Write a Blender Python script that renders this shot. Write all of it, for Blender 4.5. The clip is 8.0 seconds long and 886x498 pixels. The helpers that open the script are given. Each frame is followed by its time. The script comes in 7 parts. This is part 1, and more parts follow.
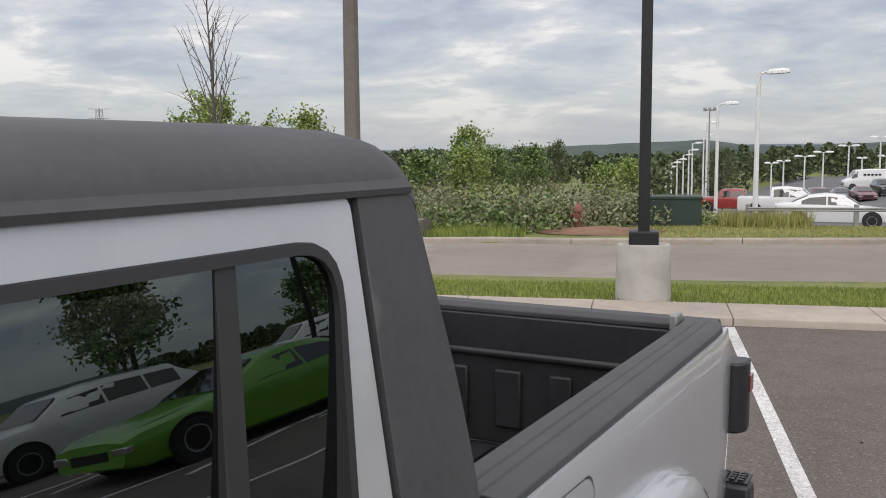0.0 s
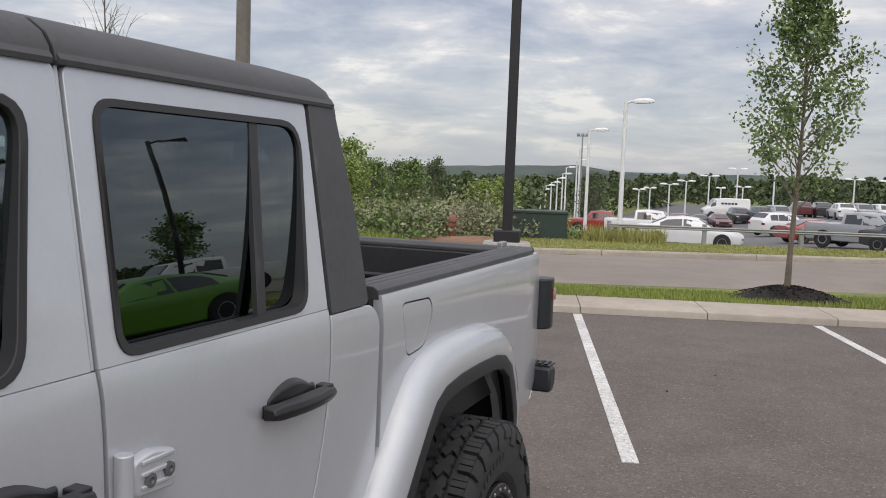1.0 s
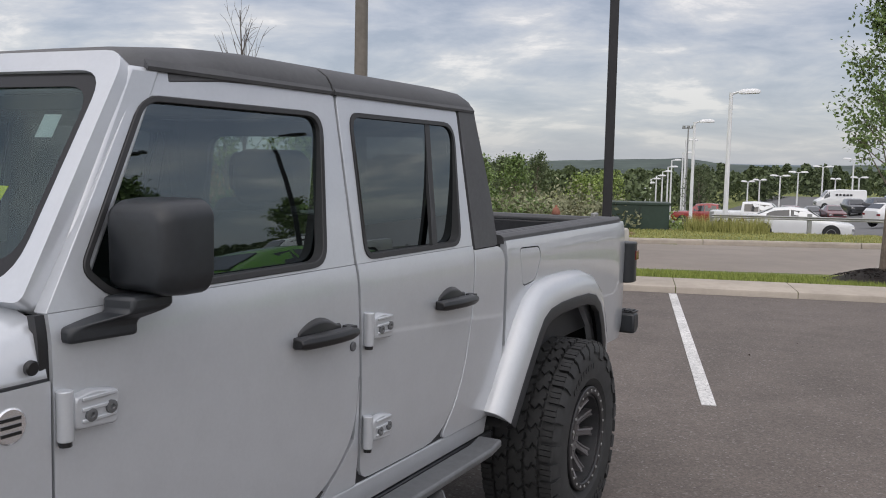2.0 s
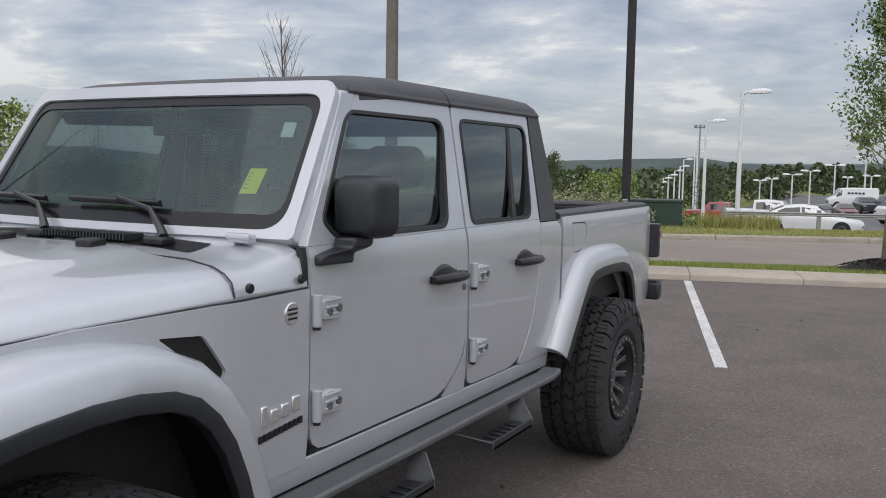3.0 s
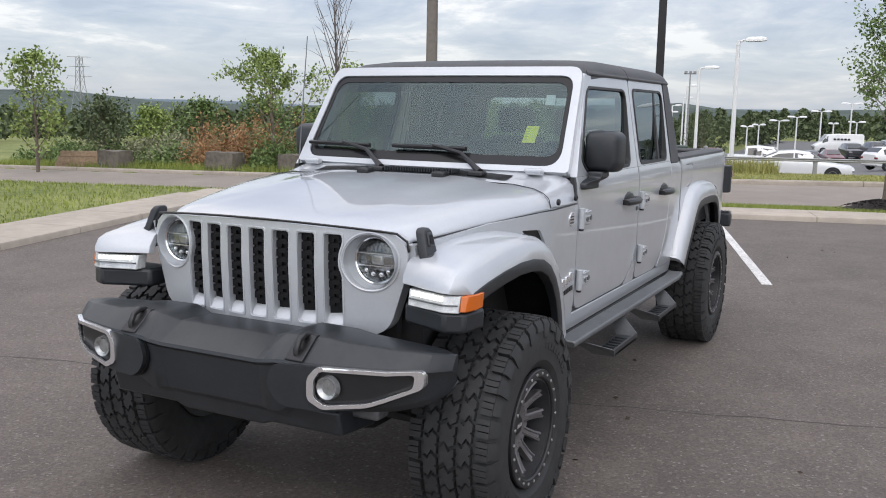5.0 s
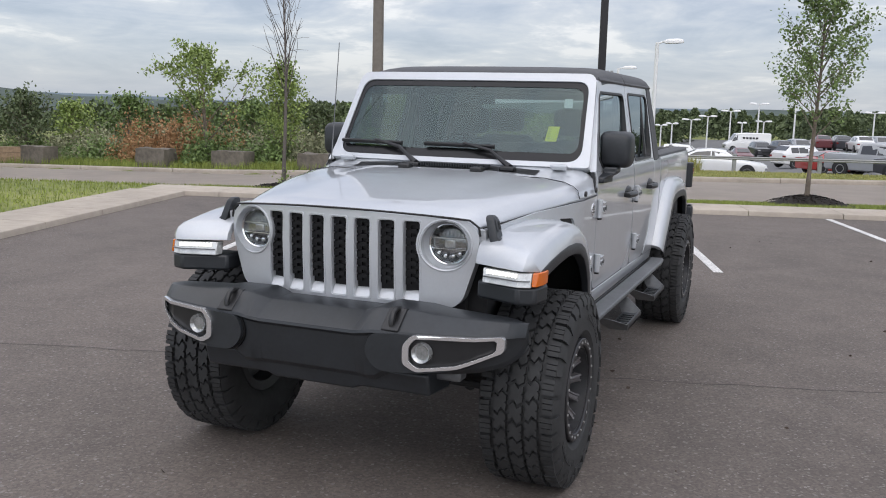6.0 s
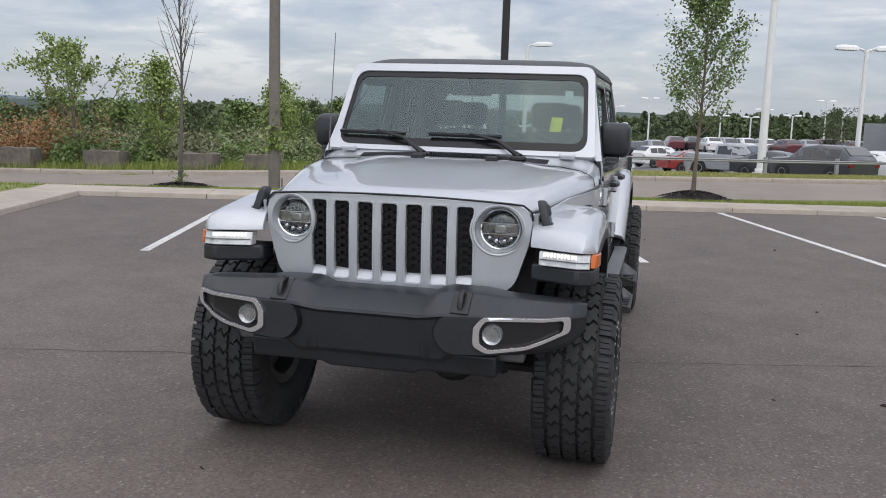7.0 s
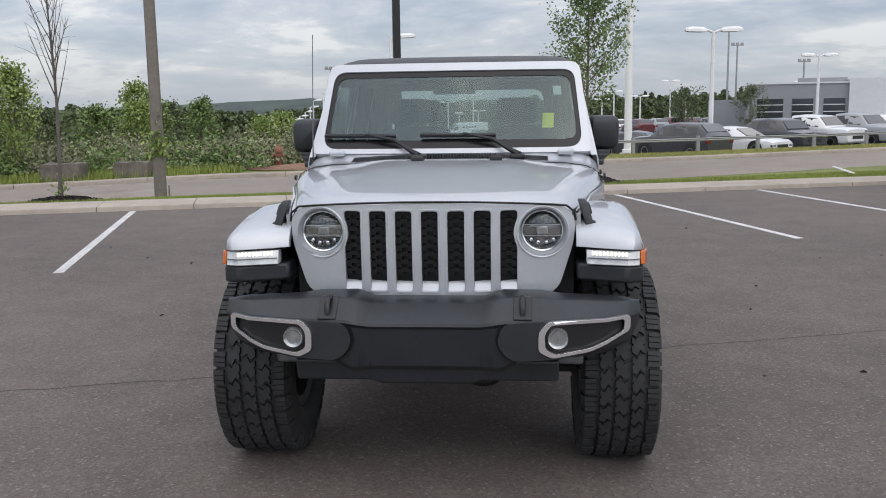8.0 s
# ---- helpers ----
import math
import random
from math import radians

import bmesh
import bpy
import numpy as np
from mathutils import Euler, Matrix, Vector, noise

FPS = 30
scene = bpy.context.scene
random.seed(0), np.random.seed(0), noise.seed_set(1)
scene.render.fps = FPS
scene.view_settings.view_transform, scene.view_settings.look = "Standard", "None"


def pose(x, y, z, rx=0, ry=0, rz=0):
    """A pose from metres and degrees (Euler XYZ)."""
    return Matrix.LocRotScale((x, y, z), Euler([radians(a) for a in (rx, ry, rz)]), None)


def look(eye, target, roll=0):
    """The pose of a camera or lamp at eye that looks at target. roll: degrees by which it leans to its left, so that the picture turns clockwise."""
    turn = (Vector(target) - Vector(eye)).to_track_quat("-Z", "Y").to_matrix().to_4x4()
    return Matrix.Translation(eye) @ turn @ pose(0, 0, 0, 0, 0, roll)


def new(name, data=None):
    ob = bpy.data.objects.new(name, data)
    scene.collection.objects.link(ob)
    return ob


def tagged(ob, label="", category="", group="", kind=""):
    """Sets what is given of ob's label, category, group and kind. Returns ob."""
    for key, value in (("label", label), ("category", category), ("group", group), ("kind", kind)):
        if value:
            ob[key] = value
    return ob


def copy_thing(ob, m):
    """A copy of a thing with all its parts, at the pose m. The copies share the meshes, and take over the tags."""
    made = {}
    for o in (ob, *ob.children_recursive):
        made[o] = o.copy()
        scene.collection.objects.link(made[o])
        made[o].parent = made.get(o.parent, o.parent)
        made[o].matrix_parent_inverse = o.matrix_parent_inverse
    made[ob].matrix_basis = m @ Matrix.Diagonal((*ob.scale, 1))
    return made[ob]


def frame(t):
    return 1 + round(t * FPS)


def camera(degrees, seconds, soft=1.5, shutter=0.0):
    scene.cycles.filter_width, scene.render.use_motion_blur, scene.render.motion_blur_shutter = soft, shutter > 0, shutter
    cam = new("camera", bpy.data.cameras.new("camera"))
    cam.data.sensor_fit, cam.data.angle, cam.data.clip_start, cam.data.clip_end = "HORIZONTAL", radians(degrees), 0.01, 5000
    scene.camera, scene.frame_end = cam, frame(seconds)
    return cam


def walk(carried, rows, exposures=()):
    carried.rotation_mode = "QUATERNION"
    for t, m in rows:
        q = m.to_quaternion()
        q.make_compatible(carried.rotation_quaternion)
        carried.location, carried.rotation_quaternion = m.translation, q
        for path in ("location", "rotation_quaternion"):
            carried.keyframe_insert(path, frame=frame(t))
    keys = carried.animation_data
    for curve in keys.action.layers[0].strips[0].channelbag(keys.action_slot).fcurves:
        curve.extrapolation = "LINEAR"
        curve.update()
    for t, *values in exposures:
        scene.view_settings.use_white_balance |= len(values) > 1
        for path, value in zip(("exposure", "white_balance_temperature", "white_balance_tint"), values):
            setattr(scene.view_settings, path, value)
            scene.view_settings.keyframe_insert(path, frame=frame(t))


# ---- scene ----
cam = camera(52.2, 8.0, soft=1.0)
PATH = [
    (0, (1.386, 1.761, 1.87), (0.424, 3.501, 1.656), -0.4),
    (0.5, (1.636, 1.325, 1.762), (0.84, 3.15, 1.576), 1.5),
    (1, (1.855, 0.777, 1.672), (1.135, 2.634, 1.499), 2.1),
    (1.5, (2.025, 0.277, 1.645), (1.204, 2.091, 1.457), 1.7),
    (1.7, (2.133, 0.062, 1.637), (1.24, 1.84, 1.44), 2.0),
    (2.8, (2.421, -1.081, 1.598), (1.473, 0.67, 1.415), 0.7),
    (3, (2.469, -1.292, 1.588), (1.521, 0.458, 1.401), 0.9),
    (3.5, (2.493, -1.808, 1.6), (1.557, -0.054, 1.383), 1.4),
    (4, (2.459, -2.284, 1.609), (1.537, -0.533, 1.317), 1.4),
    (4.5, (2.412, -2.717, 1.631), (1.495, -0.966, 1.329), 1.5),
    (5, (2.219, -3.125, 1.636), (1.311, -1.369, 1.331), 1.0),
    (5.2, (2.158, -3.274, 1.647), (1.259, -1.514, 1.341), 0.9),
    (6.3, (1.724, -3.98, 1.648), (1.056, -2.121, 1.34), 1.7),
    (6.5, (1.576, -4.067, 1.648), (0.957, -2.19, 1.34), 1.8),
    (7, (1.168, -4.126, 1.57), (0.709, -2.202, 1.273), 1.8),
    (7.5, (0.749, -4.134, 1.582), (0.383, -2.192, 1.278), 0.8),
    (8, (0.412, -4.132, 1.607), (0.249, -2.163, 1.296), -0.8),
]
walk(cam, [(t, look(eye, target, roll)) for t, eye, target, roll in PATH], [(0, 0.08, 6850, 11), (1.5, 0.06, 6800, 11), (2.8, -0.08, 6550, 10), (3.2, -0.04, 6550, 10), (3.6, 0.06, 6550, 10), (4, 0.24, 6500, 10), (4.5, 0.32, 6500, 10), (5.2, 0.32, 6500, 10), (6.5, 0.12, 6450, 10), (8, 0.08, 6450, 10)])

from mathutils import geometry

# ---- light ----
SUN_EL, SUN_AZ = 61.0, 130.0
world = bpy.data.worlds.new("overcast_sky")
scene.world = world
world.use_nodes = True
wt = world.node_tree
wt.nodes.clear()


def wn(kind, **kw):
    n = wt.nodes.new(kind)
    for k, v in kw.items():
        n.inputs[k].default_value = v
    return n


def sky():
    link = wt.links.new
    co = wn("ShaderNodeTexCoord")
    sep = wn("ShaderNodeSeparateXYZ")
    link(co.outputs["Generated"], sep.inputs[0])

    def m(op, a, b=None, clamp=False):
        n = wt.nodes.new("ShaderNodeMath")
        n.operation, n.use_clamp = op, clamp
        for k, v in enumerate((a, b)):
            if v is None:
                continue
            if isinstance(v, (int, float)):
                n.inputs[k].default_value = v
            else:
                link(v, n.inputs[k])
        return n.outputs[0]
    up = m("MAXIMUM", sep.outputs[2], 0.0)
    lift = m("ADD", up, 0.16)
    comb = wn("ShaderNodeCombineXYZ")
    link(m("DIVIDE", sep.outputs[0], lift), comb.inputs[0])
    link(m("DIVIDE", sep.outputs[1], lift), comb.inputs[1])
    big = wn("ShaderNodeTexNoise", Scale=0.75, Detail=8.0, Roughness=0.6, Distortion=0.7)
    fine = wn("ShaderNodeTexNoise", Scale=2.6, Detail=8.0, Roughness=0.6, Distortion=0.4)
    link(comb.outputs[0], big.inputs["Vector"])
    link(comb.outputs[0], fine.inputs["Vector"])
    mix = m("ADD", m("MULTIPLY", big.outputs[0], 0.66), m("MULTIPLY", fine.outputs[0], 0.34))
    ramp = wn("ShaderNodeValToRGB")
    els = ramp.color_ramp.elements
    els[0].position, els[0].color = 0.41, (0.245, 0.270, 0.340, 1)
    els[1].position, els[1].color = 0.59, (0.80, 0.75, 0.71, 1)
    e = els.new(0.47)
    e.color = (0.35, 0.365, 0.425, 1)
    e = els.new(0.54)
    e.color = (0.51, 0.50, 0.515, 1)
    link(mix, ramp.inputs[0])
    # pale band low over the horizon
    low = wn("ShaderNodeMix")
    low.data_type = "RGBA"
    link(m("MULTIPLY", m("POWER", m("SUBTRACT", 1.0, up, True), 8.5), 0.88), low.inputs[0])
    link(ramp.outputs[0], low.inputs[6])
    low.inputs[7].default_value = (0.35, 0.39, 0.46, 1)
    # an overcast sky is brighter overhead than at the horizon, and on the sun's side (-y)
    sunny = m("POWER", m("MAXIMUM", m("MULTIPLY", sep.outputs[1], -1.0), 0.0), 1.2)
    gain = m("ADD", m("ADD", 0.98, m("MULTIPLY", m("POWER", up, 1.3), 1.35)), m("MULTIPLY", sunny, 1.25))
    bg = wn("ShaderNodeBackground")
    link(low.outputs[2], bg.inputs[0])
    link(gain, bg.inputs[1])
    air = wn("ShaderNodeTexSky")
    air.sky_type, air.sun_disc = "NISHITA", False
    air.sun_elevation, air.sun_rotation = radians(SUN_EL), radians(SUN_AZ)
    bg2 = wn("ShaderNodeBackground", Strength=0.03)
    link(air.outputs[0], bg2.inputs[0])
    add = wn("ShaderNodeAddShader")
    link(bg.outputs[0], add.inputs[0])
    link(bg2.outputs[0], add.inputs[1])
    out = wn("ShaderNodeOutputWorld")
    link(add.outputs[0], out.inputs[0])


sky()
sun = new("sun", bpy.data.lights.new("sun", "SUN"))
sun.data.energy, sun.data.angle, sun.data.color = 0.9, radians(110), (1.0, 0.95, 0.89)
sun.matrix_world = look(Vector((0.65, -0.55, 1.6)) * 10, (0, 0, 0))


# ---- materials ----
def material(name, colour, rough=0.5, metal=0.0, vary=0.0, scale=8.0, bump=0.0, bscale=60.0, coat=0.0, second=None, spec=0.5, island=0.0, each=0.0):
    """A principled surface with two scales of tone (large stains, fine grain) and a fine relief."""
    mat = bpy.data.materials.new(name)
    mat.use_nodes = True
    nt = mat.node_tree
    b = nt.nodes["Principled BSDF"]
    b.inputs["Roughness"].default_value, b.inputs["Metallic"].default_value = rough, metal
    b.inputs["Coat Weight"].default_value, b.inputs["Coat Roughness"].default_value = coat, 0.04
    b.inputs["Specular IOR Level"].default_value = spec
    b.inputs["Base Color"].default_value = (*colour, 1)
    co = nt.nodes.new("ShaderNodeTexCoord")
    if vary or second or island or each:
        base = nt.nodes.new("ShaderNodeMix")
        base.data_type = "RGBA"
        big = nt.nodes.new("ShaderNodeTexNoise")
        big.inputs["Scale"].default_value, big.inputs["Detail"].default_value = scale * 0.13, 5
        small = nt.nodes.new("ShaderNodeTexNoise")
        small.inputs["Scale"].default_value, small.inputs["Detail"].default_value = scale, 8
        small.inputs["Roughness"].default_value = 0.65
        for n in (big, small):
            nt.links.new(co.outputs["Object"], n.inputs["Vector"])
        s = nt.nodes.new("ShaderNodeMath")
        s.operation = "ADD"
        nt.links.new(big.outputs[0], s.inputs[0])
        nt.links.new(small.outputs[0], s.inputs[1])
        r = nt.nodes.new("ShaderNodeMapRange")
        r.inputs[1].default_value, r.inputs[2].default_value = 0.75, 1.25
        nt.links.new(s.outputs[0], r.inputs[0])
        fac = r.outputs[0]
        if island or each:
            src = nt.nodes.new("ShaderNodeNewGeometry").outputs["Random Per Island"] if island else nt.nodes.new("ShaderNodeObjectInfo").outputs["Random"]
            w = nt.nodes.new("ShaderNodeMix")
            w.inputs[0].default_value = island or each
            nt.links.new(fac, w.inputs[2])
            nt.links.new(src, w.inputs[3])
            fac = w.outputs[0]
        nt.links.new(fac, base.inputs[0])
        dark = tuple(max(0, c * (1 - vary)) for c in colour)
        light = second or tuple(min(1, c * (1 + vary)) for c in colour)
        base.inputs[6].default_value, base.inputs[7].default_value = (*dark, 1), (*light, 1)
        nt.links.new(base.outputs[2], b.inputs["Base Color"])
    if bump:
        g = nt.nodes.new("ShaderNodeTexNoise")
        g.inputs["Scale"].default_value, g.inputs["Detail"].default_value = bscale, 4
        nt.links.new(co.outputs["Object"], g.inputs["Vector"])
        bn = nt.nodes.new("ShaderNodeBump")
        bn.inputs["Strength"].default_value, bn.inputs["Distance"].default_value = bump, 0.4 / bscale
        nt.links.new(g.outputs[0], bn.inputs["Height"])
        nt.links.new(bn.outputs[0], b.inputs["Normal"])
    return mat


def glass(name, tint, dark, base=0.05, rough=0.005, shine_tone=(0.86, 0.97, 1.0)):
    """Thin window glass: a tinted clear sheet under a glossy skin."""
    mat = bpy.data.materials.new(name)
    mat.use_nodes = True
    nt = mat.node_tree
    nt.nodes.clear()
    clear = nt.nodes.new("ShaderNodeBsdfTransparent")
    clear.inputs[0].default_value = (*[c * dark for c in tint], 1)
    shine = nt.nodes.new("ShaderNodeBsdfGlossy")
    shine.inputs["Roughness"].default_value = rough
    shine.inputs["Color"].default_value = (*shine_tone, 1)
    lw = nt.nodes.new("ShaderNodeLayerWeight")
    lw.inputs[0].default_value = 0.5
    pw = nt.nodes.new("ShaderNodeMath")
    pw.operation, pw.inputs[1].default_value = "POWER", 4.5
    nt.links.new(lw.outputs["Facing"], pw.inputs[0])
    fr = nt.nodes.new("ShaderNodeMapRange")
    fr.inputs[3].default_value, fr.inputs[4].default_value = base, 0.95
    nt.links.new(pw.outputs[0], fr.inputs[0])
    mx = nt.nodes.new("ShaderNodeMixShader")
    nt.links.new(fr.outputs[0], mx.inputs[0])
    nt.links.new(clear.outputs[0], mx.inputs[1])
    nt.links.new(shine.outputs[0], mx.inputs[2])
    out = nt.nodes.new("ShaderNodeOutputMaterial")
    nt.links.new(mx.outputs[0], out.inputs[0])
    return mat


def clear_back():
    """Inner face of a pane: lets everything through."""
    mat = bpy.data.materials.new("pane_inner_face")
    mat.use_nodes = True
    nt = mat.node_tree
    nt.nodes.clear()
    clear = nt.nodes.new("ShaderNodeBsdfTransparent")
    out = nt.nodes.new("ShaderNodeOutputMaterial")
    nt.links.new(clear.outputs[0], out.inputs[0])
    return mat


def glow(name, colour, power):
    mat = material(name, colour, 0.3)
    b = mat.node_tree.nodes["Principled BSDF"]
    b.inputs["Emission Color"].default_value, b.inputs["Emission Strength"].default_value = (*colour, 1), power
    return mat


SILVER = material("silver_paint", (0.500, 0.520, 0.545), 0.36, 0.32, 0.03, 90, 0.0, coat=1.0)
ROOF = material("black_grained_hardtop", (0.060, 0.061, 0.064), 0.58, 0, 0.15, 60, 0.35, 900)
PLASTIC = material("black_grained_plastic", (0.0195, 0.0222, 0.0255), 0.40, 0, 0.2, 50, 0.3, 700, spec=0.5)
BLACK = material("satin_black", (0.012, 0.012, 0.013), 0.35, 0, 0.2, 30)
RUBBER = material("tyre_rubber", (0.024, 0.0245, 0.025), 0.72, 0, 0.35, 25, 0.25, 300)
SEAL = material("window_seal", (0.024, 0.024, 0.025), 0.5)
LINER = material("sprayed_bed_liner", (0.020, 0.021, 0.023), 0.5, 0, 0.3, 40, 0.6, 420)
RIM = material("anthracite_alloy", (0.06, 0.061, 0.064), 0.38, 0.45, 0.12, 40)
SPOKE = material("grey_machined_alloy", (0.17, 0.162, 0.165), 0.36, 0.5, 0.12, 40)
RING = material("black_bead_ring", (0.028, 0.028, 0.030), 0.42, 0.2, 0.15, 40)
SMOKED = material("smoked_chrome", (0.34, 0.345, 0.35), 0.16, 0.95, 0.5, 70)
CHROME = material("chrome", (0.80, 0.80, 0.81), 0.08, 1.0)
LAMP_GLASS = material("faceted_lamp_glass", (0.46, 0.47, 0.47), 0.18, 0.7, 0.35, 160)
BRIGHT = material("satin_silver_trim", (0.84, 0.84, 0.85), 0.16, 0.85)
MESH = material("matt_black_mesh", (0.008, 0.008, 0.009), 0.5, spec=0.25)
STEEL = material("grey_coated_steel", (0.15, 0.155, 0.16), 0.45, 0.5, 0.15, 40)
PRINT = material("black_glass_print", (0.012, 0.012, 0.013), 0.22, spec=0.35)
SEATS = material("dark_cloth", (0.020, 0.020, 0.022), 0.85, 0, 0.3, 120, 0.3, 600)
UNDER = material("dark_underbody", (0.020, 0.020, 0.021), 0.8, 0, 0.4, 20)
WINDSCREEN = glass("windscreen_glass", (0.84, 0.98, 0.95), 0.84, 0.42, 0.0, (0.175, 0.212, 0.212))
DOORGLASS = glass("door_glass", (0.84, 0.97, 0.94), 0.50, 0.15)
REARGLASS = glass("rear_window_glass", (0.86, 0.98, 0.95), 0.70, 0.03, 0.0)
PRIVACY = glass("privacy_glass", (0.85, 0.9, 0.92), 0.07, 0.12)
PANE_INNER = clear_back()
LENS = glass("clear_lens", (1, 1, 1), 0.97, 0.03)
AMBER = material("amber_lens", (0.58, 0.12, 0.002), 0.18, coat=0.4)
DAYLAMP = material("ribbed_lamp_lens", (0.62, 0.63, 0.62), 0.16, 0.2, 0.25, 220, coat=0.6)
DAYLIT = glow("daytime_lamp", (0.95, 0.94, 0.88), 0.7)
REDLENS = material("red_lens", (0.16, 0.006, 0.008), 0.1, coat=1.0)
YELLOW = material("yellow_paper", (0.88, 0.90, 0.02), 0.6)
YELLOW_INK = material("faint_print", (0.50, 0.52, 0.04), 0.6)
PAPER = material("white_paper", (0.72, 0.76, 0.76), 0.6)
ASPHALT = material("worn_asphalt", (0.121, 0.101, 0.088), 0.85, 0, 0.21, 2.0, 0.8, 150)


def speckle(mat, scale, amount, tone):
    """Pale stone chips scattered over the base colour."""
    nt = mat.node_tree
    b = nt.nodes["Principled BSDF"]
    old = b.inputs["Base Color"].links[0].from_socket
    co = nt.nodes.new("ShaderNodeTexCoord")
    v = nt.nodes.new("ShaderNodeTexVoronoi")
    v.inputs["Scale"].default_value = scale
    nt.links.new(co.outputs["Object"], v.inputs["Vector"])
    sep = nt.nodes.new("ShaderNodeSeparateColor")
    nt.links.new(v.outputs["Color"], sep.inputs[0])
    r = nt.nodes.new("ShaderNodeMapRange")
    r.inputs[1].default_value, r.inputs[2].default_value = 1 - amount, 1.0
    nt.links.new(sep.outputs[0], r.inputs[0])
    mx = nt.nodes.new("ShaderNodeMix")
    mx.data_type = "RGBA"
    mx.inputs[7].default_value = (*tone, 1)
    nt.links.new(r.outputs[0], mx.inputs[0])
    nt.links.new(old, mx.inputs[6])
    d = nt.nodes.new("ShaderNodeMapRange")
    d.inputs[1].default_value, d.inputs[2].default_value, d.inputs[3].default_value, d.inputs[4].default_value = 0.0, 1.0, 0.76, 1.20
    nt.links.new(sep.outputs[1], d.inputs[0])
    sc = nt.nodes.new("ShaderNodeVectorMath")
    sc.operation = "SCALE"
    nt.links.new(mx.outputs[2], sc.inputs[0])
    nt.links.new(d.outputs[0], sc.inputs["Scale"])
    nt.links.new(sc.outputs[0], b.inputs["Base Color"])


speckle(ASPHALT, 85, 0.10, (0.20, 0.185, 0.17))
ROADWAY = material("pale_road_asphalt", (0.50, 0.445, 0.395), 0.9, 0, 0.10, 1.2, 0.5, 60)
FARLOT = material("far_lot_asphalt", (0.13, 0.13, 0.13), 0.9, 0, 0.15, 0.8)
WHITE_LINE = material("worn_line_paint", (0.60, 0.59, 0.57), 0.7, 0, 0.20, 14, 0.6, 120)
speckle(WHITE_LINE, 80, 0.06, (0.25, 0.24, 0.23))
CONCRETE = material("kerb_concrete", (0.38, 0.333, 0.278), 0.9, 0, 0.15, 5, 0.4, 90)
BASE_CONCRETE = material("cast_concrete", (0.42, 0.40, 0.365), 0.9, 0, 0.16, 4, 0.3, 60)
GROUND = material("grass_ground", (0.105, 0.150, 0.028), 0.95, 0, 0.25, 3.5, 0.5, 40, second=(0.24, 0.25, 0.075))
GRASSB = material("grass_blades", (0.14, 0.190, 0.036), 0.8, 0, 0.3, 2, island=0.6, second=(0.32, 0.37, 0.08))
DRYGRASS = material("dry_grass_blades", (0.24, 0.25, 0.06), 0.85, 0, 0.3, 2, island=0.6, second=(0.44, 0.42, 0.15))
MULCH = material("dark_bark_mulch", (0.016, 0.012, 0.010), 0.95, 0, 0.5, 60, 0.9, 90)
BARK = material("grey_bark", (0.15, 0.12, 0.095), 0.9, 0, 0.3, 30, 0.7, 90)
BARE = material("bare_twigs", (0.115, 0.10, 0.092), 0.9, 0, 0.2, 20)
LEAF = material("maple_leaf", (0.080, 0.130, 0.036), 0.6, 0, 0.3, 3, island=0.7, second=(0.22, 0.31, 0.095))
LEAF_LIGHT = material("young_leaf", (0.13, 0.20, 0.04), 0.6, 0, 0.25, 3, island=0.7, second=(0.32, 0.40, 0.11))
LEAF_DARK = material("woodland_leaf", (0.060, 0.088, 0.038), 0.7, 0, 0.3, 0.6, island=0.6, second=(0.145, 0.185, 0.080))
BRUSH = material("thicket_leaf", (0.10, 0.115, 0.050), 0.8, 0, 0.3, 1.2, island=0.65, second=(0.36, 0.36, 0.22))
RUST_BRUSH = material("dead_brown_foliage", (0.28, 0.14, 0.06), 0.85, 0, 0.3, 1.2, island=0.65, second=(0.50, 0.30, 0.15))
HILL = material("wooded_hill", (0.030, 0.048, 0.045), 0.95, 0, 0.3, 0.05, second=(0.075, 0.105, 0.085))
# blue-grey of the distance haze is mixed into this base colour
FAR_HILL = material("haze_painted_hill", (0.105, 0.145, 0.175), 0.95, 0, 0.12, 0.02)
POLE_DARK = material("bronze_pole", (0.016, 0.015, 0.016), 0.45, 0.2, 0.2, 20)
POLE_TAN = material("weathered_grey_pole", (0.17, 0.150, 0.130), 0.7, 0.1, 0.18, 12)
LAMP_WHITE = material("white_lamp_paint", (0.74, 0.74, 0.73), 0.5, 0, 0.05, 8)
GALV = material("galvanised_steel", (0.32, 0.32, 0.315), 0.5, 0.5, 0.15, 20)
RED_CLAY = material("red_clay_soil", (0.20, 0.115, 0.07), 0.95, 0, 0.3, 4, 0.5, 30)
HYDRANT_RED = material("faded_red_paint", (0.24, 0.095, 0.06), 0.7, 0, 0.25, 20)
BOX_GREEN = material("utility_green", (0.022, 0.042, 0.030), 0.55, 0, 0.2, 8)
TIMBER = material("weathered_timber", (0.30, 0.215, 0.14), 0.9, 0, 0.3, 9, 0.5, 70)
BLOCK = material("mossy_concrete", (0.14, 0.122, 0.100), 0.95, 0, 0.35, 6, 0.6, 50)


# ---- mesh tools ----
def link_mesh(name, bm, mat, smooth=35):
    me = bpy.data.meshes.new(name)
    bmesh.ops.recalc_face_normals(bm, faces=bm.faces)
    bm.to_mesh(me)
    bm.free()
    me.materials.append(mat)
    if mat in (WINDSCREEN, DOORGLASS, REARGLASS, PRIVACY):
        me.materials.append(PANE_INNER)
    if smooth:
        me.polygons.foreach_set("use_smooth", [True] * len(me.polygons))
        me.set_sharp_from_angle(angle=radians(smooth))
    return new(name, me)


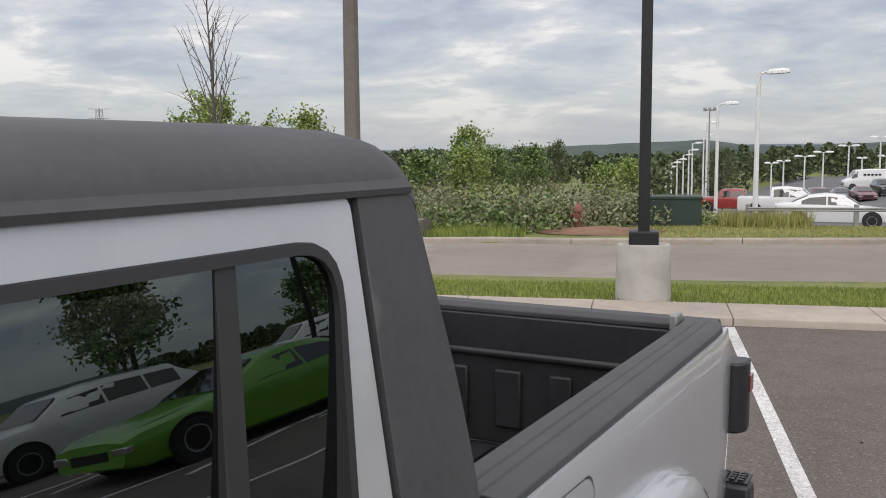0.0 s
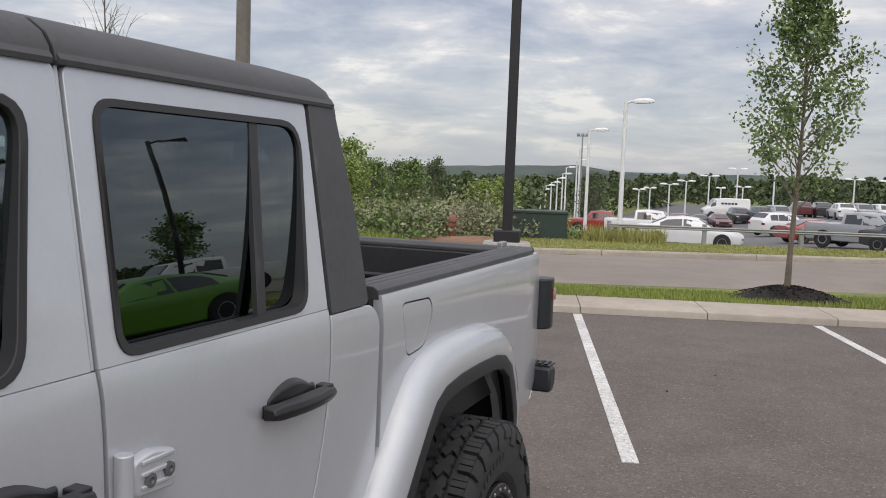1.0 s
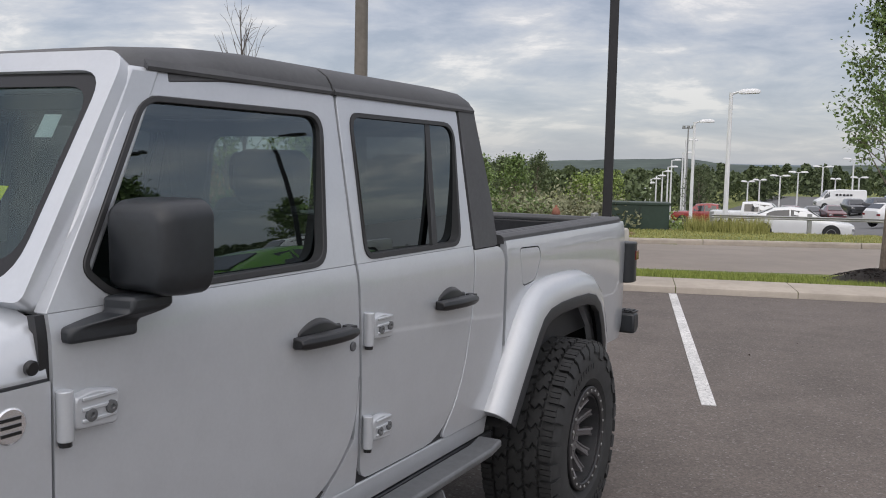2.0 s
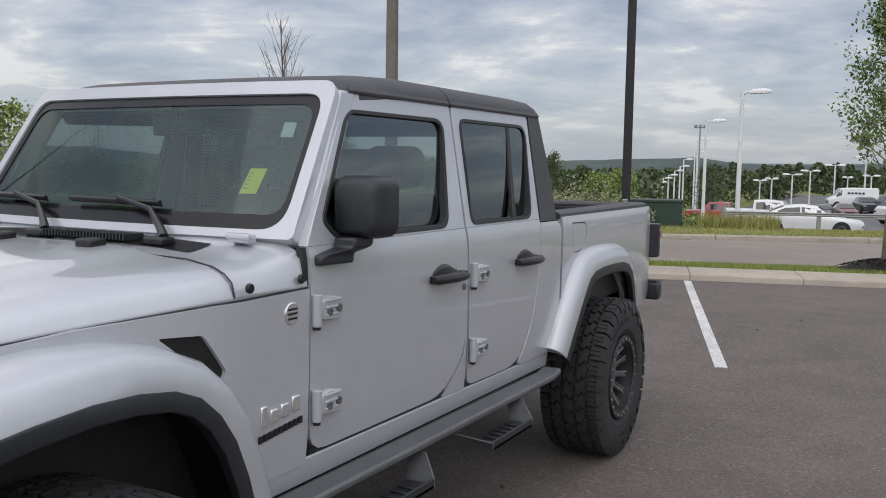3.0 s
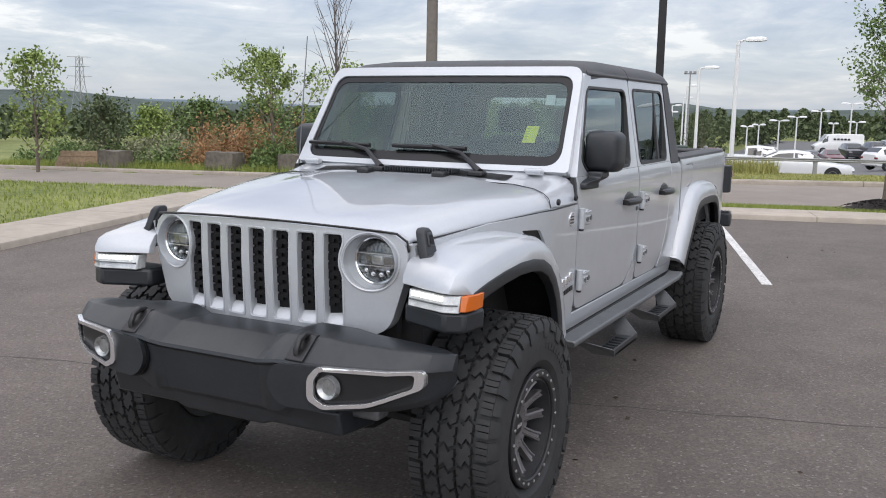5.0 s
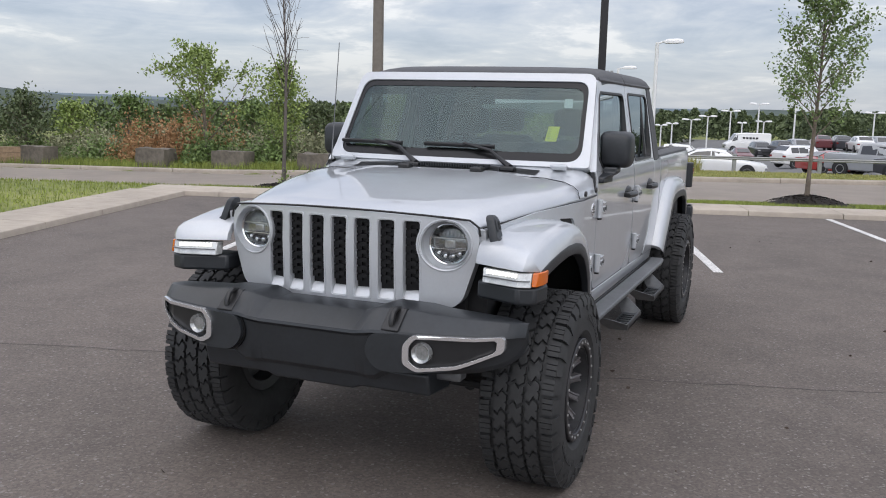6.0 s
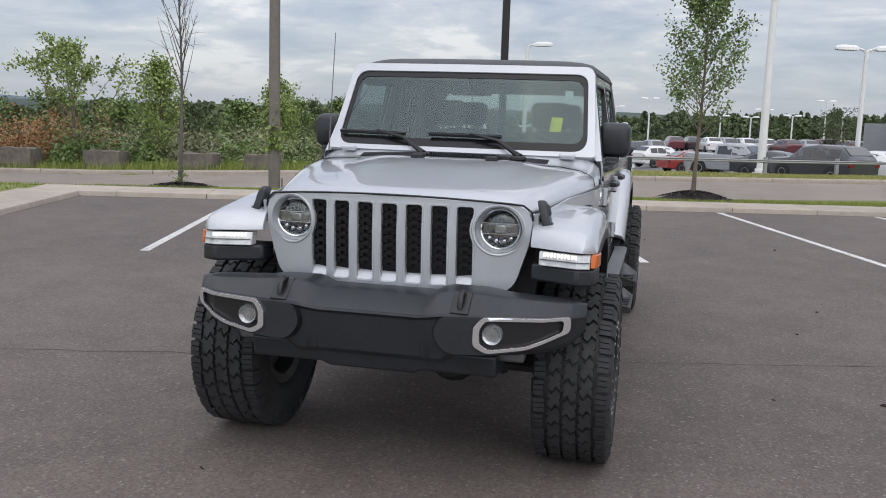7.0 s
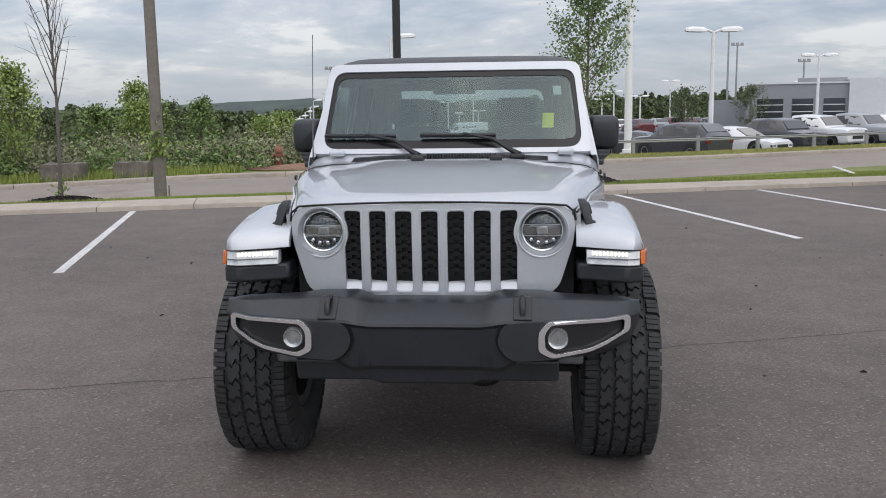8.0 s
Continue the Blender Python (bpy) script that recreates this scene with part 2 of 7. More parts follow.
def part(name, bm, mat, parent, label="", bevel=0.0, smooth=35):
    ob = link_mesh(name, bm, mat, smooth)
    ob.parent = parent
    if bevel:
        md = ob.modifiers.new("edge", "BEVEL")
        md.width, md.segments, md.limit_method, md.angle_limit = bevel, 2, "ANGLE", radians(38)
        md.harden_normals = False
    return tagged(ob, label)


def thing(name, label, category, at=(0, 0, 0), turn=0.0, group="", kind=""):
    ob = new(name)
    ob.empty_display_size = 0.1
    ob.matrix_world = pose(*at, 0, 0, turn)
    return tagged(ob, label, category, group, kind)


def box(bm, x0, x1, y0, y1, z0, z1, m=None):
    vs = [bm.verts.new((x, y, z)) for z in (z0, z1) for y in (y0, y1) for x in (x0, x1)]
    for f in ((0, 2, 3, 1), (4, 5, 7, 6), (0, 1, 5, 4), (2, 6, 7, 3), (0, 4, 6, 2), (1, 3, 7, 5)):
        bm.faces.new([vs[k] for k in f])
    if m is not None:
        bmesh.ops.transform(bm, matrix=m, verts=vs)
    return vs


def boxed(x0, x1, y0, y1, z0, z1):
    bm = bmesh.new()
    box(bm, x0, x1, y0, y1, z0, z1)
    return bm


def loft(bm, rings, closed=True, caps=True):
    """Skin through rings of equal length; rings are closed loops unless told otherwise."""
    made = [[bm.verts.new(p) for p in r] for r in rings]
    n = len(made[0])
    for a, b in zip(made, made[1:]):
        for k in range(n if closed else n - 1):
            bm.faces.new((a[k], a[(k + 1) % n], b[(k + 1) % n], b[k]))
    if caps and closed:
        bm.faces.new(made[0][::-1])
        bm.faces.new(made[-1])
    return made


def tube(bm, pts, radii, sides=10, caps=True):
    """A round bar along points."""
    pts = [Vector(p) for p in pts]
    if isinstance(radii, (int, float)):
        radii = [radii] * len(pts)
    rings = []
    for k, p in enumerate(pts):
        d = (pts[min(k + 1, len(pts) - 1)] - pts[max(k - 1, 0)]).normalized()
        a = d.orthogonal().normalized() if k == 0 else (rings_a - d * rings_a.dot(d)).normalized()
        rings_a = a
        b = d.cross(a)
        rings.append([p + radii[k] * (math.cos(t) * a + math.sin(t) * b) for t in (2 * math.pi * s / sides for s in range(sides))])
    loft(bm, rings, True, caps)


def lathe(bm, profile, axis="z", sides=32, at=(0, 0, 0)):
    """Turn a profile of (radius, height) round an axis."""
    rings = []
    for r, h in profile:
        ring = []
        for k in range(sides):
            c, s = math.cos(2 * math.pi * k / sides) * r, math.sin(2 * math.pi * k / sides) * r
            p = {"z": (c, s, h), "x": (h, c, s), "y": (s, h, c)}[axis]
            ring.append(Vector(p) + Vector(at))
        rings.append(ring)
    if profile[0][0] > 1e-6 and profile[-1][0] > 1e-6:
        rings.append(rings[0])
        loft(bm, rings, True, False)
    else:
        loft(bm, rings)
    bmesh.ops.remove_doubles(bm, verts=bm.verts[:], dist=1e-6)


def interp(x, table):
    for (a, fa), (b, fb) in zip(table, table[1:]):
        if x <= b:
            return fa + (fb - fa) * max(0.0, min(1.0, (x - a) / (b - a)))
    return table[-1][1]


def rounded(pts, r, n=4):
    """A polygon of 2D points with its corners rounded; r one radius or one a corner."""
    out = []
    for k, p in enumerate(pts):
        rr = r if isinstance(r, (int, float)) else r[k]
        p, a, b = Vector(p), Vector(pts[k - 1]), Vector(pts[(k + 1) % len(pts)])
        if rr <= 0:
            out.append(tuple(p))
            continue
        u, w = (a - p), (b - p)
        lim = 0.48 * min(u.length, w.length)
        rr = min(rr, lim)
        s, e = p + u.normalized() * rr, p + w.normalized() * rr
        for i in range(n + 1):
            t = i / n
            out.append(tuple((1 - t) ** 2 * s + 2 * t * (1 - t) * p + t * t * e))
    return out


def inside(p, loop):
    hit = False
    for (x0, y0), (x1, y1) in zip(loop, loop[1:] + loop[:1]):
        if (y0 > p.y) != (y1 > p.y) and p.x < x0 + (p.y - y0) / (y1 - y0) * (x1 - x0):
            hit = not hit
    return hit


def sheet(outer, holes, place, thick, cuts_a=(), cuts_b=()):
    """A sheet with holes, drawn in 2D (a, b), cut along lines, put in space by place(a, b, depth) and given thickness."""
    bm = bmesh.new()
    pts, segs = [], []
    for lp in (outer, *holes):
        n0 = len(pts)
        pts += [Vector(p) for p in lp]
        segs += [(n0 + k, n0 + (k + 1) % len(lp)) for k in range(len(lp))]
    lo = [min(p[k] for p in outer) for k in (0, 1)]
    hi = [max(p[k] for p in outer) for k in (0, 1)]
    step = max(hi[0] - lo[0], hi[1] - lo[1]) / 16
    for i in range(1, int((hi[0] - lo[0]) / step) + 1):
        for j in range(1, int((hi[1] - lo[1]) / step) + 1):
            c = Vector((lo[0] + (i - 0.5 + 0.25 * (j % 2)) * step, lo[1] + (j - 0.5) * step))
            if inside(c, outer) and not any(inside(c, h) for h in holes) and min((c - p).length for p in pts[:sum(map(len, (outer, *holes)))]) > 0.3 * step:
                pts.append(c)
    vs, _, fs, _, _, _ = geometry.delaunay_2d_cdt(pts, segs, [], 1, 1e-6)
    made = [bm.verts.new((v.x, v.y, 0)) for v in vs]
    for f in fs:
        c = sum((vs[k] for k in f), Vector((0, 0))) / len(f)
        if inside(c, outer) and not any(inside(c, h) for h in holes):
            bm.faces.new([made[k] for k in f])
    bmesh.ops.delete(bm, geom=[v for v in bm.verts if not v.link_faces], context="VERTS")
    for cuts, no in ((cuts_a, (1, 0, 0)), (cuts_b, (0, 1, 0))):
        for c in cuts:
            bmesh.ops.bisect_plane(bm, geom=bm.verts[:] + bm.edges[:] + bm.faces[:], plane_co=Vector(no) * c, plane_no=no, dist=1e-5)
    front = bm.faces[:]
    rim = [e for e in bm.edges if len(e.link_faces) == 1]
    copy = bmesh.ops.duplicate(bm, geom=bm.verts[:] + bm.edges[:] + front)
    twin = copy["vert_map"]
    back_verts = {v for v in copy["geom"] if isinstance(v, bmesh.types.BMVert)}
    for e in rim:
        a, b = e.verts
        bm.faces.new((a, b, twin[b], twin[a]))
    for v in bm.verts:
        v.co = Vector(place(v.co.x, v.co.y, thick if v in back_verts else 0.0))
    for f in bm.faces:
        if any(v in back_verts for v in f.verts):
            f.material_index = 1
    bmesh.ops.triangulate(bm, faces=[f for f in bm.faces if len(f.verts) > 4])
    return bm


def quads(name, centres, sizes, mat, rng, flat=0.0, aspect=0.6):
    """Many small four-sided leaves, each turned at random, in one mesh."""
    n = len(centres)
    a = rng.normal(size=(n, 3))
    a[:, 2] *= 1 - flat
    a /= np.linalg.norm(a, axis=1, keepdims=True) + 1e-9
    r = rng.normal(size=(n, 3))
    b = np.cross(a, r)
    b /= np.linalg.norm(b, axis=1, keepdims=True) + 1e-9
    c = np.asarray(centres)
    s = np.asarray(sizes).reshape(-1, 1)
    co = np.stack([c - a * s, c + b * s * aspect, c + a * s, c - b * s * aspect], 1).reshape(-1, 3)
    me = bpy.data.meshes.new(name)
    me.vertices.add(4 * n)
    me.vertices.foreach_set("co", co.ravel())
    me.loops.add(4 * n)
    me.loops.foreach_set("vertex_index", np.arange(4 * n))
    me.polygons.add(n)
    me.polygons.foreach_set("loop_start", np.arange(0, 4 * n, 4))
    me.update(calc_edges=True)
    me.materials.append(mat)
    return new(name, me)


# ---- ground: lot axes u (along the kerb) and v (away from it) ----
LOT = radians(16.1)
CU, SU = math.cos(LOT), math.sin(LOT)


def uv(u, v, z=0.0):
    return Vector((u * CU - v * SU, u * SU + v * CU, z))


def road_near(u):
    return interp(u, [(-120, 40), (-25, 22.0), (-15, 20.0), (-10, 19.1), (-4, 17.9), (0, 17.4), (4, 17.3), (9, 17.8), (15, 19.3), (22, 21.0), (40, 25.5), (120, 45)])


def road_far(u):
    return interp(u, [(-120, 62), (-25, 30.3), (-17, 27.7), (-12, 26.2), (-4.5, 23.9), (0, 23.3), (4, 23.6), (9, 24.3), (15, 25.1), (22, 26.6), (40, 31.5), (120, 51)])


def road_z(u):
    return interp(u, [(-120, -2.5), (-25, -1.15), (-10, -0.75), (-2.6, -0.42), (3, -0.36), (12, -0.34), (30, -0.30), (120, -0.2)])


def fence_v(u):
    return interp(u, [(-60, 34), (4, 28.2), (14, 28.3), (22, 29.8), (45, 34.5), (120, 54)])


def lot_fall(u):
    return interp(u, [(4, 0.045), (18, 0.040), (32, 0.014)])


def far_z(u, v):
    d = v - fence_v(u)
    return road_z(u) + 0.04 - 0.52 * max(0.0, min(1.0, (d - 0.6) / 2.2)) - (lot_fall(u) + 0.004) * max(0, d - 1.0)


def terrain(u, v):
    rf, rn = road_far(u), road_near(u)
    if v < rn:
        if v > 12.16:
            t = (v - 12.16) / (rn - 12.16)
            return 0.075 * (1 - t) + (road_z(u) + 0.02) * t
        return 0.075 if u < -5.5 or v > 11.26 else -0.08
    if v < rf + 0.1:
        return road_z(u) - 0.08
    fv = fence_v(u)
    if v < fv:
        t = (v - rf) / (fv - rf)
        return road_z(u) + 0.07 + 0.02 * math.sin(math.pi * t)
    if u > 3.5:
        return far_z(u, v) - 0.03
    side = min(1.0, (3.5 - u) / 10)
    return far_z(u, v) * (1 - side) + side * (road_z(u) + 0.1 - 0.022 * (v - fv)) - 0.03


def ground_sheet():
    us = sorted({*np.linspace(-45, 60, 64), *np.linspace(-900, -50, 18), *np.linspace(70, 900, 18), -5.5, -5.55, 3.5})
    vs = sorted({*np.linspace(-40, 10, 12), *np.linspace(11, 36, 80), *np.linspace(34, 130, 25), *np.linspace(150, 1400, 22), *np.linspace(-600, -60, 8), 11.26, 11.31})
    bm = bmesh.new()
    grid = [[bm.verts.new(uv(u, v, terrain(u, min(v, 260)))) for u in us] for v in vs]
    for a, b in zip(grid, grid[1:]):
        for k in range(len(us) - 1):
            bm.faces.new((a[k], a[k + 1], b[k + 1], b[k]))
    return tagged(link_mesh("ground", bm, GROUND), "patchy green and straw-coloured grass ground", "ground", kind="structure")


ground_sheet()


def strip(name, pts, mat, label, category, thick=0.3):
    """A paved sheet with thickness: pts are (u, v, z) round its edge."""
    bm = bmesh.new()
    top = [bm.verts.new(uv(*p)) for p in pts]
    low = [bm.verts.new(uv(p[0], p[1], p[2] - thick)) for p in pts]
    bm.faces.new(top)
    n = len(pts)
    for k in range(n):
        bm.faces.new((top[k], low[k], low[(k + 1) % n], top[(k + 1) % n]))
    return tagged(link_mesh(name, bm, mat, 0), label, category, kind="structure")


strip("parking_lot", [(-5.5, 11.26, 0), (-5.5, -60, 0), (90, -60, 0), (90, 11.26, 0)], ASPHALT, "worn dark grey asphalt parking lot", "parking lot")
def road_sheet():
    bm = bmesh.new()
    us = sorted({*np.linspace(-40, 45, 60), -120, -90, -65, 60, 90, 120})
    rows = [[bm.verts.new(uv(u, rn + (rf - rn) * t, road_z(u) + 0.04 * math.sin(math.pi * t))) for t in (0, 0.25, 0.5, 0.75, 1)] for u, rn, rf in ((u, road_near(u), road_far(u)) for u in us)]
    for p, q in zip(rows, rows[1:]):
        for k in range(4):
            bm.faces.new((p[k], p[k + 1], q[k + 1], q[k]))
    bmesh.ops.solidify(bm, geom=bm.faces[:], thickness=0.05)
    return tagged(link_mesh("road", bm, ROADWAY), "pale grey-brown asphalt access road", "road", kind="structure")


road_sheet()


def far_lot():
    bm = bmesh.new()
    us = [4.5, 6, 8, 10, 12, 14, 17, 20, 23, 26, 32, 40, 60, 90]
    rows = []
    for d in (2.9, 4, 8, 15, 25, 40, 60, 85, 110, 140, 170):
        rows.append([bm.verts.new(uv(u, fence_v(u) + d, far_z(u, fence_v(u) + d) + 0.02)) for u in us])
    for a, b in zip(rows, rows[1:]):
        for k in range(len(us) - 1):
            bm.faces.new((a[k], a[k + 1], b[k + 1], b[k]))
    return tagged(link_mesh("far_parking_lot", bm, FARLOT), "grey asphalt dealership parking lot across the road", "parking lot", kind="structure")


far_lot()


def kerbs():
    """Concrete walk with a rolled kerb edge along the lot, and the far kerb of the road."""
    h = 0.085
    walk_ob = thing("pavement", "pale tan concrete kerb walk in jointed slabs", "pavement", kind="structure")
    slab = 1.52
    u = -5.5 - 0.9
    k = 0
    while u < 40:
        a, b = u + 0.006, u + slab - 0.006
        bm = bmesh.new()
        prof = [(11.26, -0.15), (11.26, h - 0.03), (11.27, h - 0.008), (11.295, h), (12.16, h + 0.012), (12.16, -0.15)]
        loft(bm, [[uv(s, v, z) for v, z in prof] for s in (a, b)])
        part("slab", bm, CONCRETE, walk_ob, smooth=25)
        u += slab
        k += 1
    v = 11.24
    while v > -30:
        bm = bmesh.new()
        prof = [(-5.5, -0.15), (-5.5, h - 0.03), (-5.51, h - 0.008), (-5.535, h), (-6.5, h + 0.012), (-6.5, -0.15)]
        loft(bm, [[uv(s, t, z) for s, z in prof] for t in (v - 0.006, v - slab + 0.006)])
        part("slab", bm, CONCRETE, walk_ob, smooth=25)
        v -= slab
    bm = bmesh.new()
    for a in range(-40, 60, 4):
        prof = [(0.0, -0.1), (0.0, 0.10), (0.02, 0.14), (0.20, 0.14), (0.20, -0.1)]
        loft(bm, [[uv(s, road_far(s) + v, road_z(s) + z) for v, z in prof] for s in (a + 0.01, a + 2, a + 3.99)])
    tagged(link_mesh("far_kerb", bm, CONCRETE, 25), "low concrete kerb along the far road edge", "kerb", kind="structure")


kerbs()


def painted_line(u0, v0, u1, v1, w=0.10):
    d = Vector((u1 - u0, v1 - v0)).normalized()
    n = Vector((-d.y, d.x)) * w / 2
    bm = bmesh.new()
    top = []
    for (u, v), s in (((u0, v0), 1), ((u1, v1), 1), ((u1, v1), -1), ((u0, v0), -1)):
        top.append(uv(u + s * n.x, v + s * n.y))
    loft(bm, [[p + Vector((0, 0, z)) for p in top] for z in (-0.01, 0.005)])
    ob = link_mesh("parking_line", bm, WHITE_LINE, 0)
    return tagged(ob, "worn white painted parking bay line", "parking line", "parking bay lines", "structure")


for line_u in (-2.79, 2.68, 5.50, 8.30, 11.10, 13.9):
    painted_line(line_u, 5.5, line_u, 11.17)


# ---- the pickup truck: its own axes, x to its driver's side, y to its rear, front axle at y = 0 ----
truck = thing("pickup_truck", "lifted silver pickup truck with black hardtop and chunky black tyres", "pickup truck", (0.053, 0, -0.024))
truck.matrix_world = pose(0.053, 0, -0.024) @ Matrix.Scale(1.006, 4)


def side_x(y, z):
    """Half-width of the body side below the belt line."""
    x = interp(z, [(0.60, 0.772), (0.70, 0.788), (0.80, 0.797), (1.0, 0.801), (1.20, 0.803), (1.28, 0.803), (1.32, 0.799), (1.345, 0.7945), (1.36, 0.7905)])
    if y < 0.55:
        x -= interp(y, [(-0.45, 0.20), (0.1, 0.10), (0.45, 0.012), (0.55, 0.0)])
    if y > 4.3:
        x -= 0.35 * (y - 4.3) ** 2
    return x



def glass_x(z):
    """Side glass bellies out: nearly upright at the belt, leaning in towards the roof."""
    return upper_x(1.57) - 0.06 * (z - 1.57) - 0.135 * ((z - 1.36) ** 2 - 0.0441)


def upper_x(z):
    """Half-width of the cab above the belt line."""
    return 0.790 - 0.185 * (z - 1.36)


ZC = (0.64, 0.68, 0.74, 0.8, 0.9, 1.0, 1.1, 1.2, 1.25, 1.30, 1.32, 1.335, 1.348)


def side_panel(name, outer, holes, parent, label="", mat=None, thick=0.03, upper=False, out=0.0, cuts=(), bevel=0.005, lean=False):
    """The same panel on both sides of the truck."""
    obs = []
    for s in (1, -1):
        def place(y, z, d):
            x = (upper_x(z) if upper else side_x(y, z)) + out - d
            if lean:
                x = glass_x(z) + out - d
            return (s * x, y, z)
        bm = sheet(outer, holes, place, thick, cuts, tuple(1.36 + 0.03 * k for k in range(1, 15)) if lean else () if upper else ZC)
        obs.append(part(name, bm, mat or SILVER, parent[0 if s > 0 else 1] if isinstance(parent, (list, tuple)) else parent, label, bevel))
    return obs


# door outlines (y, z)
FD_LOW = rounded([(0.853, 1.3535), (0.856, 0.728), (1.70, 0.722), (1.858, 0.86), (1.882, 1.0), (1.864, 1.3535)], [0, 0.09, 0.10, 0.14, 0.2, 0])
RD_LOW = rounded([(1.880, 1.3535), (1.899, 1.0), (1.901, 0.716), (2.40, 0.708), (2.55, 0.88), (2.614, 1.14), (2.623, 1.3535)], [0, 0.1, 0.06, 0.12, 0.2, 0.15, 0])
FD_UP = rounded([(0.850, 1.354), (1.864, 1.354), (1.877, 1.831), (1.172, 1.831)], [0, 0, 0.02, 0.05])
RD_UP = rounded([(1.880, 1.354), (2.624, 1.354), (2.645, 1.831), (1.893, 1.831)], [0, 0, 0.02, 0.02])
FW = rounded([(1.005, 1.362), (1.735, 1.362), (1.815, 1.775), (1.160, 1.775), (0.938, 1.425)], [0.04, 0.06, 0.07, 0.05, 0.03], 5)
FWG = rounded([(1.014, 1.377), (1.720, 1.377), (1.796, 1.762), (1.169, 1.762), (0.955, 1.429)], [0.03, 0.05, 0.06, 0.04, 0.02], 5)
RW = rounded([(1.925, 1.362), (2.535, 1.362), (2.610, 1.785), (1.945, 1.785)], [0.05, 0.06, 0.08, 0.05], 5)
RWG = rounded([(1.938, 1.376), (2.523, 1.376), (2.596, 1.772), (1.957, 1.772)], [0.04, 0.05, 0.07, 0.04], 5)

fdoors = side_panel("front_door", FD_LOW, [], truck, "silver front door with shoulder crease", bevel=0.0022)
rdoors = side_panel("rear_door", RD_LOW, [], truck, "silver rear door with raked rear edge", bevel=0.0022)
side_panel("window_frame", FD_UP, [FW], fdoors, upper=True, thick=0.035, bevel=0.0022)
side_panel("window_frame", RD_UP, [RW], rdoors, upper=True, thick=0.035, bevel=0.0022)
# black filler strips behind the panels stand in for shade in the door gaps
for gap, high in (([(1.852, 1.352), (1.870, 1.0), (1.870, 0.73), (1.912, 0.73), (1.912, 1.0), (1.893, 1.352)], False), ([(0.832, 1.352), (0.832, 0.70), (0.878, 0.70), (0.878, 1.352)], False), ([(2.60, 1.352), (2.592, 1.14), (2.53, 0.90), (2.385, 0.72), (2.43, 0.69), (2.58, 0.87), (2.638, 1.14), (2.645, 1.352)], False), ([(0.86, 0.745), (2.42, 0.728), (2.42, 0.694), (0.86, 0.706)], False), ([(1.850, 1.354), (1.894, 1.354), (1.908, 1.830), (1.862, 1.830)], True), ([(2.606, 1.354), (2.645, 1.354), (2.668, 1.830), (2.628, 1.830)], True)):
    side_panel("door_seal", gap, [], truck, "black filler strip standing in for shade in the door gap", BLACK, 0.02, high, -0.010, bevel=0)
side_panel("window_seal", FW, [FWG], fdoors, "black rubber window surround", SEAL, 0.03, True, 0.004, bevel=0.004)
side_panel("window_seal", RW, [RWG], rdoors, "black rubber window surround", SEAL, 0.03, True, 0.004, bevel=0.004)
grow = lambda pts, k: [((y - sum(p[0] for p in pts) / len(pts)) * k + sum(p[0] for p in pts) / len(pts), (z - 1.57) * k + 1.57) for y, z in pts]
side_panel("glass", grow(FWG, 1.02), [], fdoors, "lightly tinted side glass", DOORGLASS, 0.004, True, -0.016, bevel=0, lean=True)
side_panel("glass", grow(RWG, 1.02), [], rdoors, "dark privacy glass", PRIVACY, 0.004, True, -0.011, bevel=0, lean=True)
side_panel("window_mullion", [(2.335, 1.37), (2.368, 1.37), (2.432, 1.775), (2.402, 1.775)], [], rdoors, "black window bar", SEAL, 0.012, True, -0.001, bevel=0.003)

side_panel("door_jamb", [(1.8685, 1.352), (1.8755, 1.352), (1.8925, 1.03), (1.8855, 1.03)], [], truck, "silver strip between the doors", out=-0.005, thick=0.012, bevel=0.001)
side_panel("door_jamb", [(1.8685, 1.354), (1.8755, 1.354), (1.8885, 1.830), (1.8815, 1.830)], [], truck, "silver strip between the doors", upper=True, out=-0.005, thick=0.012, bevel=0.001)

# front quarter between wheel arch and door, cowl side, rear cab corner
QUARTER = [(0.848, 1.232), (0.848, 0.70), (0.60, 0.70), (0.555, 0.80), (0.49, 0.95), (0.40, 1.06), (0.28, 1.12), (0.0, 1.15), (-0.34, 1.10), (-0.36, 1.175), (0.10, 1.212), (0.45, 1.228)]
side_panel("front_fender", QUARTER, [rounded([(0.30, 1.165), (0.425, 1.157), (0.50, 1.05), (0.478, 1.02)], 0.012)], truck, "silver front fender with black vent", cuts=(-0.2, 0.0, 0.1, 0.2, 0.3, 0.4, 0.45, 0.5, 0.55))
side_panel("fender_vent", rounded([(0.295, 1.17), (0.43, 1.162), (0.508, 1.05), (0.478, 1.012)], 0.012), [], truck, "black mesh fender vent", BLACK, 0.01, out=-0.012, cuts=(0.3, 0.4), bevel=0)
side_panel("rear_cab_corner", rounded([(2.631, 1.338), (2.622, 1.14), (2.558, 0.88), (2.41, 0.70), (2.80, 0.695), (2.888, 0.80), (2.888, 1.30), (2.85, 1.338)], [0, 0.1, 0.2, 0.05, 0.05, 0.05, 0.05, 0.03]), [], truck, "silver cab corner")
side_panel("pillar_foot", [(1.714, 0.712), (1.889, 0.708), (1.889, 1.03), (1.876, 0.94), (1.868, 0.85)], [], truck, "silver body between the doors", out=-0.002, bevel=0.003)
side_panel("rocker", [(0.60, 0.719), (2.80, 0.697), (2.80, 0.625), (0.60, 0.635)], [], truck, "silver body sill", out=-0.003, cuts=(1.2, 2.0))
side_panel("rocker_guard", [(0.60, 0.632), (2.86, 0.622), (2.86, 0.575), (0.60, 0.585)], [], truck, "black lower sill guard", PLASTIC, 0.04, out=0.004)
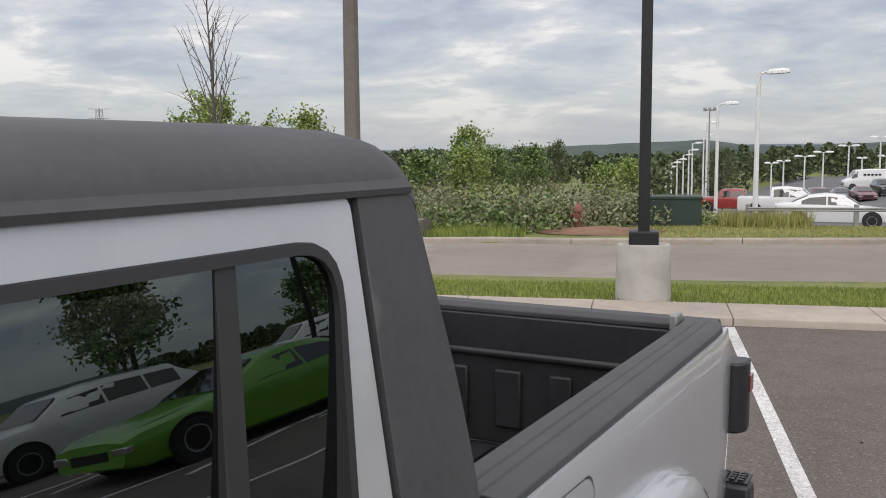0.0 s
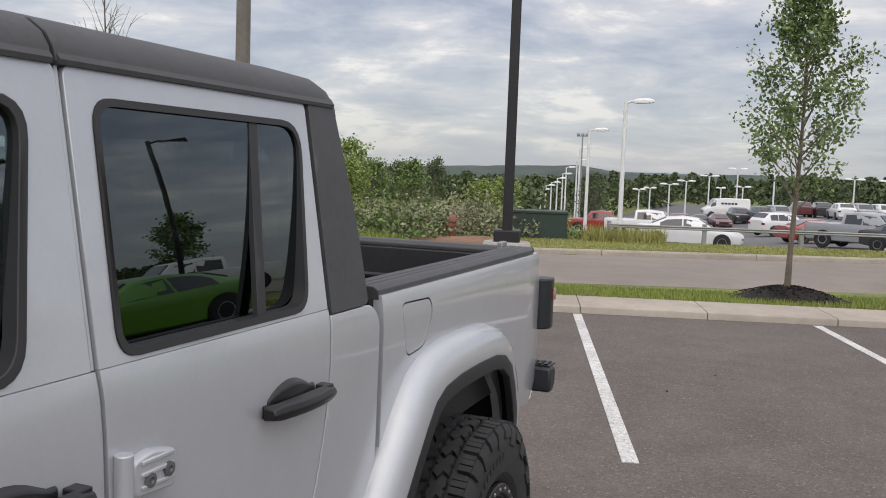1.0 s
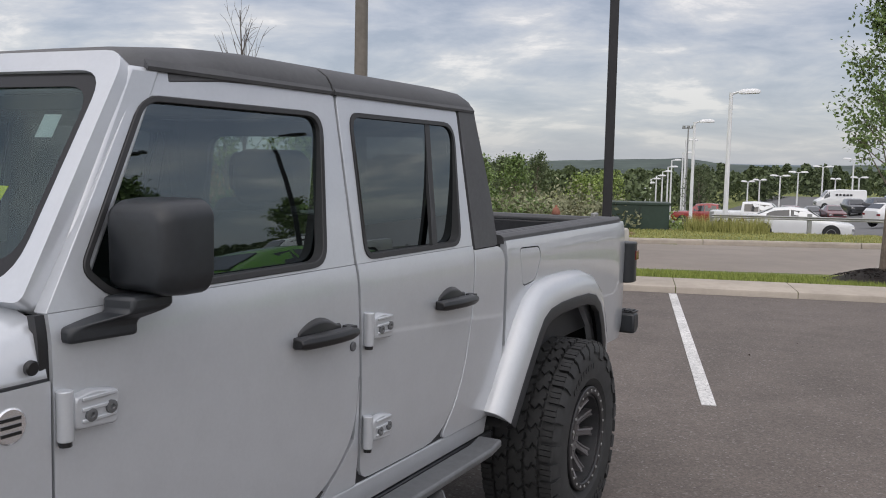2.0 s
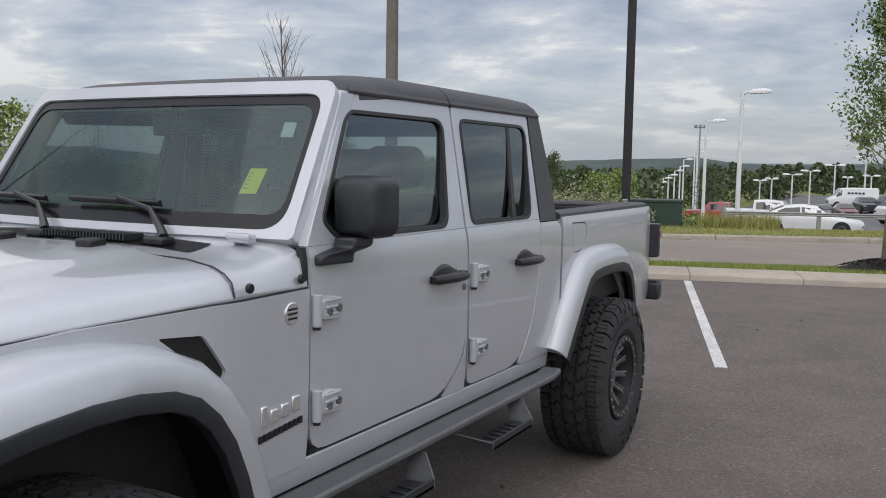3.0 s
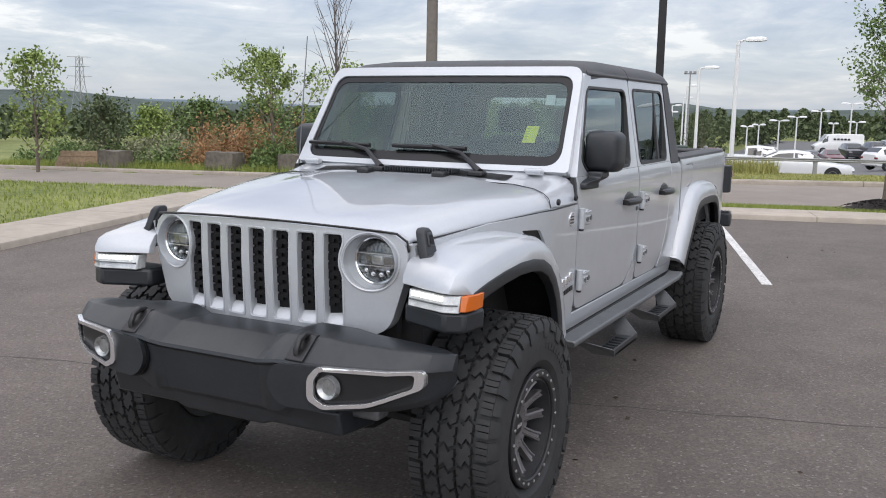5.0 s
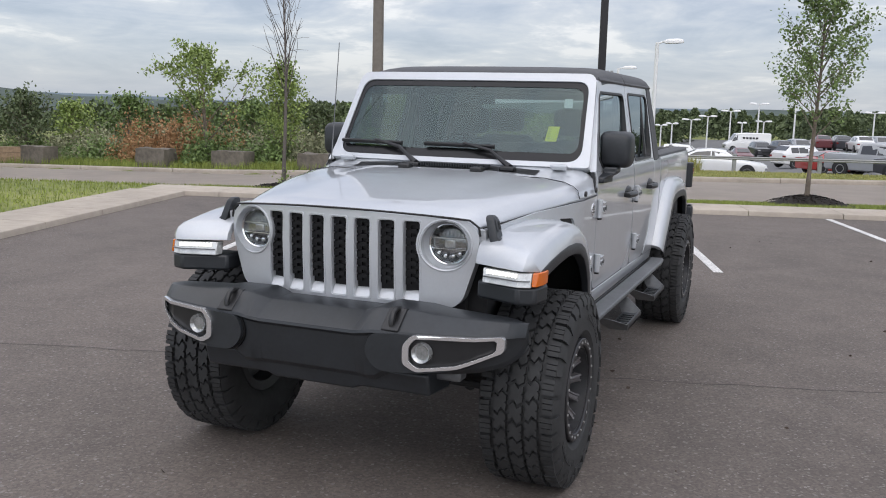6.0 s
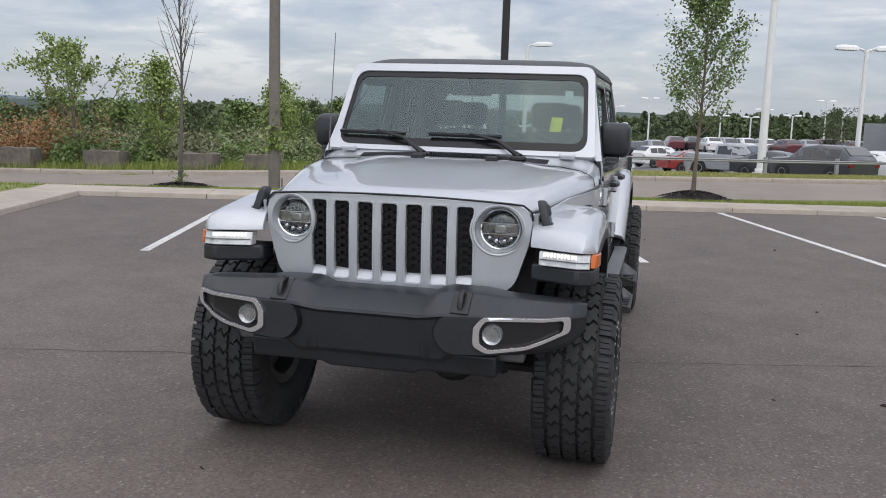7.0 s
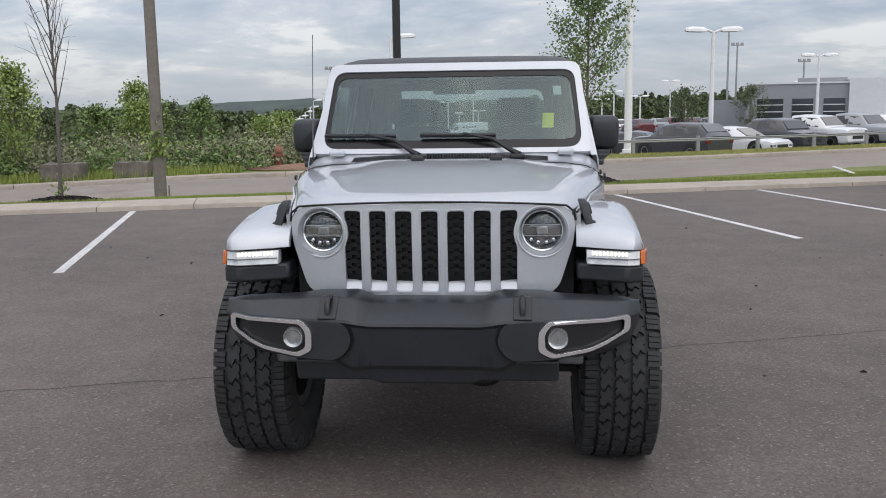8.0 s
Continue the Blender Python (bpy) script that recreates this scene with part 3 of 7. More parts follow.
side_panel("quarter_pillar", rounded([(2.634, 1.342), (2.828, 1.342), (2.826, 1.55), (2.782, 1.832), (2.655, 1.832)], [0, 0.02, 0.1, 0.03, 0]), [], truck, "black grained roof pillar", ROOF, 0.05, True, 0.004)

# bed side with its wheel opening
ARCH = [(2.86, 0.70), (2.97, 0.86), (3.10, 0.97), (3.28, 1.05), (3.47, 1.075), (3.66, 1.05), (3.83, 0.97), (3.95, 0.86), (4.02, 0.74)]
BED = [(2.913, 1.352), (2.913, 0.74)] + ARCH[1:] + [(4.50, 0.72), (4.565, 0.78), (4.555, 1.10), (4.50, 1.352)]
side_panel("bed_side", BED, [rounded([(3.03, 1.318), (3.245, 1.312), (3.258, 1.255), (3.20, 1.17), (3.07, 1.158)], 0.03)], truck, "silver bed side", cuts=(3.2, 3.6, 4.0, 4.3, 4.4, 4.5))
side_panel("fuel_door", rounded([(3.035, 1.313), (3.240, 1.307), (3.253, 1.255), (3.197, 1.175), (3.073, 1.163)], 0.03), [], truck, "silver fuel filler door", cuts=(), thick=0.02, out=-0.001, bevel=0.003)

# inner dark shell that shows in the gaps, floor and firewall
for x0, x1, y0, y1, z0, z1 in ((0.70, 0.755, 0.86, 2.88, 0.60, 1.33), (-0.755, -0.70, 0.86, 2.88, 0.60, 1.33), (-0.70, 0.70, 0.62, 2.88, 0.60, 0.68), (-0.70, 0.70, 0.66, 0.72, 0.68, 1.26), (-0.60, 0.60, -0.25, 0.62, 0.62, 1.12)):
    part("cab_shell", boxed(x0, x1, y0, y1, z0, z1), UNDER, truck, "dark inner cab shell")

# roof: hardtop in a front and a rear piece, with a seam between


def roof_ring(y, drop=0.0, pull=1.0):
    half = [(0.0, 1.924), (0.32, 1.923), (0.52, 1.920), (0.60, 1.914), (0.655, 1.901), (0.688, 1.879), (0.704, 1.855), (0.708, 1.834)]
    top = [(x * pull, y, z - drop) for x, z in half]
    low = [(x * pull, y, 1.80 - 0.0) for x in (0.66, 0.3, 0.0)]
    ring = top + low
    return ring + [(-x, yy, z) for x, yy, z in ring[::-1][1:-1]]


def roof_piece(name, ys, label):
    bm = bmesh.new()
    loft(bm, [roof_ring(*a) for a in ys])
    return part(name, bm, ROOF, truck, label, 0.003, 50)


front_roof = roof_piece("front_roof_panel", [(1.172, 0.050, 0.98), (1.192, 0.040, 0.99), (1.25, 0.026, 1), (1.42, 0.008, 1), (1.60, 0.0, 1), (1.868, 0.0, 1)], "black grained removable roof panels")
roof_piece("rear_roof", [(1.877, 0.0, 1), (2.64, 0.0, 1), (2.745, 0.003, 1), (2.776, 0.010, 1), (2.797, 0.025, 0.997), (2.806, 0.048, 0.992), (2.808, 0.070, 0.988)], "black grained rear hardtop")
for s in (1, -1):
    bm = bmesh.new()
    loft(bm, [[(s * (x + 0.0), y, z) for x, z in ((0.70, 1.828), (0.711, 1.829), (0.713, 1.837), (0.702, 1.852))] for y in (1.180, 1.866)])
    part("drip_rail", bm, ROOF, front_roof)
    bm = bmesh.new()
    loft(bm, [[(s * (x + 0.0), y, z) for x, z in ((0.70, 1.828), (0.711, 1.829), (0.713, 1.837), (0.702, 1.852))] for y in (1.880, 2.775)])
    part("drip_rail", bm, ROOF, front_roof)
# cab back wall with its window
bm = sheet([(-0.76, 0.90), (0.76, 0.90), (0.78, 1.35), (0.69, 1.82), (-0.69, 1.82), (-0.78, 1.35)], [rounded([(-0.60, 1.42), (0.60, 1.42), (0.54, 1.74), (-0.54, 1.74)], 0.06)], lambda a, b, d: (a, 2.80 - 0.06 * max(0, b - 1.45) - d, b), 0.04)
back_wall = part("cab_back_wall", bm, ROOF, truck, "black hardtop back wall")
bm = sheet(rounded([(-0.61, 1.41), (0.61, 1.41), (0.55, 1.75), (-0.55, 1.75)], 0.06), [], lambda a, b, d: (a, 2.775 - 0.06 * (b - 1.45) - d, b), 0.004)
part("rear_window", bm, REARGLASS, back_wall, "clear rear window glass")

# windscreen frame and glass, leaning back
def ws(a, b, d):
    """a across, b height; the windscreen's plane with a slight bow."""
    y = 0.782 + (b - 1.40) * 0.64 + 0.10 * a * a
    return (a, y + 0.842 * d, b - 0.539 * d)


WS_OUT = rounded([(-0.757, 1.374), (0.757, 1.374), (0.706, 1.866), (-0.706, 1.866)], [0.02, 0.02, 0.055, 0.055], 5)
WS_HOLE = rounded([(-0.712, 1.399), (0.712, 1.399), (0.675, 1.822), (-0.675, 1.822)], [0.085, 0.085, 0.065, 0.065], 6)
WS_CLEAR = rounded([(-0.684, 1.446), (0.684, 1.446), (0.653, 1.792), (-0.653, 1.792)], 0.06, 6)
acuts = [k * 0.1 for k in range(-7, 8)]
frame_ob = part("windscreen_frame", sheet(WS_OUT, [WS_HOLE], ws, 0.05, acuts), SILVER, truck, "silver windscreen frame", 0.008)
part("windscreen", sheet(grow(WS_HOLE, 1.0), [], lambda a, b, d: ws(a * 1.005, b, d + 0.012), 0.004, acuts), WINDSCREEN, frame_ob, "green-tinted windscreen glass")
part("black_border", sheet(WS_HOLE, [WS_CLEAR], lambda a, b, d: ws(a, b, d + 0.0085), 0.002, acuts), PRINT, frame_ob, "black printed glass border")
for s in (1, -1):  # pillars behind the frame
    bm = bmesh.new()
    loft(bm, [[(s * x, y, z) for x, y in ((xo, y0), (xo, y0 + 0.09), (xo - 0.05, y0 + 0.09), (xo - 0.05, y0))] for xo, y0, z in ((0.765, 0.872, 1.37), (0.708, 1.135, 1.835))])
    part("pillar", bm, SILVER, frame_ob, bevel=0.01)
bm = boxed(-0.66, 0.66, 1.125, 1.175, 1.78, 1.845)
part("header", bm, SILVER, frame_ob, bevel=0.01)

# hood
def hood_half(y):
    return interp(y, [(-0.40, 0.590), (-0.2, 0.638), (0.1, 0.692), (0.4, 0.770), (0.5, 0.782), (0.62, 0.790)])


def hood_mid(y):
    return interp(y, [(-0.43, 1.226), (-0.38, 1.248), (-0.30, 1.262), (-0.10, 1.284), (0.20, 1.312), (0.62, 1.338), (0.70, 1.338)])


def hood_edge(y):
    return interp(y, [(-0.43, 1.178), (0.0, 1.205), (0.45, 1.232), (0.7, 1.236)])


def hood_section(y, w, zm, ze, dome, bow):
    half = []
    for f, dz in ((0.0, dome), (0.20, dome), (0.40, dome * 0.96), (0.50, dome * 0.6), (0.56, dome * 0.12), (0.66, -0.004), (0.78, -0.009), (0.87, -0.018), (0.93, -0.034)):
        half.append((w * f, zm + dz))
    half += [(w * 0.972, zm - 0.058 if zm - 0.058 > ze + 0.01 else ze + 0.014), (w * 0.992, ze + 0.008), (w * 0.995, ze)]
    full = [(-x, z) for x, z in half[::-1][:-1]] + half
    ring = [(x, y + bow(x), z) for x, z in full]
    return ring + [(x * 0.985, y + bow(x), z - 0.018) for x, z in full[::-1]]


def rear_bow(x):
    return -0.025 * abs(x / 0.78) ** 3


bm = bmesh.new()
rings = []
for y in (-0.432, -0.42, -0.40, -0.37, -0.32, -0.24, -0.12, 0.0, 0.12, 0.24, 0.36, 0.48, 0.53, 0.568):
    k = 0.10 * max(0.0, min(1.0, (0.1 - y) / 0.5))
    e = max(0.0, min(1.0, (y - 0.36) / 0.2))
    rings.append(hood_section(y, hood_half(y), hood_mid(y), hood_edge(y), 0.018 * min(1, max(0, (y + 0.2) / 0.5)), lambda x: k * (x / 0.6) ** 2 + e * rear_bow(x)))
loft(bm, rings)
hood = part("hood", bm, SILVER, truck, "silver hood with a raised centre", smooth=60)
bm = bmesh.new()  # cowl between hood and windscreen, rounding down to the fender
loft(bm, [hood_section(y, w, zm, 1.238, dome, lambda x: b * rear_bow(x)) for y, w, zm, dome, b in ((0.574, 0.7865, 1.3355, 0.018, 1), (0.62, 0.791, 1.338, 0.012, 1), (0.67, 0.795, 1.341, 0.004, 0.6), (0.72, 0.799, 1.350, 0.0, 0.3), (0.78, 0.801, 1.366, 0.0, 0), (0.846, 0.801, 1.380, 0.0, 0))])
cowl = part("cowl_panel", bm, SILVER, truck, "silver cowl under the windscreen with black plugs", smooth=60)
bm = bmesh.new()  # black tube along the seam, painting the shaded gap round the hood
tube(bm, [(x, y, z) for x, y, z in [(-0.600, -0.362, 1.150), (-0.594, -0.366, 1.186), (-0.560, -0.380, 1.214)] + [(a * 0.1, -0.462 + 0.0027 * a * a, 1.2385 - 0.00075 * a * a) for a in range(-5, 6)] + [(0.560, -0.380, 1.214), (0.594, -0.366, 1.186), (0.600, -0.362, 1.150)]], 0.0048, 6)
part("hood_seal", bm, BLACK, truck, "black tube painting the shaded hood gap")
for s in (1, -1):
    bm = bmesh.new()
    tube(bm, [(s * (hood_half(y) * 0.997 if y < 0.55 else 0.797), y, hood_edge(y) - 0.002) for y in (-0.34, -0.2, -0.05, 0.1, 0.25, 0.4, 0.55, 0.70, 0.845)], 0.0034, 6)
    part("hood_seal", bm, BLACK, truck, "black tube painting the shaded hood gap")
    bm = bmesh.new()
    tube(bm, [(s * x, 0.571 + rear_bow(x), z) for x, z in ((0.42, 1.334), (0.60, 1.331), (0.70, 1.317), (0.745, 1.300), (0.772, 1.279), (0.784, 1.240))], 0.0022, 6)
    part("hood_seal", bm, SEAL, truck, "dark tube painting the shaded gap behind the hood")

# grille
def gr(a, b, d):
    return (a, -0.462 + 0.27 * a * a + 0.05 * abs(b - 1.08) * (1 if b < 1.08 else 0.4) + d, b)


GR_OUT = rounded([(-0.44, 0.826), (0.44, 0.826), (0.53, 0.862), (0.594, 1.07), (0.597, 1.165), (0.55, 1.214), (0.0, 1.236), (-0.55, 1.214), (-0.597, 1.165), (-0.594, 1.07), (-0.53, 0.862)], [0.05, 0.05, 0.06, 0.1, 0.06, 0.06, 0, 0.06, 0.06, 0.1, 0.06])


def slot(c, grow=0.0):
    """A grille slot; the outermost ones are bitten by the headlight ring."""
    pts = rounded([(c - 0.0345 - grow, 0.868 - grow), (c + 0.0345 + grow, 0.868 - grow), (c + 0.0345 + grow, 0.96), (c + 0.0345 + grow, 1.200 + grow), (c - 0.0345 - grow, 1.200 + grow), (c - 0.0345 - grow, 0.96)], [0.013, 0.013, 0, 0.013, 0.013, 0], 3)
    if abs(c) < 0.3:
        return pts
    s = 1 if c > 0 else -1
    out = []
    for k, p in enumerate(pts):
        q = pts[(k + 1) % len(pts)]
        out.append(p)
        if abs(p[0] - q[0]) < 1e-6 and abs(p[1] - q[1]) > 0.12 and s * (p[0] - c) > 0:
            for f in range(1, 16):
                z = p[1] + (q[1] - p[1]) * f / 16
                lim = 0.4625 - math.sqrt(max(0.0, (0.119 - grow) ** 2 - (z - 1.108) ** 2))
                out.append((s * min(s * p[0], lim), z))
    return out


SLOT_X = [k * 0.1078 for k in range(-3, 4)]
SLOTS = [slot(c) for c in SLOT_X]
HEAD = lambda s, r, n=36: [(s * 0.4625 + r * math.cos(2 * math.pi * k / n), 1.108 + r * math.sin(2 * math.pi * k / n)) for k in range(n)]
gcuts = [k * 0.05 for k in range(-11, 12)]
grille = part("grille", sheet(GR_OUT, SLOTS + [HEAD(1, 0.099), HEAD(-1, 0.099)], gr, 0.055, gcuts, (1.08, 0.95)), SILVER, truck, "silver grille panel with seven slots", 0.006)
bm = sheet([(-0.3615, 0.86), (0.3615, 0.86), (0.3615, 1.22), (-0.3615, 1.22)], [], lambda a, b, d: (a, gr(a, b, 0.034)[1] + d, b), 0.004, gcuts)
part("grille_backing", bm, MESH, grille, "black grille insert")
for c in (k * 0.1078 for k in range(-3, 4)):
    bm = bmesh.new()  # stacked mesh ribs inside the slot and the bright lip at its foot
    for k in range(8):
        z = 0.93 + k * 0.034
        y = gr(c, z, 0.022)[1]
        box(bm, c - 0.034, c - 0.010, y, y + 0.014, z, z + 0.026)
        box(bm, c + 0.010, c + 0.034, y, y + 0.014, z, z + 0.026)
        box(bm, c - 0.016, c + 0.016, y - 0.003, y + 0.014, z + 0.014, z + 0.033)
    part("slot_mesh", bm, MESH, grille, "black honeycomb slot insert")
    bm = bmesh.new()
    ya = gr(c, 0.868, 0)[1]
    loft(bm, [[(x, ya + 0.002, 0.867), (x, ya + 0.036, 0.872), (x, ya + 0.036, 0.906), (x, ya + 0.018, 0.896)] for x in (c - 0.0338, c + 0.0338)])
    part("slot_lip", bm, SILVER, grille)
    part("slot_trim", sheet(slot(c, 0.0085), [slot(c, 0.003)], lambda a, b, d: gr(a, b, d - 0.0035), 0.006, gcuts), SILVER, grille, bevel=0.0015)
# dark seam between grille and hood is the black tube laid round the hood

def headlamp(s):
    """Straight-facing lamp, deep on the inner side of the curved grille."""
    x, z = s * 0.4625, 1.108
    y = gr(x, z, 0)[1] + 0.044
    bm = bmesh.new()  # painted ring that stands proud of the grille
    ring = [(s * 0.4625 + 0.106 * math.cos(t), 1.108 + 0.106 * math.sin(t)) for t in (2 * math.pi * k / 48 for k in range(49))]
    tube(bm, [gr(a, b, -0.001) for a, b in ring], 0.0045, 8, False)
    lamp = part("headlight", bm, SILVER, truck, "round LED headlight with silver bezel")
    bm = bmesh.new()  # painted floor of the recess
    lathe(bm, [(0.0985, -0.036), (0.1, 0.05), (0.086, 0.05), (0.087, 0.004), (0.0985, -0.036)], "y", 48, (x, y, z))
    part("recess", bm, SILVER, lamp)
    bm = bmesh.new()
    lathe(bm, [(0.0885, 0.05), (0.0885, -0.004), (0.085, -0.008), (0.0805, -0.004), (0.079, 0.012), (0.079, 0.05)], "y", 48, (x, y, z))
    part("bezel", bm, CHROME, lamp, "bright chrome bezel ring")
    bm = bmesh.new()
    lathe(bm, [(0.0, 0.055), (0.045, 0.053), (0.066, 0.040), (0.079, 0.008), (0.0795, 0.008), (0.0795, 0.058), (0.0, 0.058)], "y", 48, (x, y, z))
    part("reflector", bm, SMOKED, lamp, "smoked chrome reflector bowl")
    bm = bmesh.new()  # dark bar across the middle between two bright ledges
    box(bm, x - 0.077, x + 0.077, y + 0.012, y + 0.04, z - 0.020, z + 0.020)
    part("lamp_unit", bm, SMOKED, lamp, "dark lamp bar", 0.004)
    part("lamp_block", boxed(x - 0.024, x + 0.024, y + 0.004, y + 0.03, z - 0.018, z + 0.018), LAMP_GLASS, lamp, "square projector lens", 0.007)
    for zz in (-0.024, 0.021):
        part("ledge", boxed(x - 0.076, x + 0.076, y + 0.004, y + 0.04, z + zz, z + zz + 0.0035), BRIGHT, lamp)
    for k in range(7):  # fluted upper reflector
        bx = x + (k - 3) * 0.017
        part("flute", boxed(bx - 0.0065, bx + 0.0065, y + 0.022, y + 0.05, z + 0.026, z + 0.056 - 0.004 * abs(k - 3)), SMOKED, lamp, bevel=0.003)
    for dx, dz, r in ((-0.046, -0.040, 0.010), (-0.017, -0.052, 0.011), (0.017, -0.052, 0.011), (0.046, -0.040, 0.010)):
        bm = bmesh.new()
        lathe(bm, [(0.0, 0.004), (r * 0.7, 0.007), (r, 0.016), (r, 0.04), (0, 0.04)], "y", 16, (x + dx, y, z + dz))
        part("lens", bm, CHROME, lamp, "small projector lens")
    bm = bmesh.new()
    lathe(bm, [(0.0, -0.020), (0.04, -0.015), (0.065, -0.008), (0.0795, 0.001), (0.0795, 0.003), (0.065, -0.005), (0.04, -0.012), (0.0, -0.017)], "y", 40, (x, y, z))
    part("cover", bm, LENS, lamp, "clear lamp cover")


headlamp(1)
headlamp(-1)


# flares: swept along the wheel arch, silver above and a black lip below
def flare(path, section, name, mat, label, s, bevel=0.004, smooth=60, sweep=0.0):
    """sweep draws the inner end of the front edge back. path: (y, z, inner x, outer x); section: (share of the way out, lift) from the body to the lip."""
    bm = bmesh.new()
    rings = []
    for k, (y, z, xi, xo) in enumerate(path):
        a, b = path[max(k - 1, 0)], path[min(k + 1, len(path) - 1)]
        t = Vector((b[0] - a[0], b[1] - a[1])).normalized()
        n = Vector((-t.y, t.x))
        back = sweep * max(0.0, min(1.0, (-0.15 - y) / 0.3))
        rings.append([(s * (xi + (xo - xi) * f), y + n.x * lift + back * max(0.0, 1 - f / 0.8), z + n.y * lift) for f, lift in section])
    loft(bm, rings, closed=True)
    return part(name, bm, mat, truck, label, bevel, smooth)


F_PATH = [(-0.458, 1.040, 0.60, 0.866), (-0.456, 1.056, 0.60, 0.870), (-0.444, 1.074, 0.60, 0.873), (-0.41, 1.088, 0.60, 0.876), (-0.30, 1.108, 0.61, 0.877), (-0.15, 1.126, 0.64, 0.878), (0.0, 1.136, 0.67, 0.878), (0.13, 1.132, 0.69, 0.878), (0.25, 1.113, 0.71, 0.878), (0.345, 1.073, 0.73, 0.878), (0.425, 1.005, 0.75, 0.877), (0.49, 0.915, 0.765, 0.875), (0.545, 0.80, 0.775, 0.870), (0.592, 0.675, 0.78, 0.862)]
R_PATH = [(2.80, 0.69, 0.78, 0.868), (2.87, 0.79, 0.78, 0.872), (2.95, 0.90, 0.785, 0.876), (3.03, 0.998, 0.79, 0.878), (3.10, 1.066, 0.79, 0.878), (3.19, 1.104, 0.79, 0.878), (3.32, 1.118, 0.79, 0.878), (3.50, 1.120, 0.79, 0.878), (3.68, 1.114, 0.79, 0.878), (3.80, 1.090, 0.79, 0.878), (3.90, 1.03, 0.79, 0.877), (3.97, 0.93, 0.785, 0.874), (4.03, 0.82, 0.78, 0.868), (4.06, 0.73, 0.775, 0.86)]
S_SILVER = [(0.0, 0.050), (0.40, 0.048), (0.70, 0.040), (0.84, 0.028), (0.93, 0.006), (1.0, -0.048), (0.985, -0.056), (0.90, -0.030), (0.5, 0.01), (0.0, 0.02)]
S_BLACK = [(0.99, -0.046), (1.01, -0.052), (1.015, -0.088), (1.0, -0.098), (0.70, -0.098), (0.70, -0.075), (0.93, -0.046)]
S_SILVER_R = [(0.0, 0.058), (0.30, 0.056), (0.58, 0.046), (0.76, 0.032), (0.90, 0.004), (1.0, -0.040), (0.985, -0.048), (0.88, -0.022), (0.4, 0.01), (0.0, 0.01)]
for s in (1, -1):
    flare(F_PATH, S_SILVER, "front_flare", SILVER, "silver front wheel flare", s, smooth=42, sweep=0.10)
    flare(F_PATH[3:], S_BLACK, "front_flare_lip", PLASTIC, "black grained flare lip", s)
    flare(R_PATH, S_SILVER_R, "rear_flare", SILVER, "silver rear wheel flare", s)
    flare(R_PATH, S_BLACK, "rear_flare_lip", PLASTIC, "black grained flare lip", s)
    # front of the flare: lamp housing with daytime lamp and amber corner
    bm = bmesh.new()
    loft(bm, [[(s * x, y, z) for x, y in ((0.605, -0.40), (0.80, -0.480), (0.868, -0.452), (0.884, -0.33), (0.80, -0.27), (0.605, -0.27))] for z in (0.905, 0.93, 0.978)])
    part("lamp_housing", bm, PLASTIC, truck, "black flare end housing", 0.012)
    lampbox = [(0.640, -0.440), (0.80, -0.488), (0.852, -0.470), (0.852, -0.42), (0.640, -0.39)]
    bm = bmesh.new()
    loft(bm, [[(s * x, y + dy, z) for x, y in lampbox] for z, dy in ((0.978, 0.0), (1.036, 0.012))])
    dl = part("daytime_light", bm, DAYLAMP, truck, "lit white daytime running light", 0.004)
    for k in range(10):  # row of small emitters over a dividing ledge
        x = 0.660 + k * 0.0145
        y = -0.444 - (x - 0.640) * 0.31
        part("emitter", boxed(s * x, s * (x + 0.009), y - 0.004, y + 0.01, 1.017, 1.034), DAYLIT, dl, bevel=0.002)
    bm = bmesh.new()
    loft(bm, [[(s * x, y, z) for y, z in ((yy - 0.004, 1.003), (yy + 0.01, 1.003), (yy + 0.01, 1.0065), (yy - 0.004, 1.0065))] for x, yy in ((0.645, -0.4415), (0.80, -0.489), (0.848, -0.472))])
    part("lamp_rib", bm, STEEL, dl)
    bm = bmesh.new()
    loft(bm, [[(s * x, y + dy, z) for x, y in ((0.854, -0.470), (0.874, -0.455), (0.887, -0.405), (0.887, -0.352), (0.854, -0.385))] for z, dy in ((0.982, 0.0), (1.036, 0.012))])
    part("turn_signal", bm, AMBER, truck, "orange side turn signal", 0.004)

# front bumper
BUMP_FRONT = [(0, -0.744), (0.215, -0.744), (0.262, -0.758), (0.32, -0.754), (0.5, -0.728), (0.70, -0.668), (0.80, -0.592), (0.85, -0.505)]


def bump_ring(x):
    """Sloping ledge over a crisp front edge, upright face, undercut foot."""
    ax = abs(x)
    top = interp(ax, [(0, 0.858), (0.225, 0.858), (0.262, 0.874), (0.30, 0.885), (0.45, 0.883), (0.53, 0.871), (0.79, 0.857), (0.85, 0.840)])
    edge = interp(ax, [(0, 0.796), (0.215, 0.796), (0.265, 0.806), (0.31, 0.812), (0.77, 0.812), (0.85, 0.800)])
    low = interp(ax, [(0, 0.60), (0.30, 0.60), (0.37, 0.640), (0.60, 0.645), (0.74, 0.660), (0.82, 0.690), (0.85, 0.74)])
    fr = interp(ax, BUMP_FRONT)
    back = -0.46
    ledge = interp(ax, [(0.215, 0.115), (0.30, 0.085), (0.6, 0.08), (0.85, 0.03)])
    return [(x, back, low + 0.01), (x, fr + 0.06, low), (x, fr + 0.036, low + 0.022), (x, fr + 0.024, (low + edge) / 2), (x, fr + 0.017, edge - 0.024), (x, fr + 0.002, edge - 0.010), (x, fr + 0.006, edge + 0.002), (x, fr + ledge, top - 0.004), (x, fr + ledge + 0.012, top), (x, back, top - 0.006)]


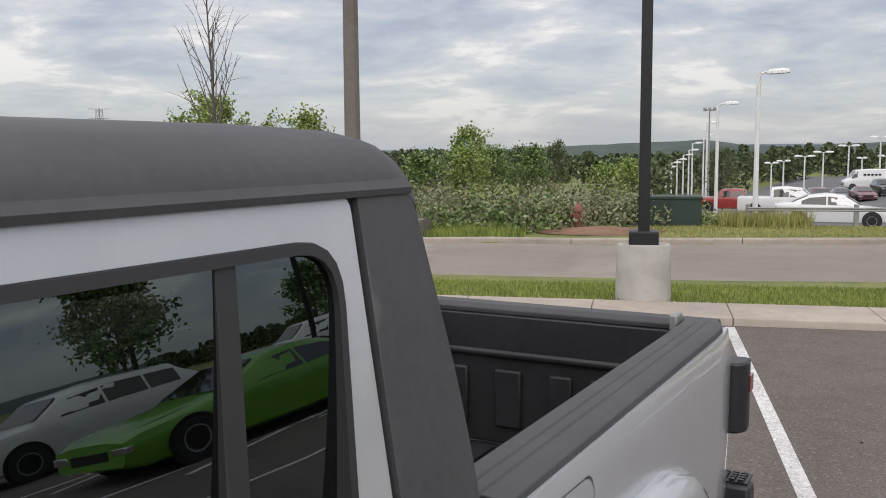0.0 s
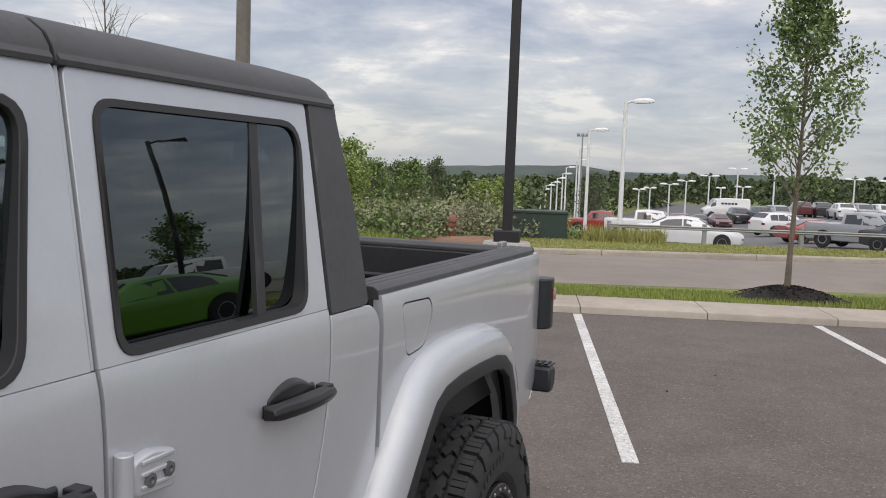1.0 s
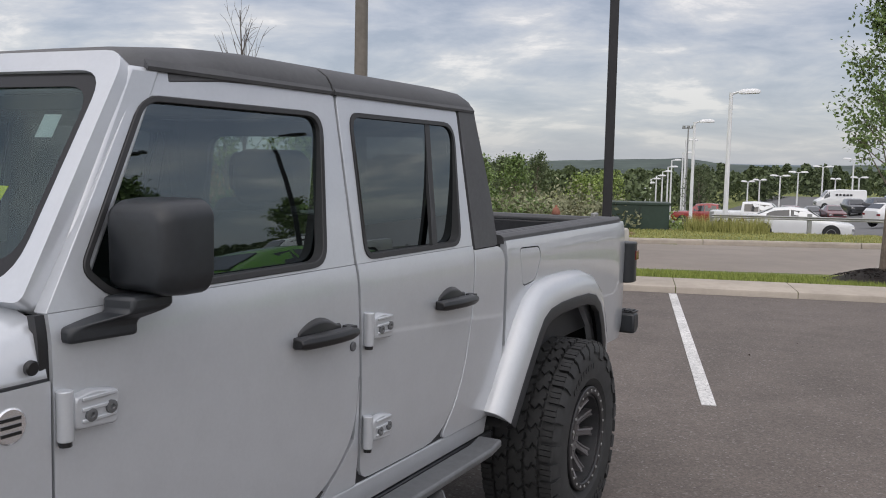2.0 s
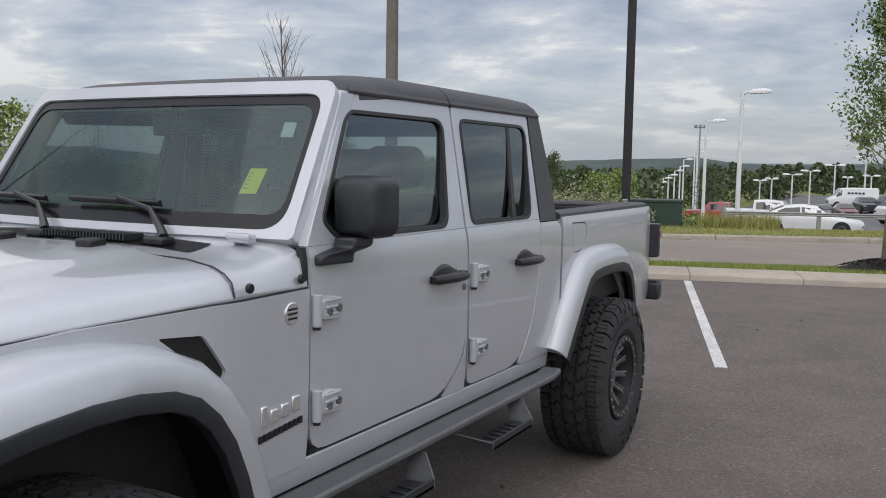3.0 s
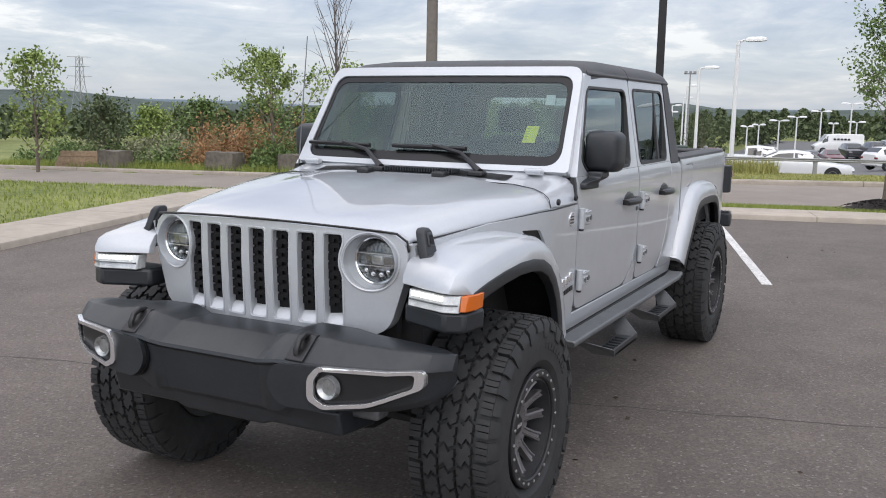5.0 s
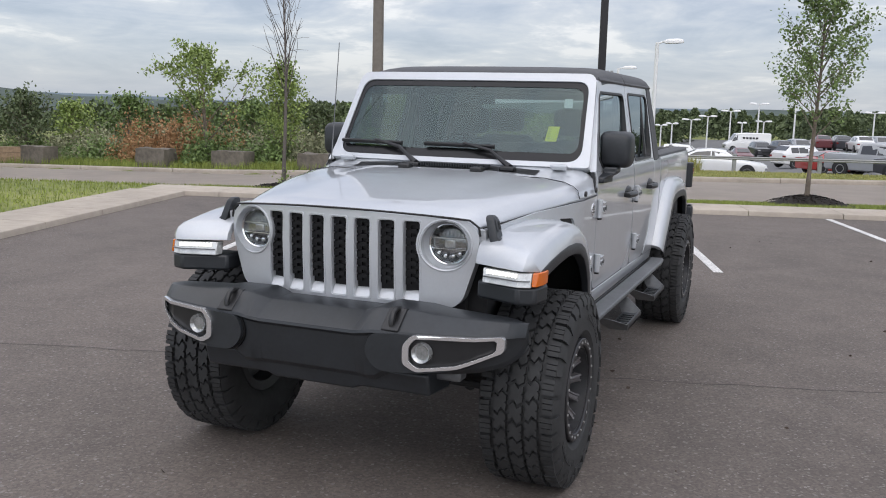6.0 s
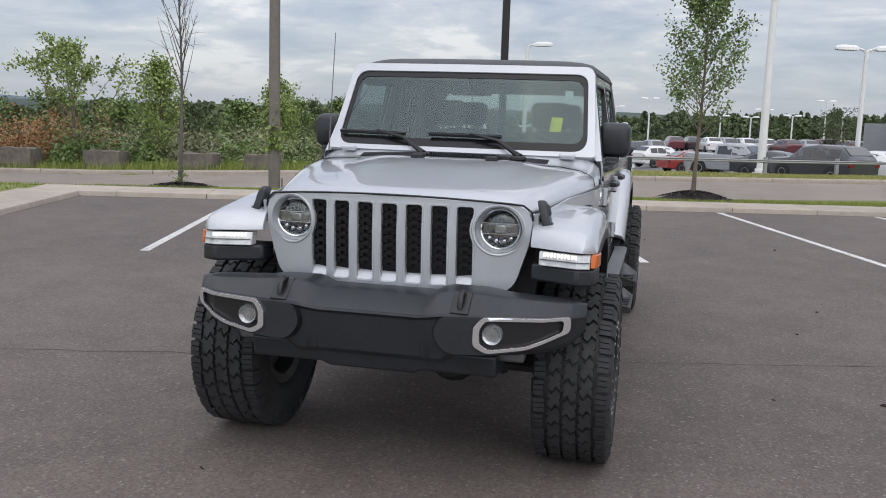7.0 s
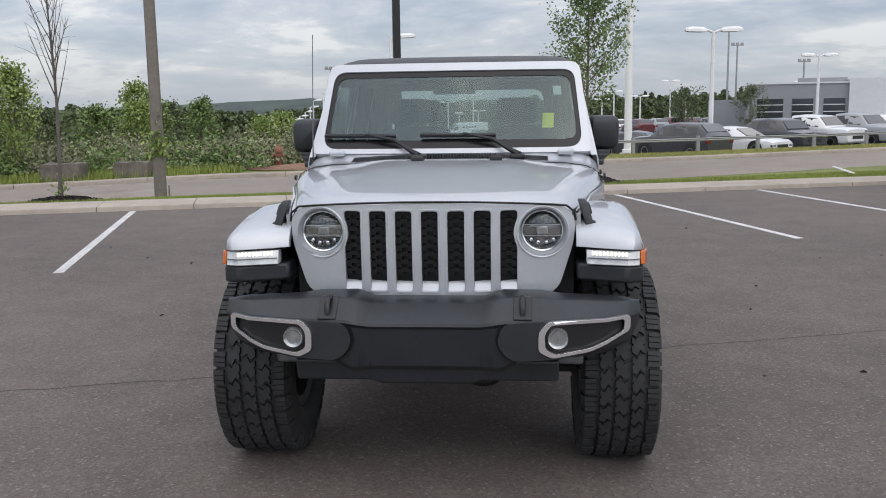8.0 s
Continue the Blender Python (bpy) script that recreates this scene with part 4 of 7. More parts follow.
bm = bmesh.new()
xs = [0.215, 0.225, 0.262, 0.30, 0.32, 0.37, 0.45, 0.53, 0.6, 0.70, 0.76, 0.80, 0.83, 0.85]
xs = [-x for x in xs[::-1]] + [-0.1, 0.0, 0.1] + xs
loft(bm, [bump_ring(x) for x in xs])
bumper = part("front_bumper", bm, PLASTIC, truck, "black grained plastic front bumper", 0.004, 24)
bm = bmesh.new()
loft(bm, [[(x, y, z) for y, z in ((-0.69, 0.64), (-0.665, 0.55 - 0.015 * (abs(x) < 0.2)), (-0.45, 0.53), (-0.45, 0.69))] for x in (-0.52, -0.40, -0.22, -0.18, 0.18, 0.22, 0.40, 0.52)])
part("skid_plate", bm, PLASTIC, bumper, "black lower valance", 0.01)
for s in (1, -1):
    # raised pod, bright fog-lamp surround, lamp
    def pod(a, b, d):
        return (a, interp(abs(a), BUMP_FRONT) - 0.008 + d, b)
    cut = [s * k for k in (0.30, 0.36, 0.42, 0.5, 0.6, 0.7, 0.75, 0.8)]
    pod_out = rounded([(s * 0.275, 0.728), (s * 0.305, 0.802), (s * 0.44, 0.806), (s * 0.50, 0.806), (s * 0.79, 0.802), (s * 0.79, 0.752), (s * 0.64, 0.676), (s * 0.50, 0.658), (s * 0.33, 0.655)], [0.05, 0.03, 0, 0, 0.02, 0.03, 0.1, 0.1, 0.05], 5)
    ring_out = rounded([(s * 0.438, 0.694), (s * 0.438, 0.768), (s * 0.474, 0.810), (s * 0.800, 0.808), (s * 0.800, 0.748), (s * 0.64, 0.684), (s * 0.49, 0.666)], 0.018)
    ring_in = rounded([(s * 0.464, 0.702), (s * 0.462, 0.762), (s * 0.486, 0.796), (s * 0.776, 0.796), (s * 0.772, 0.750), (s * 0.636, 0.697), (s * 0.503, 0.681)], 0.014)
    # near-black sheet behind the pod draws a shaded outline round it
    part("pod_joint", sheet([(s * 0.53 + (a - s * 0.53) * 1.035, 0.732 + (b - 0.732) * 1.10) for a, b in pod_out], [ring_in], lambda a, b, d: pod(a, b, d + 0.019), 0.020, cut), MESH, bumper, "dark sheet painting a shaded groove round the fog pod")
    part("fog_pod", sheet(pod_out, [ring_in], pod, 0.04, cut), PLASTIC, bumper, bevel=0.012)
    part("fog_surround", sheet(ring_out, [ring_in], lambda a, b, d: pod(a, b, d - 0.010), 0.03, cut), BRIGHT, bumper, "satin silver fog lamp surround", 0.009)
    part("fog_recess", sheet(ring_out, [], lambda a, b, d: pod(a, b, d + 0.010), 0.004, cut), BLACK, bumper)
    fx, fz = s * 0.512, 0.742
    fy = pod(fx, fz, 0)[1]
    bm = bmesh.new()
    lathe(bm, [(0.0, 0.012), (0.026, 0.009), (0.034, -0.002), (0.038, -0.004), (0.041, 0.02), (0.0, 0.02)], "y", 24, (fx, fy - 0.012, fz))
    fog = part("fog_lamp", bm, LAMP_GLASS, bumper, "round clear fog lamp")
    bm = bmesh.new()
    for k in range(-2, 3):
        box(bm, fx + k * 0.013 - 0.003, fx + k * 0.013 + 0.003, fy - 0.010, fy, fz - 0.024, fz + 0.024)
    part("lamp_rib", bm, LENS, fog)
    # tow hook: a flat black loop let into the bumper's top
    hx = s * 0.378
    bm = bmesh.new()
    loft(bm, [[(hx + x, y, z) for y, z in ((-0.744, 0.812), (-0.746, 0.820), (-0.660, 0.888), (-0.640, 0.888), (-0.640, 0.87))] for x in (-0.036, 0.036)])
    hook = part("tow_hook", bm, BLACK, bumper, "black tow hook", 0.003)
    bm = bmesh.new()
    tube(bm, [(hx, -0.722, 0.81), (hx, -0.726, 0.850), (hx, -0.710, 0.878), (hx, -0.682, 0.890), (hx, -0.655, 0.886), (hx, -0.638, 0.866)], 0.0115, 10)
    part("hook_loop", bm, BLACK, hook)


# bed: inner box, rail caps, tailgate
bm = bmesh.new()
for s in (1, -1):
    box(bm, s * 0.775, s * 0.665, 2.915, 4.50, 0.86, 1.345)
box(bm, -0.665, 0.665, 2.915, 4.50, 0.80, 0.88)
box(bm, -0.76, 0.76, 2.905, 2.935, 0.74, 1.345)
bed = part("bed_liner", bm, LINER, truck, "black sprayed truck bed liner", 0.006)
for k in range(9):
    x = -0.56 + k * 0.14
    part("bed_rib", boxed(x - 0.035, x + 0.035, 2.95, 4.44, 0.88, 0.892), LINER, bed, bevel=0.004)
for s in (1, -1):
    for y0, y1 in ((3.0, 3.22), (3.85, 4.05), (4.12, 4.32)):
        part("liner_panel", boxed(s * 0.648, s * 0.666, y0, y1, 1.02, 1.24), LINER, bed, bevel=0.012)
    part("wheel_hump", boxed(s * 0.50, s * 0.666, 3.12, 3.82, 0.875, 1.06), LINER, bed, bevel=0.05)
    bm = bmesh.new()
    loft(bm, [[(s * (x + dx), y, z + dz) for x, z in ((0.662, 1.335), (0.660, 1.362), (0.672, 1.374), (0.706, 1.375), (0.709, 1.371), (0.716, 1.375), (0.735, 1.375), (0.738, 1.371), (0.745, 1.375), (0.768, 1.374), (0.784, 1.364), (0.786, 1.340))] for y, dx, dz in ((2.912, 0, 0), (3.6, 0, 0.002), (4.30, 0, 0.004), (4.42, -0.004, 0.004), (4.49, -0.022, 0.0))])
    part("rail_cap", bm, ROOF, truck, "black ridged bed rail cap", 0.002)
    bm = bmesh.new()  # matt black box standing in for the shade between cab and bed
    box(bm, s * 0.70, s * 0.770, 2.884, 2.914, 0.78, 1.34)
    part("cab_gap_seal", bm, MESH, truck, "black box for the shaded gap between cab and bed")
    # tail lamp housing at the corner
    bm = bmesh.new()
    loft(bm, [[(s * x, y, z) for x, y in rounded([(0.735, 4.535), (0.805, 4.535), (0.830, 4.575), (0.824, 4.65), (0.735, 4.65)], 0.018, 3)] for z in (1.015, 1.024, 1.215, 1.236)])
    tail = part("tail_light", bm, PLASTIC, truck, "black tail lamp housing with red lens", 0.008)
    part("tail_lens", boxed(s * 0.75, s * 0.815, 4.649, 4.657, 1.045, 1.205), REDLENS, tail, "dark red lens", 0.004)
    part("side_marker", boxed(s * 0.825, s * 0.8335, 4.59, 4.64, 1.14, 1.19), REDLENS, tail, "red side marker")

bm = bmesh.new()
loft(bm, [[(x, y, z) for y, z in ((4.49, 0.80), (4.485, 1.33), (4.50, 1.345), (4.555, 1.345), (4.568, 1.33), (4.575, 0.80))] for x in (-0.735, 0.735)])
gate = part("tailgate", bm, SILVER, truck, "silver tailgate with black inner liner", 0.008)
bm = bmesh.new()
loft(bm, [[(x, y, z) for y, z in ((4.478, 1.335), (4.476, 1.352), (4.49, 1.368), (4.555, 1.368), (4.575, 1.352), (4.577, 1.335))] for x in (-0.745, 0.745)])
part("gate_cap", bm, ROOF, gate, "black tailgate cap", 0.004)
part("gate_liner", boxed(-0.655, 0.655, 4.472, 4.49, 0.89, 1.334), LINER, gate, "black tailgate liner", 0.006)
part("gate_ridge", boxed(-0.655, 0.655, 4.455, 4.474, 1.19, 1.215), LINER, gate, bevel=0.01)
for xa, xb in ((-0.60, -0.36), (-0.30, -0.24), (-0.20, -0.08), (0.02, 0.12), (0.22, 0.30), (0.36, 0.60)):
    part("gate_panel", boxed(xa, xb, 4.458, 4.474, 0.95, 1.15), LINER, gate, bevel=0.012)
part("tie_down", boxed(0.628, 0.652, 4.40, 4.47, 1.335, 1.395), GALV, truck, "small galvanised tie-down", 0.006)

# rear bumper
bm = bmesh.new()
loft(bm, [[(x, y, z) for y, z in ((4.56, 0.735), (4.66 - d, 0.735), (4.70 - d, 0.76), (4.70 - d, 0.82), (4.68 - d, 0.845), (4.56, 0.845))] for x, d in ((-0.845, 0.05), (-0.80, 0.0), (0.80, 0.0), (0.845, 0.05))])
rbump = part("rear_bumper", bm, PLASTIC, truck, "black rear bumper with step pads", 0.012)
for s in (1, -1):
    bm = bmesh.new()
    box(bm, s * 0.60, s * 0.835, 4.575, 4.672, 0.845, 0.852)
    for i in range(8):
        for j in range(4):
            x, y = 0.615 + i * 0.027, 4.585 + j * 0.022
            box(bm, s * x, s * (x + 0.018), y, y + 0.013, 0.852, 0.858)
    part("step_pad", bm, BLACK, rbump, "black studded step pad")


# door handles, lock, hinges
def handle(door, y0, z0, s):
    x = s * 0.80
    bm = bmesh.new()
    rings = []
    for t in np.linspace(0, 1, 11):
        y = y0 + 0.03 + t * 0.19
        h = 0.026 + 0.030 * math.sin(math.pi * min(1, t * 1.15)) ** 0.8
        d = 0.010 + 0.014 * math.sin(math.pi * t)
        rings.append([(x - s * 0.006, y, z0 - 0.012), (x + s * d, y, z0 - 0.006), (x + s * d * 0.7, y, z0 + h * 0.7), (x - s * 0.006, y, z0 + h)])
    loft(bm, rings)
    cup = part("door_handle", bm, BLACK, door, "glossy black door handle", 0.003)
    bm = bmesh.new()
    rings = []
    for t in np.linspace(0, 1, 9):
        y = y0 + t * 0.262
        d = 0.030 + 0.022 * math.sin(math.pi * (0.12 + 0.76 * t))
        hh = 0.020 if 0.05 < t < 0.95 else 0.014
        zc = z0 - 0.004 - 0.006 * (t - 0.5)
        inner = 0.012 if t in (0.0, 1.0) else 0.026
        rings.append([(x + s * inner, y, zc - hh), (x + s * d, y, zc - hh * 0.75), (x + s * (d + 0.006), y, zc), (x + s * d, y, zc + hh * 0.75), (x + s * inner, y, zc + hh)])
    loft(bm, rings)
    for yy in (y0 + 0.012, y0 + 0.232):
        box(bm, x - s * 0.004, x + s * 0.034, yy, yy + 0.03, z0 - 0.016, z0 + 0.012)
    part("grip", bm, BLACK, door, "glossy black grip", 0.003)


def hinge(door, y0, z0, s):
    x = s * 0.803
    bm = bmesh.new()
    tube(bm, [(x + s * 0.012, y0, z0 - 0.052), (x + s * 0.012, y0, z0 + 0.044)], 0.016, 12)
    plate = rounded([(y0 + 0.012, z0 - 0.036), (y0 + 0.120, z0 - 0.044), (y0 + 0.126, z0 + 0.024), (y0 + 0.06, z0 + 0.036), (y0 + 0.012, z0 + 0.028)], 0.012, 3)
    loft(bm, [[(x + s * d, (y - y0 - 0.07) * k + y0 + 0.07, (z - z0) * k + z0) for y, z in plate] for d, k in ((0.0, 1.0), (0.016, 0.98), (0.022, 0.90))])
    for dz in (-0.022, 0.0, 0.02):
        box(bm, x + s * 0.02, x + s * 0.026, y0 + 0.03, y0 + 0.11, z0 + dz - 0.003, z0 + dz + 0.005)
    h = part("hinge", bm, SILVER, door, "silver exposed door hinge", 0.002)
    for yy, zz in ((y0 + 0.050, z0 - 0.012), (y0 + 0.098, z0 - 0.006)):
        bm = bmesh.new()
        lathe(bm, [(0.0, 0.0), (0.013, 0.0), (0.013, 0.006), (0.006, 0.007), (0.004, 0.003), (0.0, 0.003)] if s > 0 else [(0.0, 0.0), (0.013, 0.0), (0.013, -0.006), (0.006, -0.007), (0.004, -0.003), (0.0, -0.003)], "x", 12, (x + s * 0.021, yy, zz))
        part("hinge_bolt", bm, STEEL, door)
    bm = bmesh.new()
    tube(bm, [(x + s * 0.012, y0, z0 - 0.062), (x + s * 0.012, y0, z0 - 0.052)], 0.012, 10)
    part("hinge_pin", bm, BLACK, door)


for s, fd, rd in ((1, fdoors[0], rdoors[0]), (-1, fdoors[1], rdoors[1])):
    handle(fd, 1.560, 1.182, s)
    handle(rd, 2.322, 1.180, s)
    hinge(fd, 0.868, 1.168, s)
    hinge(fd, 0.868, 0.880, s)
    hinge(rd, 1.910, 1.170, s)
    hinge(rd, 1.910, 0.868, s)
    bm = bmesh.new()
    lathe(bm, [(0, 0.0), (0.014, 0.0), (0.014, 0.006), (0.010, 0.008), (0.0, 0.006)] if s > 0 else [(0, 0.0), (0.014, 0.0), (0.014, -0.006), (0.010, -0.008), (0.0, -0.006)], "x", 16, (s * 0.8, 1.845, 1.126))
    part("door_lock", bm, STEEL, fd, "round metal door lock")
    # mirror
    bm = bmesh.new()
    rings = []
    for y, k in ((1.005, 0.72), (1.015, 0.86), (1.04, 0.96), (1.08, 1.0), (1.135, 1.0)):
        rings.append([(s * (0.842 + (x - 0.842) * k), y + 0.05 * (x - 0.76), 1.466 + (z - 1.466) * k) for x, z in rounded([(0.762, 1.372), (0.905, 1.368), (0.928, 1.40), (0.928, 1.54), (0.90, 1.562), (0.775, 1.562), (0.757, 1.54)], 0.022, 3)])
    loft(bm, rings)
    mirror = part("side_mirror", bm, PLASTIC, truck, "large black grained side mirror", 0.004, 50)
    bm = bmesh.new()
    loft(bm, [[(s * x, y, z) for x, y in ((0.80, 0.97), (0.87, 0.985), (0.87, 1.09), (0.80, 1.09))] for z in (1.375, 1.345)] + [[(s * x, y, z) for x, y in ((0.785, 0.875), (0.825, 0.875), (0.845, 1.02), (0.785, 1.03))] for z in (1.325, 1.296)])
    part("mirror_foot", bm, PLASTIC, mirror, bevel=0.008)
    bm = sheet(rounded([(0.775, 1.385), (0.915, 1.385), (0.915, 1.55), (0.775, 1.55)], 0.02), [], lambda a, b, d: (s * a, 1.136 + 0.05 * (a - 0.76) + d, b), 0.003)
    part("mirror_glass", bm, CHROME, mirror)
    # cowl plugs, badge, name plates as plain bars
    for y, z in ((0.583, 1.262), (0.808, 1.264)):
        bm = bmesh.new()
        lathe(bm, [(0, -0.004), (0.014, -0.004), (0.014, 0.004), (0.011, 0.007), (0, 0.007)] if s > 0 else [(0, 0.004), (0.014, 0.004), (0.014, -0.004), (0.011, -0.007), (0, -0.007)], "x", 14, (s * side_x(y, z), y, z))
        part("cowl_plug", bm, BLACK, truck, "round black plug")
    bm = bmesh.new()
    lathe(bm, [(0, 0.0), (0.033, 0.0), (0.033, 0.004), (0.030, 0.006), (0, 0.005)] if s > 0 else [(0, 0.0), (0.033, 0.0), (0.033, -0.004), (0.030, -0.006), (0, -0.005)], "x", 24, (s * 0.801, 0.762, 1.169))
    badge = part("round_badge", bm, BRIGHT, truck, "round silver fender badge")
    bm = bmesh.new()
    for dz in (-0.014, 0.0, 0.013):
        box(bm, s * 0.806, s * 0.8085, 0.742, 0.782, 1.166 + dz, 1.172 + dz)
    part("badge_bar", bm, BLACK, badge)
    x = s * 0.80
    for k, (y, w, h) in enumerate(((0.628, 0.026, 0.062), (0.668, 0.034, 0.040), (0.716, 0.034, 0.040), (0.766, 0.036, 0.046))):
        bm = boxed(x - s * 0.003, x + s * 0.006, y, y + w, 0.862 + 0.12 * (y - 0.62), 0.862 + h + 0.12 * (y - 0.62))
        part("name_bar", bm, BRIGHT, truck, "raised silver name bar", 0.004)
    for k in range(9):
        y = 0.620 + k * 0.0222
        part("model_bar", boxed(x - s * 0.003, x + s * 0.003, y, y + 0.017, 0.822 + 0.09 * (y - 0.62), 0.842 + 0.09 * (y - 0.62)), BLACK, truck, "black model name bar")
    # hood latch
    def lean(x, y, z):
        return (s * (0.652 + x - 0.30 * z), -0.318 + y + 0.10 * z, 1.170 + z)
    bm = bmesh.new()  # rounded body, broad at the foot, over the hood gap
    body = rounded([(-0.040, -0.064), (0.040, -0.062), (0.040, -0.022), (0.033, 0.052), (0.020, 0.064), (-0.018, 0.064), (-0.031, 0.052), (-0.040, -0.022)], 0.016, 4)
    loft(bm, [[lean(dx, y * k, z * k) for y, z in body] for dx, k in ((-0.024, 0.96), (-0.018, 1.0), (0.004, 1.0), (0.012, 0.90))])
    latch = part("hood_latch", bm, PLASTIC, truck, "black rubber hood latch", 0.003, 50)
    bm = bmesh.new()  # raised collar round a black patch
    collar = rounded([(-0.021, 0.002), (0.021, 0.002), (0.018, 0.050), (-0.016, 0.050)], 0.008, 3)
    loft(bm, [[lean(dx, y * k, 0.026 + (z - 0.026) * k) for y, z in collar] for dx, k in ((0.006, 1.0), (0.016, 1.0), (0.019, 0.86))])
    part("latch_strap", bm, PLASTIC, latch, bevel=0.002)
    # black patch stands slightly proud, in place of a shaded recess
    bm = bmesh.new()
    loft(bm, [[lean(dx, y * 0.58, 0.026 + (z - 0.026) * 0.66) for y, z in collar] for dx in (0.012, 0.0205)])
    part("latch_window", bm, MESH, latch, "black patch painted as a shaded recess in the latch")
    bm = bmesh.new()  # lower clamp lip
    loft(bm, [[lean(dx, y * k, -0.042 + (z + 0.042) * k) for y, z in rounded([(-0.034, -0.060), (0.034, -0.060), (0.036, -0.024), (-0.036, -0.024)], 0.010, 3)] for dx, k in ((0.004, 1.0), (0.017, 1.0), (0.022, 0.84))])
    part("latch_clamp", bm, PLASTIC, latch, bevel=0.002)
    # windscreen hinge bracket on the cowl
    bm = bmesh.new()
    box(bm, s * 0.575, s * 0.655, 0.748, 0.79, 1.362, 1.386)
    tube(bm, [(s * 0.572, 0.752, 1.381), (s * 0.658, 0.752, 1.381)], 0.011, 10)
    part("windscreen_hinge", bm, SILVER, truck, "silver windscreen hinge bracket", 0.006)
    bm = bmesh.new()
    box(bm, s * 0.20 + 0.05 - 0.032, s * 0.20 + 0.05 + 0.032, 0.50, 0.565, 1.345, 1.372)
    part("washer_nozzle", bm, BLACK, truck, "black hood washer nozzle", 0.008)

# wipers: pivot, arm, blade
for px, b0, b1 in ((-0.165, -0.70, -0.30), (0.37, -0.165, 0.245)):
    bm = bmesh.new()
    bx = (b0 + b1) / 2 + 0.03
    ypt = lambda x, z: ws(x, z, -0.03)
    tube(bm, [(px, 0.70, 1.366), (px - 0.05, 0.735, 1.392), ypt(px - 0.14, 1.43), ypt(bx, 1.462)], [0.018, 0.013, 0.010, 0.008], 8)
    wiper = part("wiper", bm, BLACK, truck, "black windscreen wiper")
    bm = bmesh.new()
    a, c = ws(b0, 1.462, -0.012), ws(b1, 1.458, -0.012)
    loft(bm, [[(p[0], p[1] + dy, p[2] + dz) for dy, dz in ((0.008, -0.012), (-0.016, -0.008), (-0.020, 0.006), (0.0, 0.012))] for p in (a, Vector(a).lerp(Vector(c), 0.5), c)])
    part("wiper_blade", bm, BLACK, wiper, bevel=0.003)
    bm = boxed(px - 0.05, px + 0.03, 0.66, 0.72, 1.345, 1.372)
    part("wiper_pivot", bm, BLACK, wiper, bevel=0.008)
bm = bmesh.new()  # black cowl intake with louvres
loft(bm, [[(x, y, z - 0.03 * (x / 0.75) ** 2) for x in np.linspace(-0.52, 0.52, 9)] for y, z in ((0.645, 1.353), (0.70, 1.359), (0.745, 1.370))], closed=False)
bmesh.ops.solidify(bm, geom=bm.faces[:], thickness=-0.008)
intake = part("cowl_intake", bm, BLACK, cowl, "black louvred air intake")
for k in range(26):
    x = -0.12 + k * 0.0145
    part("louvre", boxed(x, x + 0.006, 0.655, 0.735, 1.356, 1.375), PLASTIC, intake)
# whip antenna on the passenger's cowl
bm = bmesh.new()
tube(bm, [(-0.765, 0.835, 1.27), (-0.768, 0.845, 1.345)], [0.018, 0.012], 10)
ant = part("antenna", bm, BLACK, truck, "thin whip antenna")
bm = bmesh.new()
tube(bm, [(-0.768, 0.845, 1.34), (-0.767, 0.882, 1.65), (-0.765, 0.925, 2.022)], [0.004, 0.003, 0.0025], 6)
part("whip", bm, STEEL, ant)
# price tag and sticker inside the windscreen
bm = sheet([(0.494, 1.512), (0.556, 1.512), (0.561, 1.590), (0.500, 1.590)], [], lambda a, b, d: ws(a, b, 0.019 + d), 0.001)
tag = part("windscreen_tag", bm, YELLOW, truck, "yellow paper tag on the windscreen")
for k in range(5):
    z = 1.526 + k * 0.012
    part("tag_bar", sheet([(0.502, z), (0.518, z), (0.518, z + 0.004), (0.502, z + 0.004)], [], lambda a, b, d: ws(a, b, 0.0178 + d), 0.0008), YELLOW_INK, tag)
part("sticker", sheet([(0.560, 1.690), (0.605, 1.690), (0.600, 1.738), (0.555, 1.738)], [], lambda a, b, d: ws(a, b, 0.019 + d), 0.001), PAPER, truck, "small white inspection sticker")


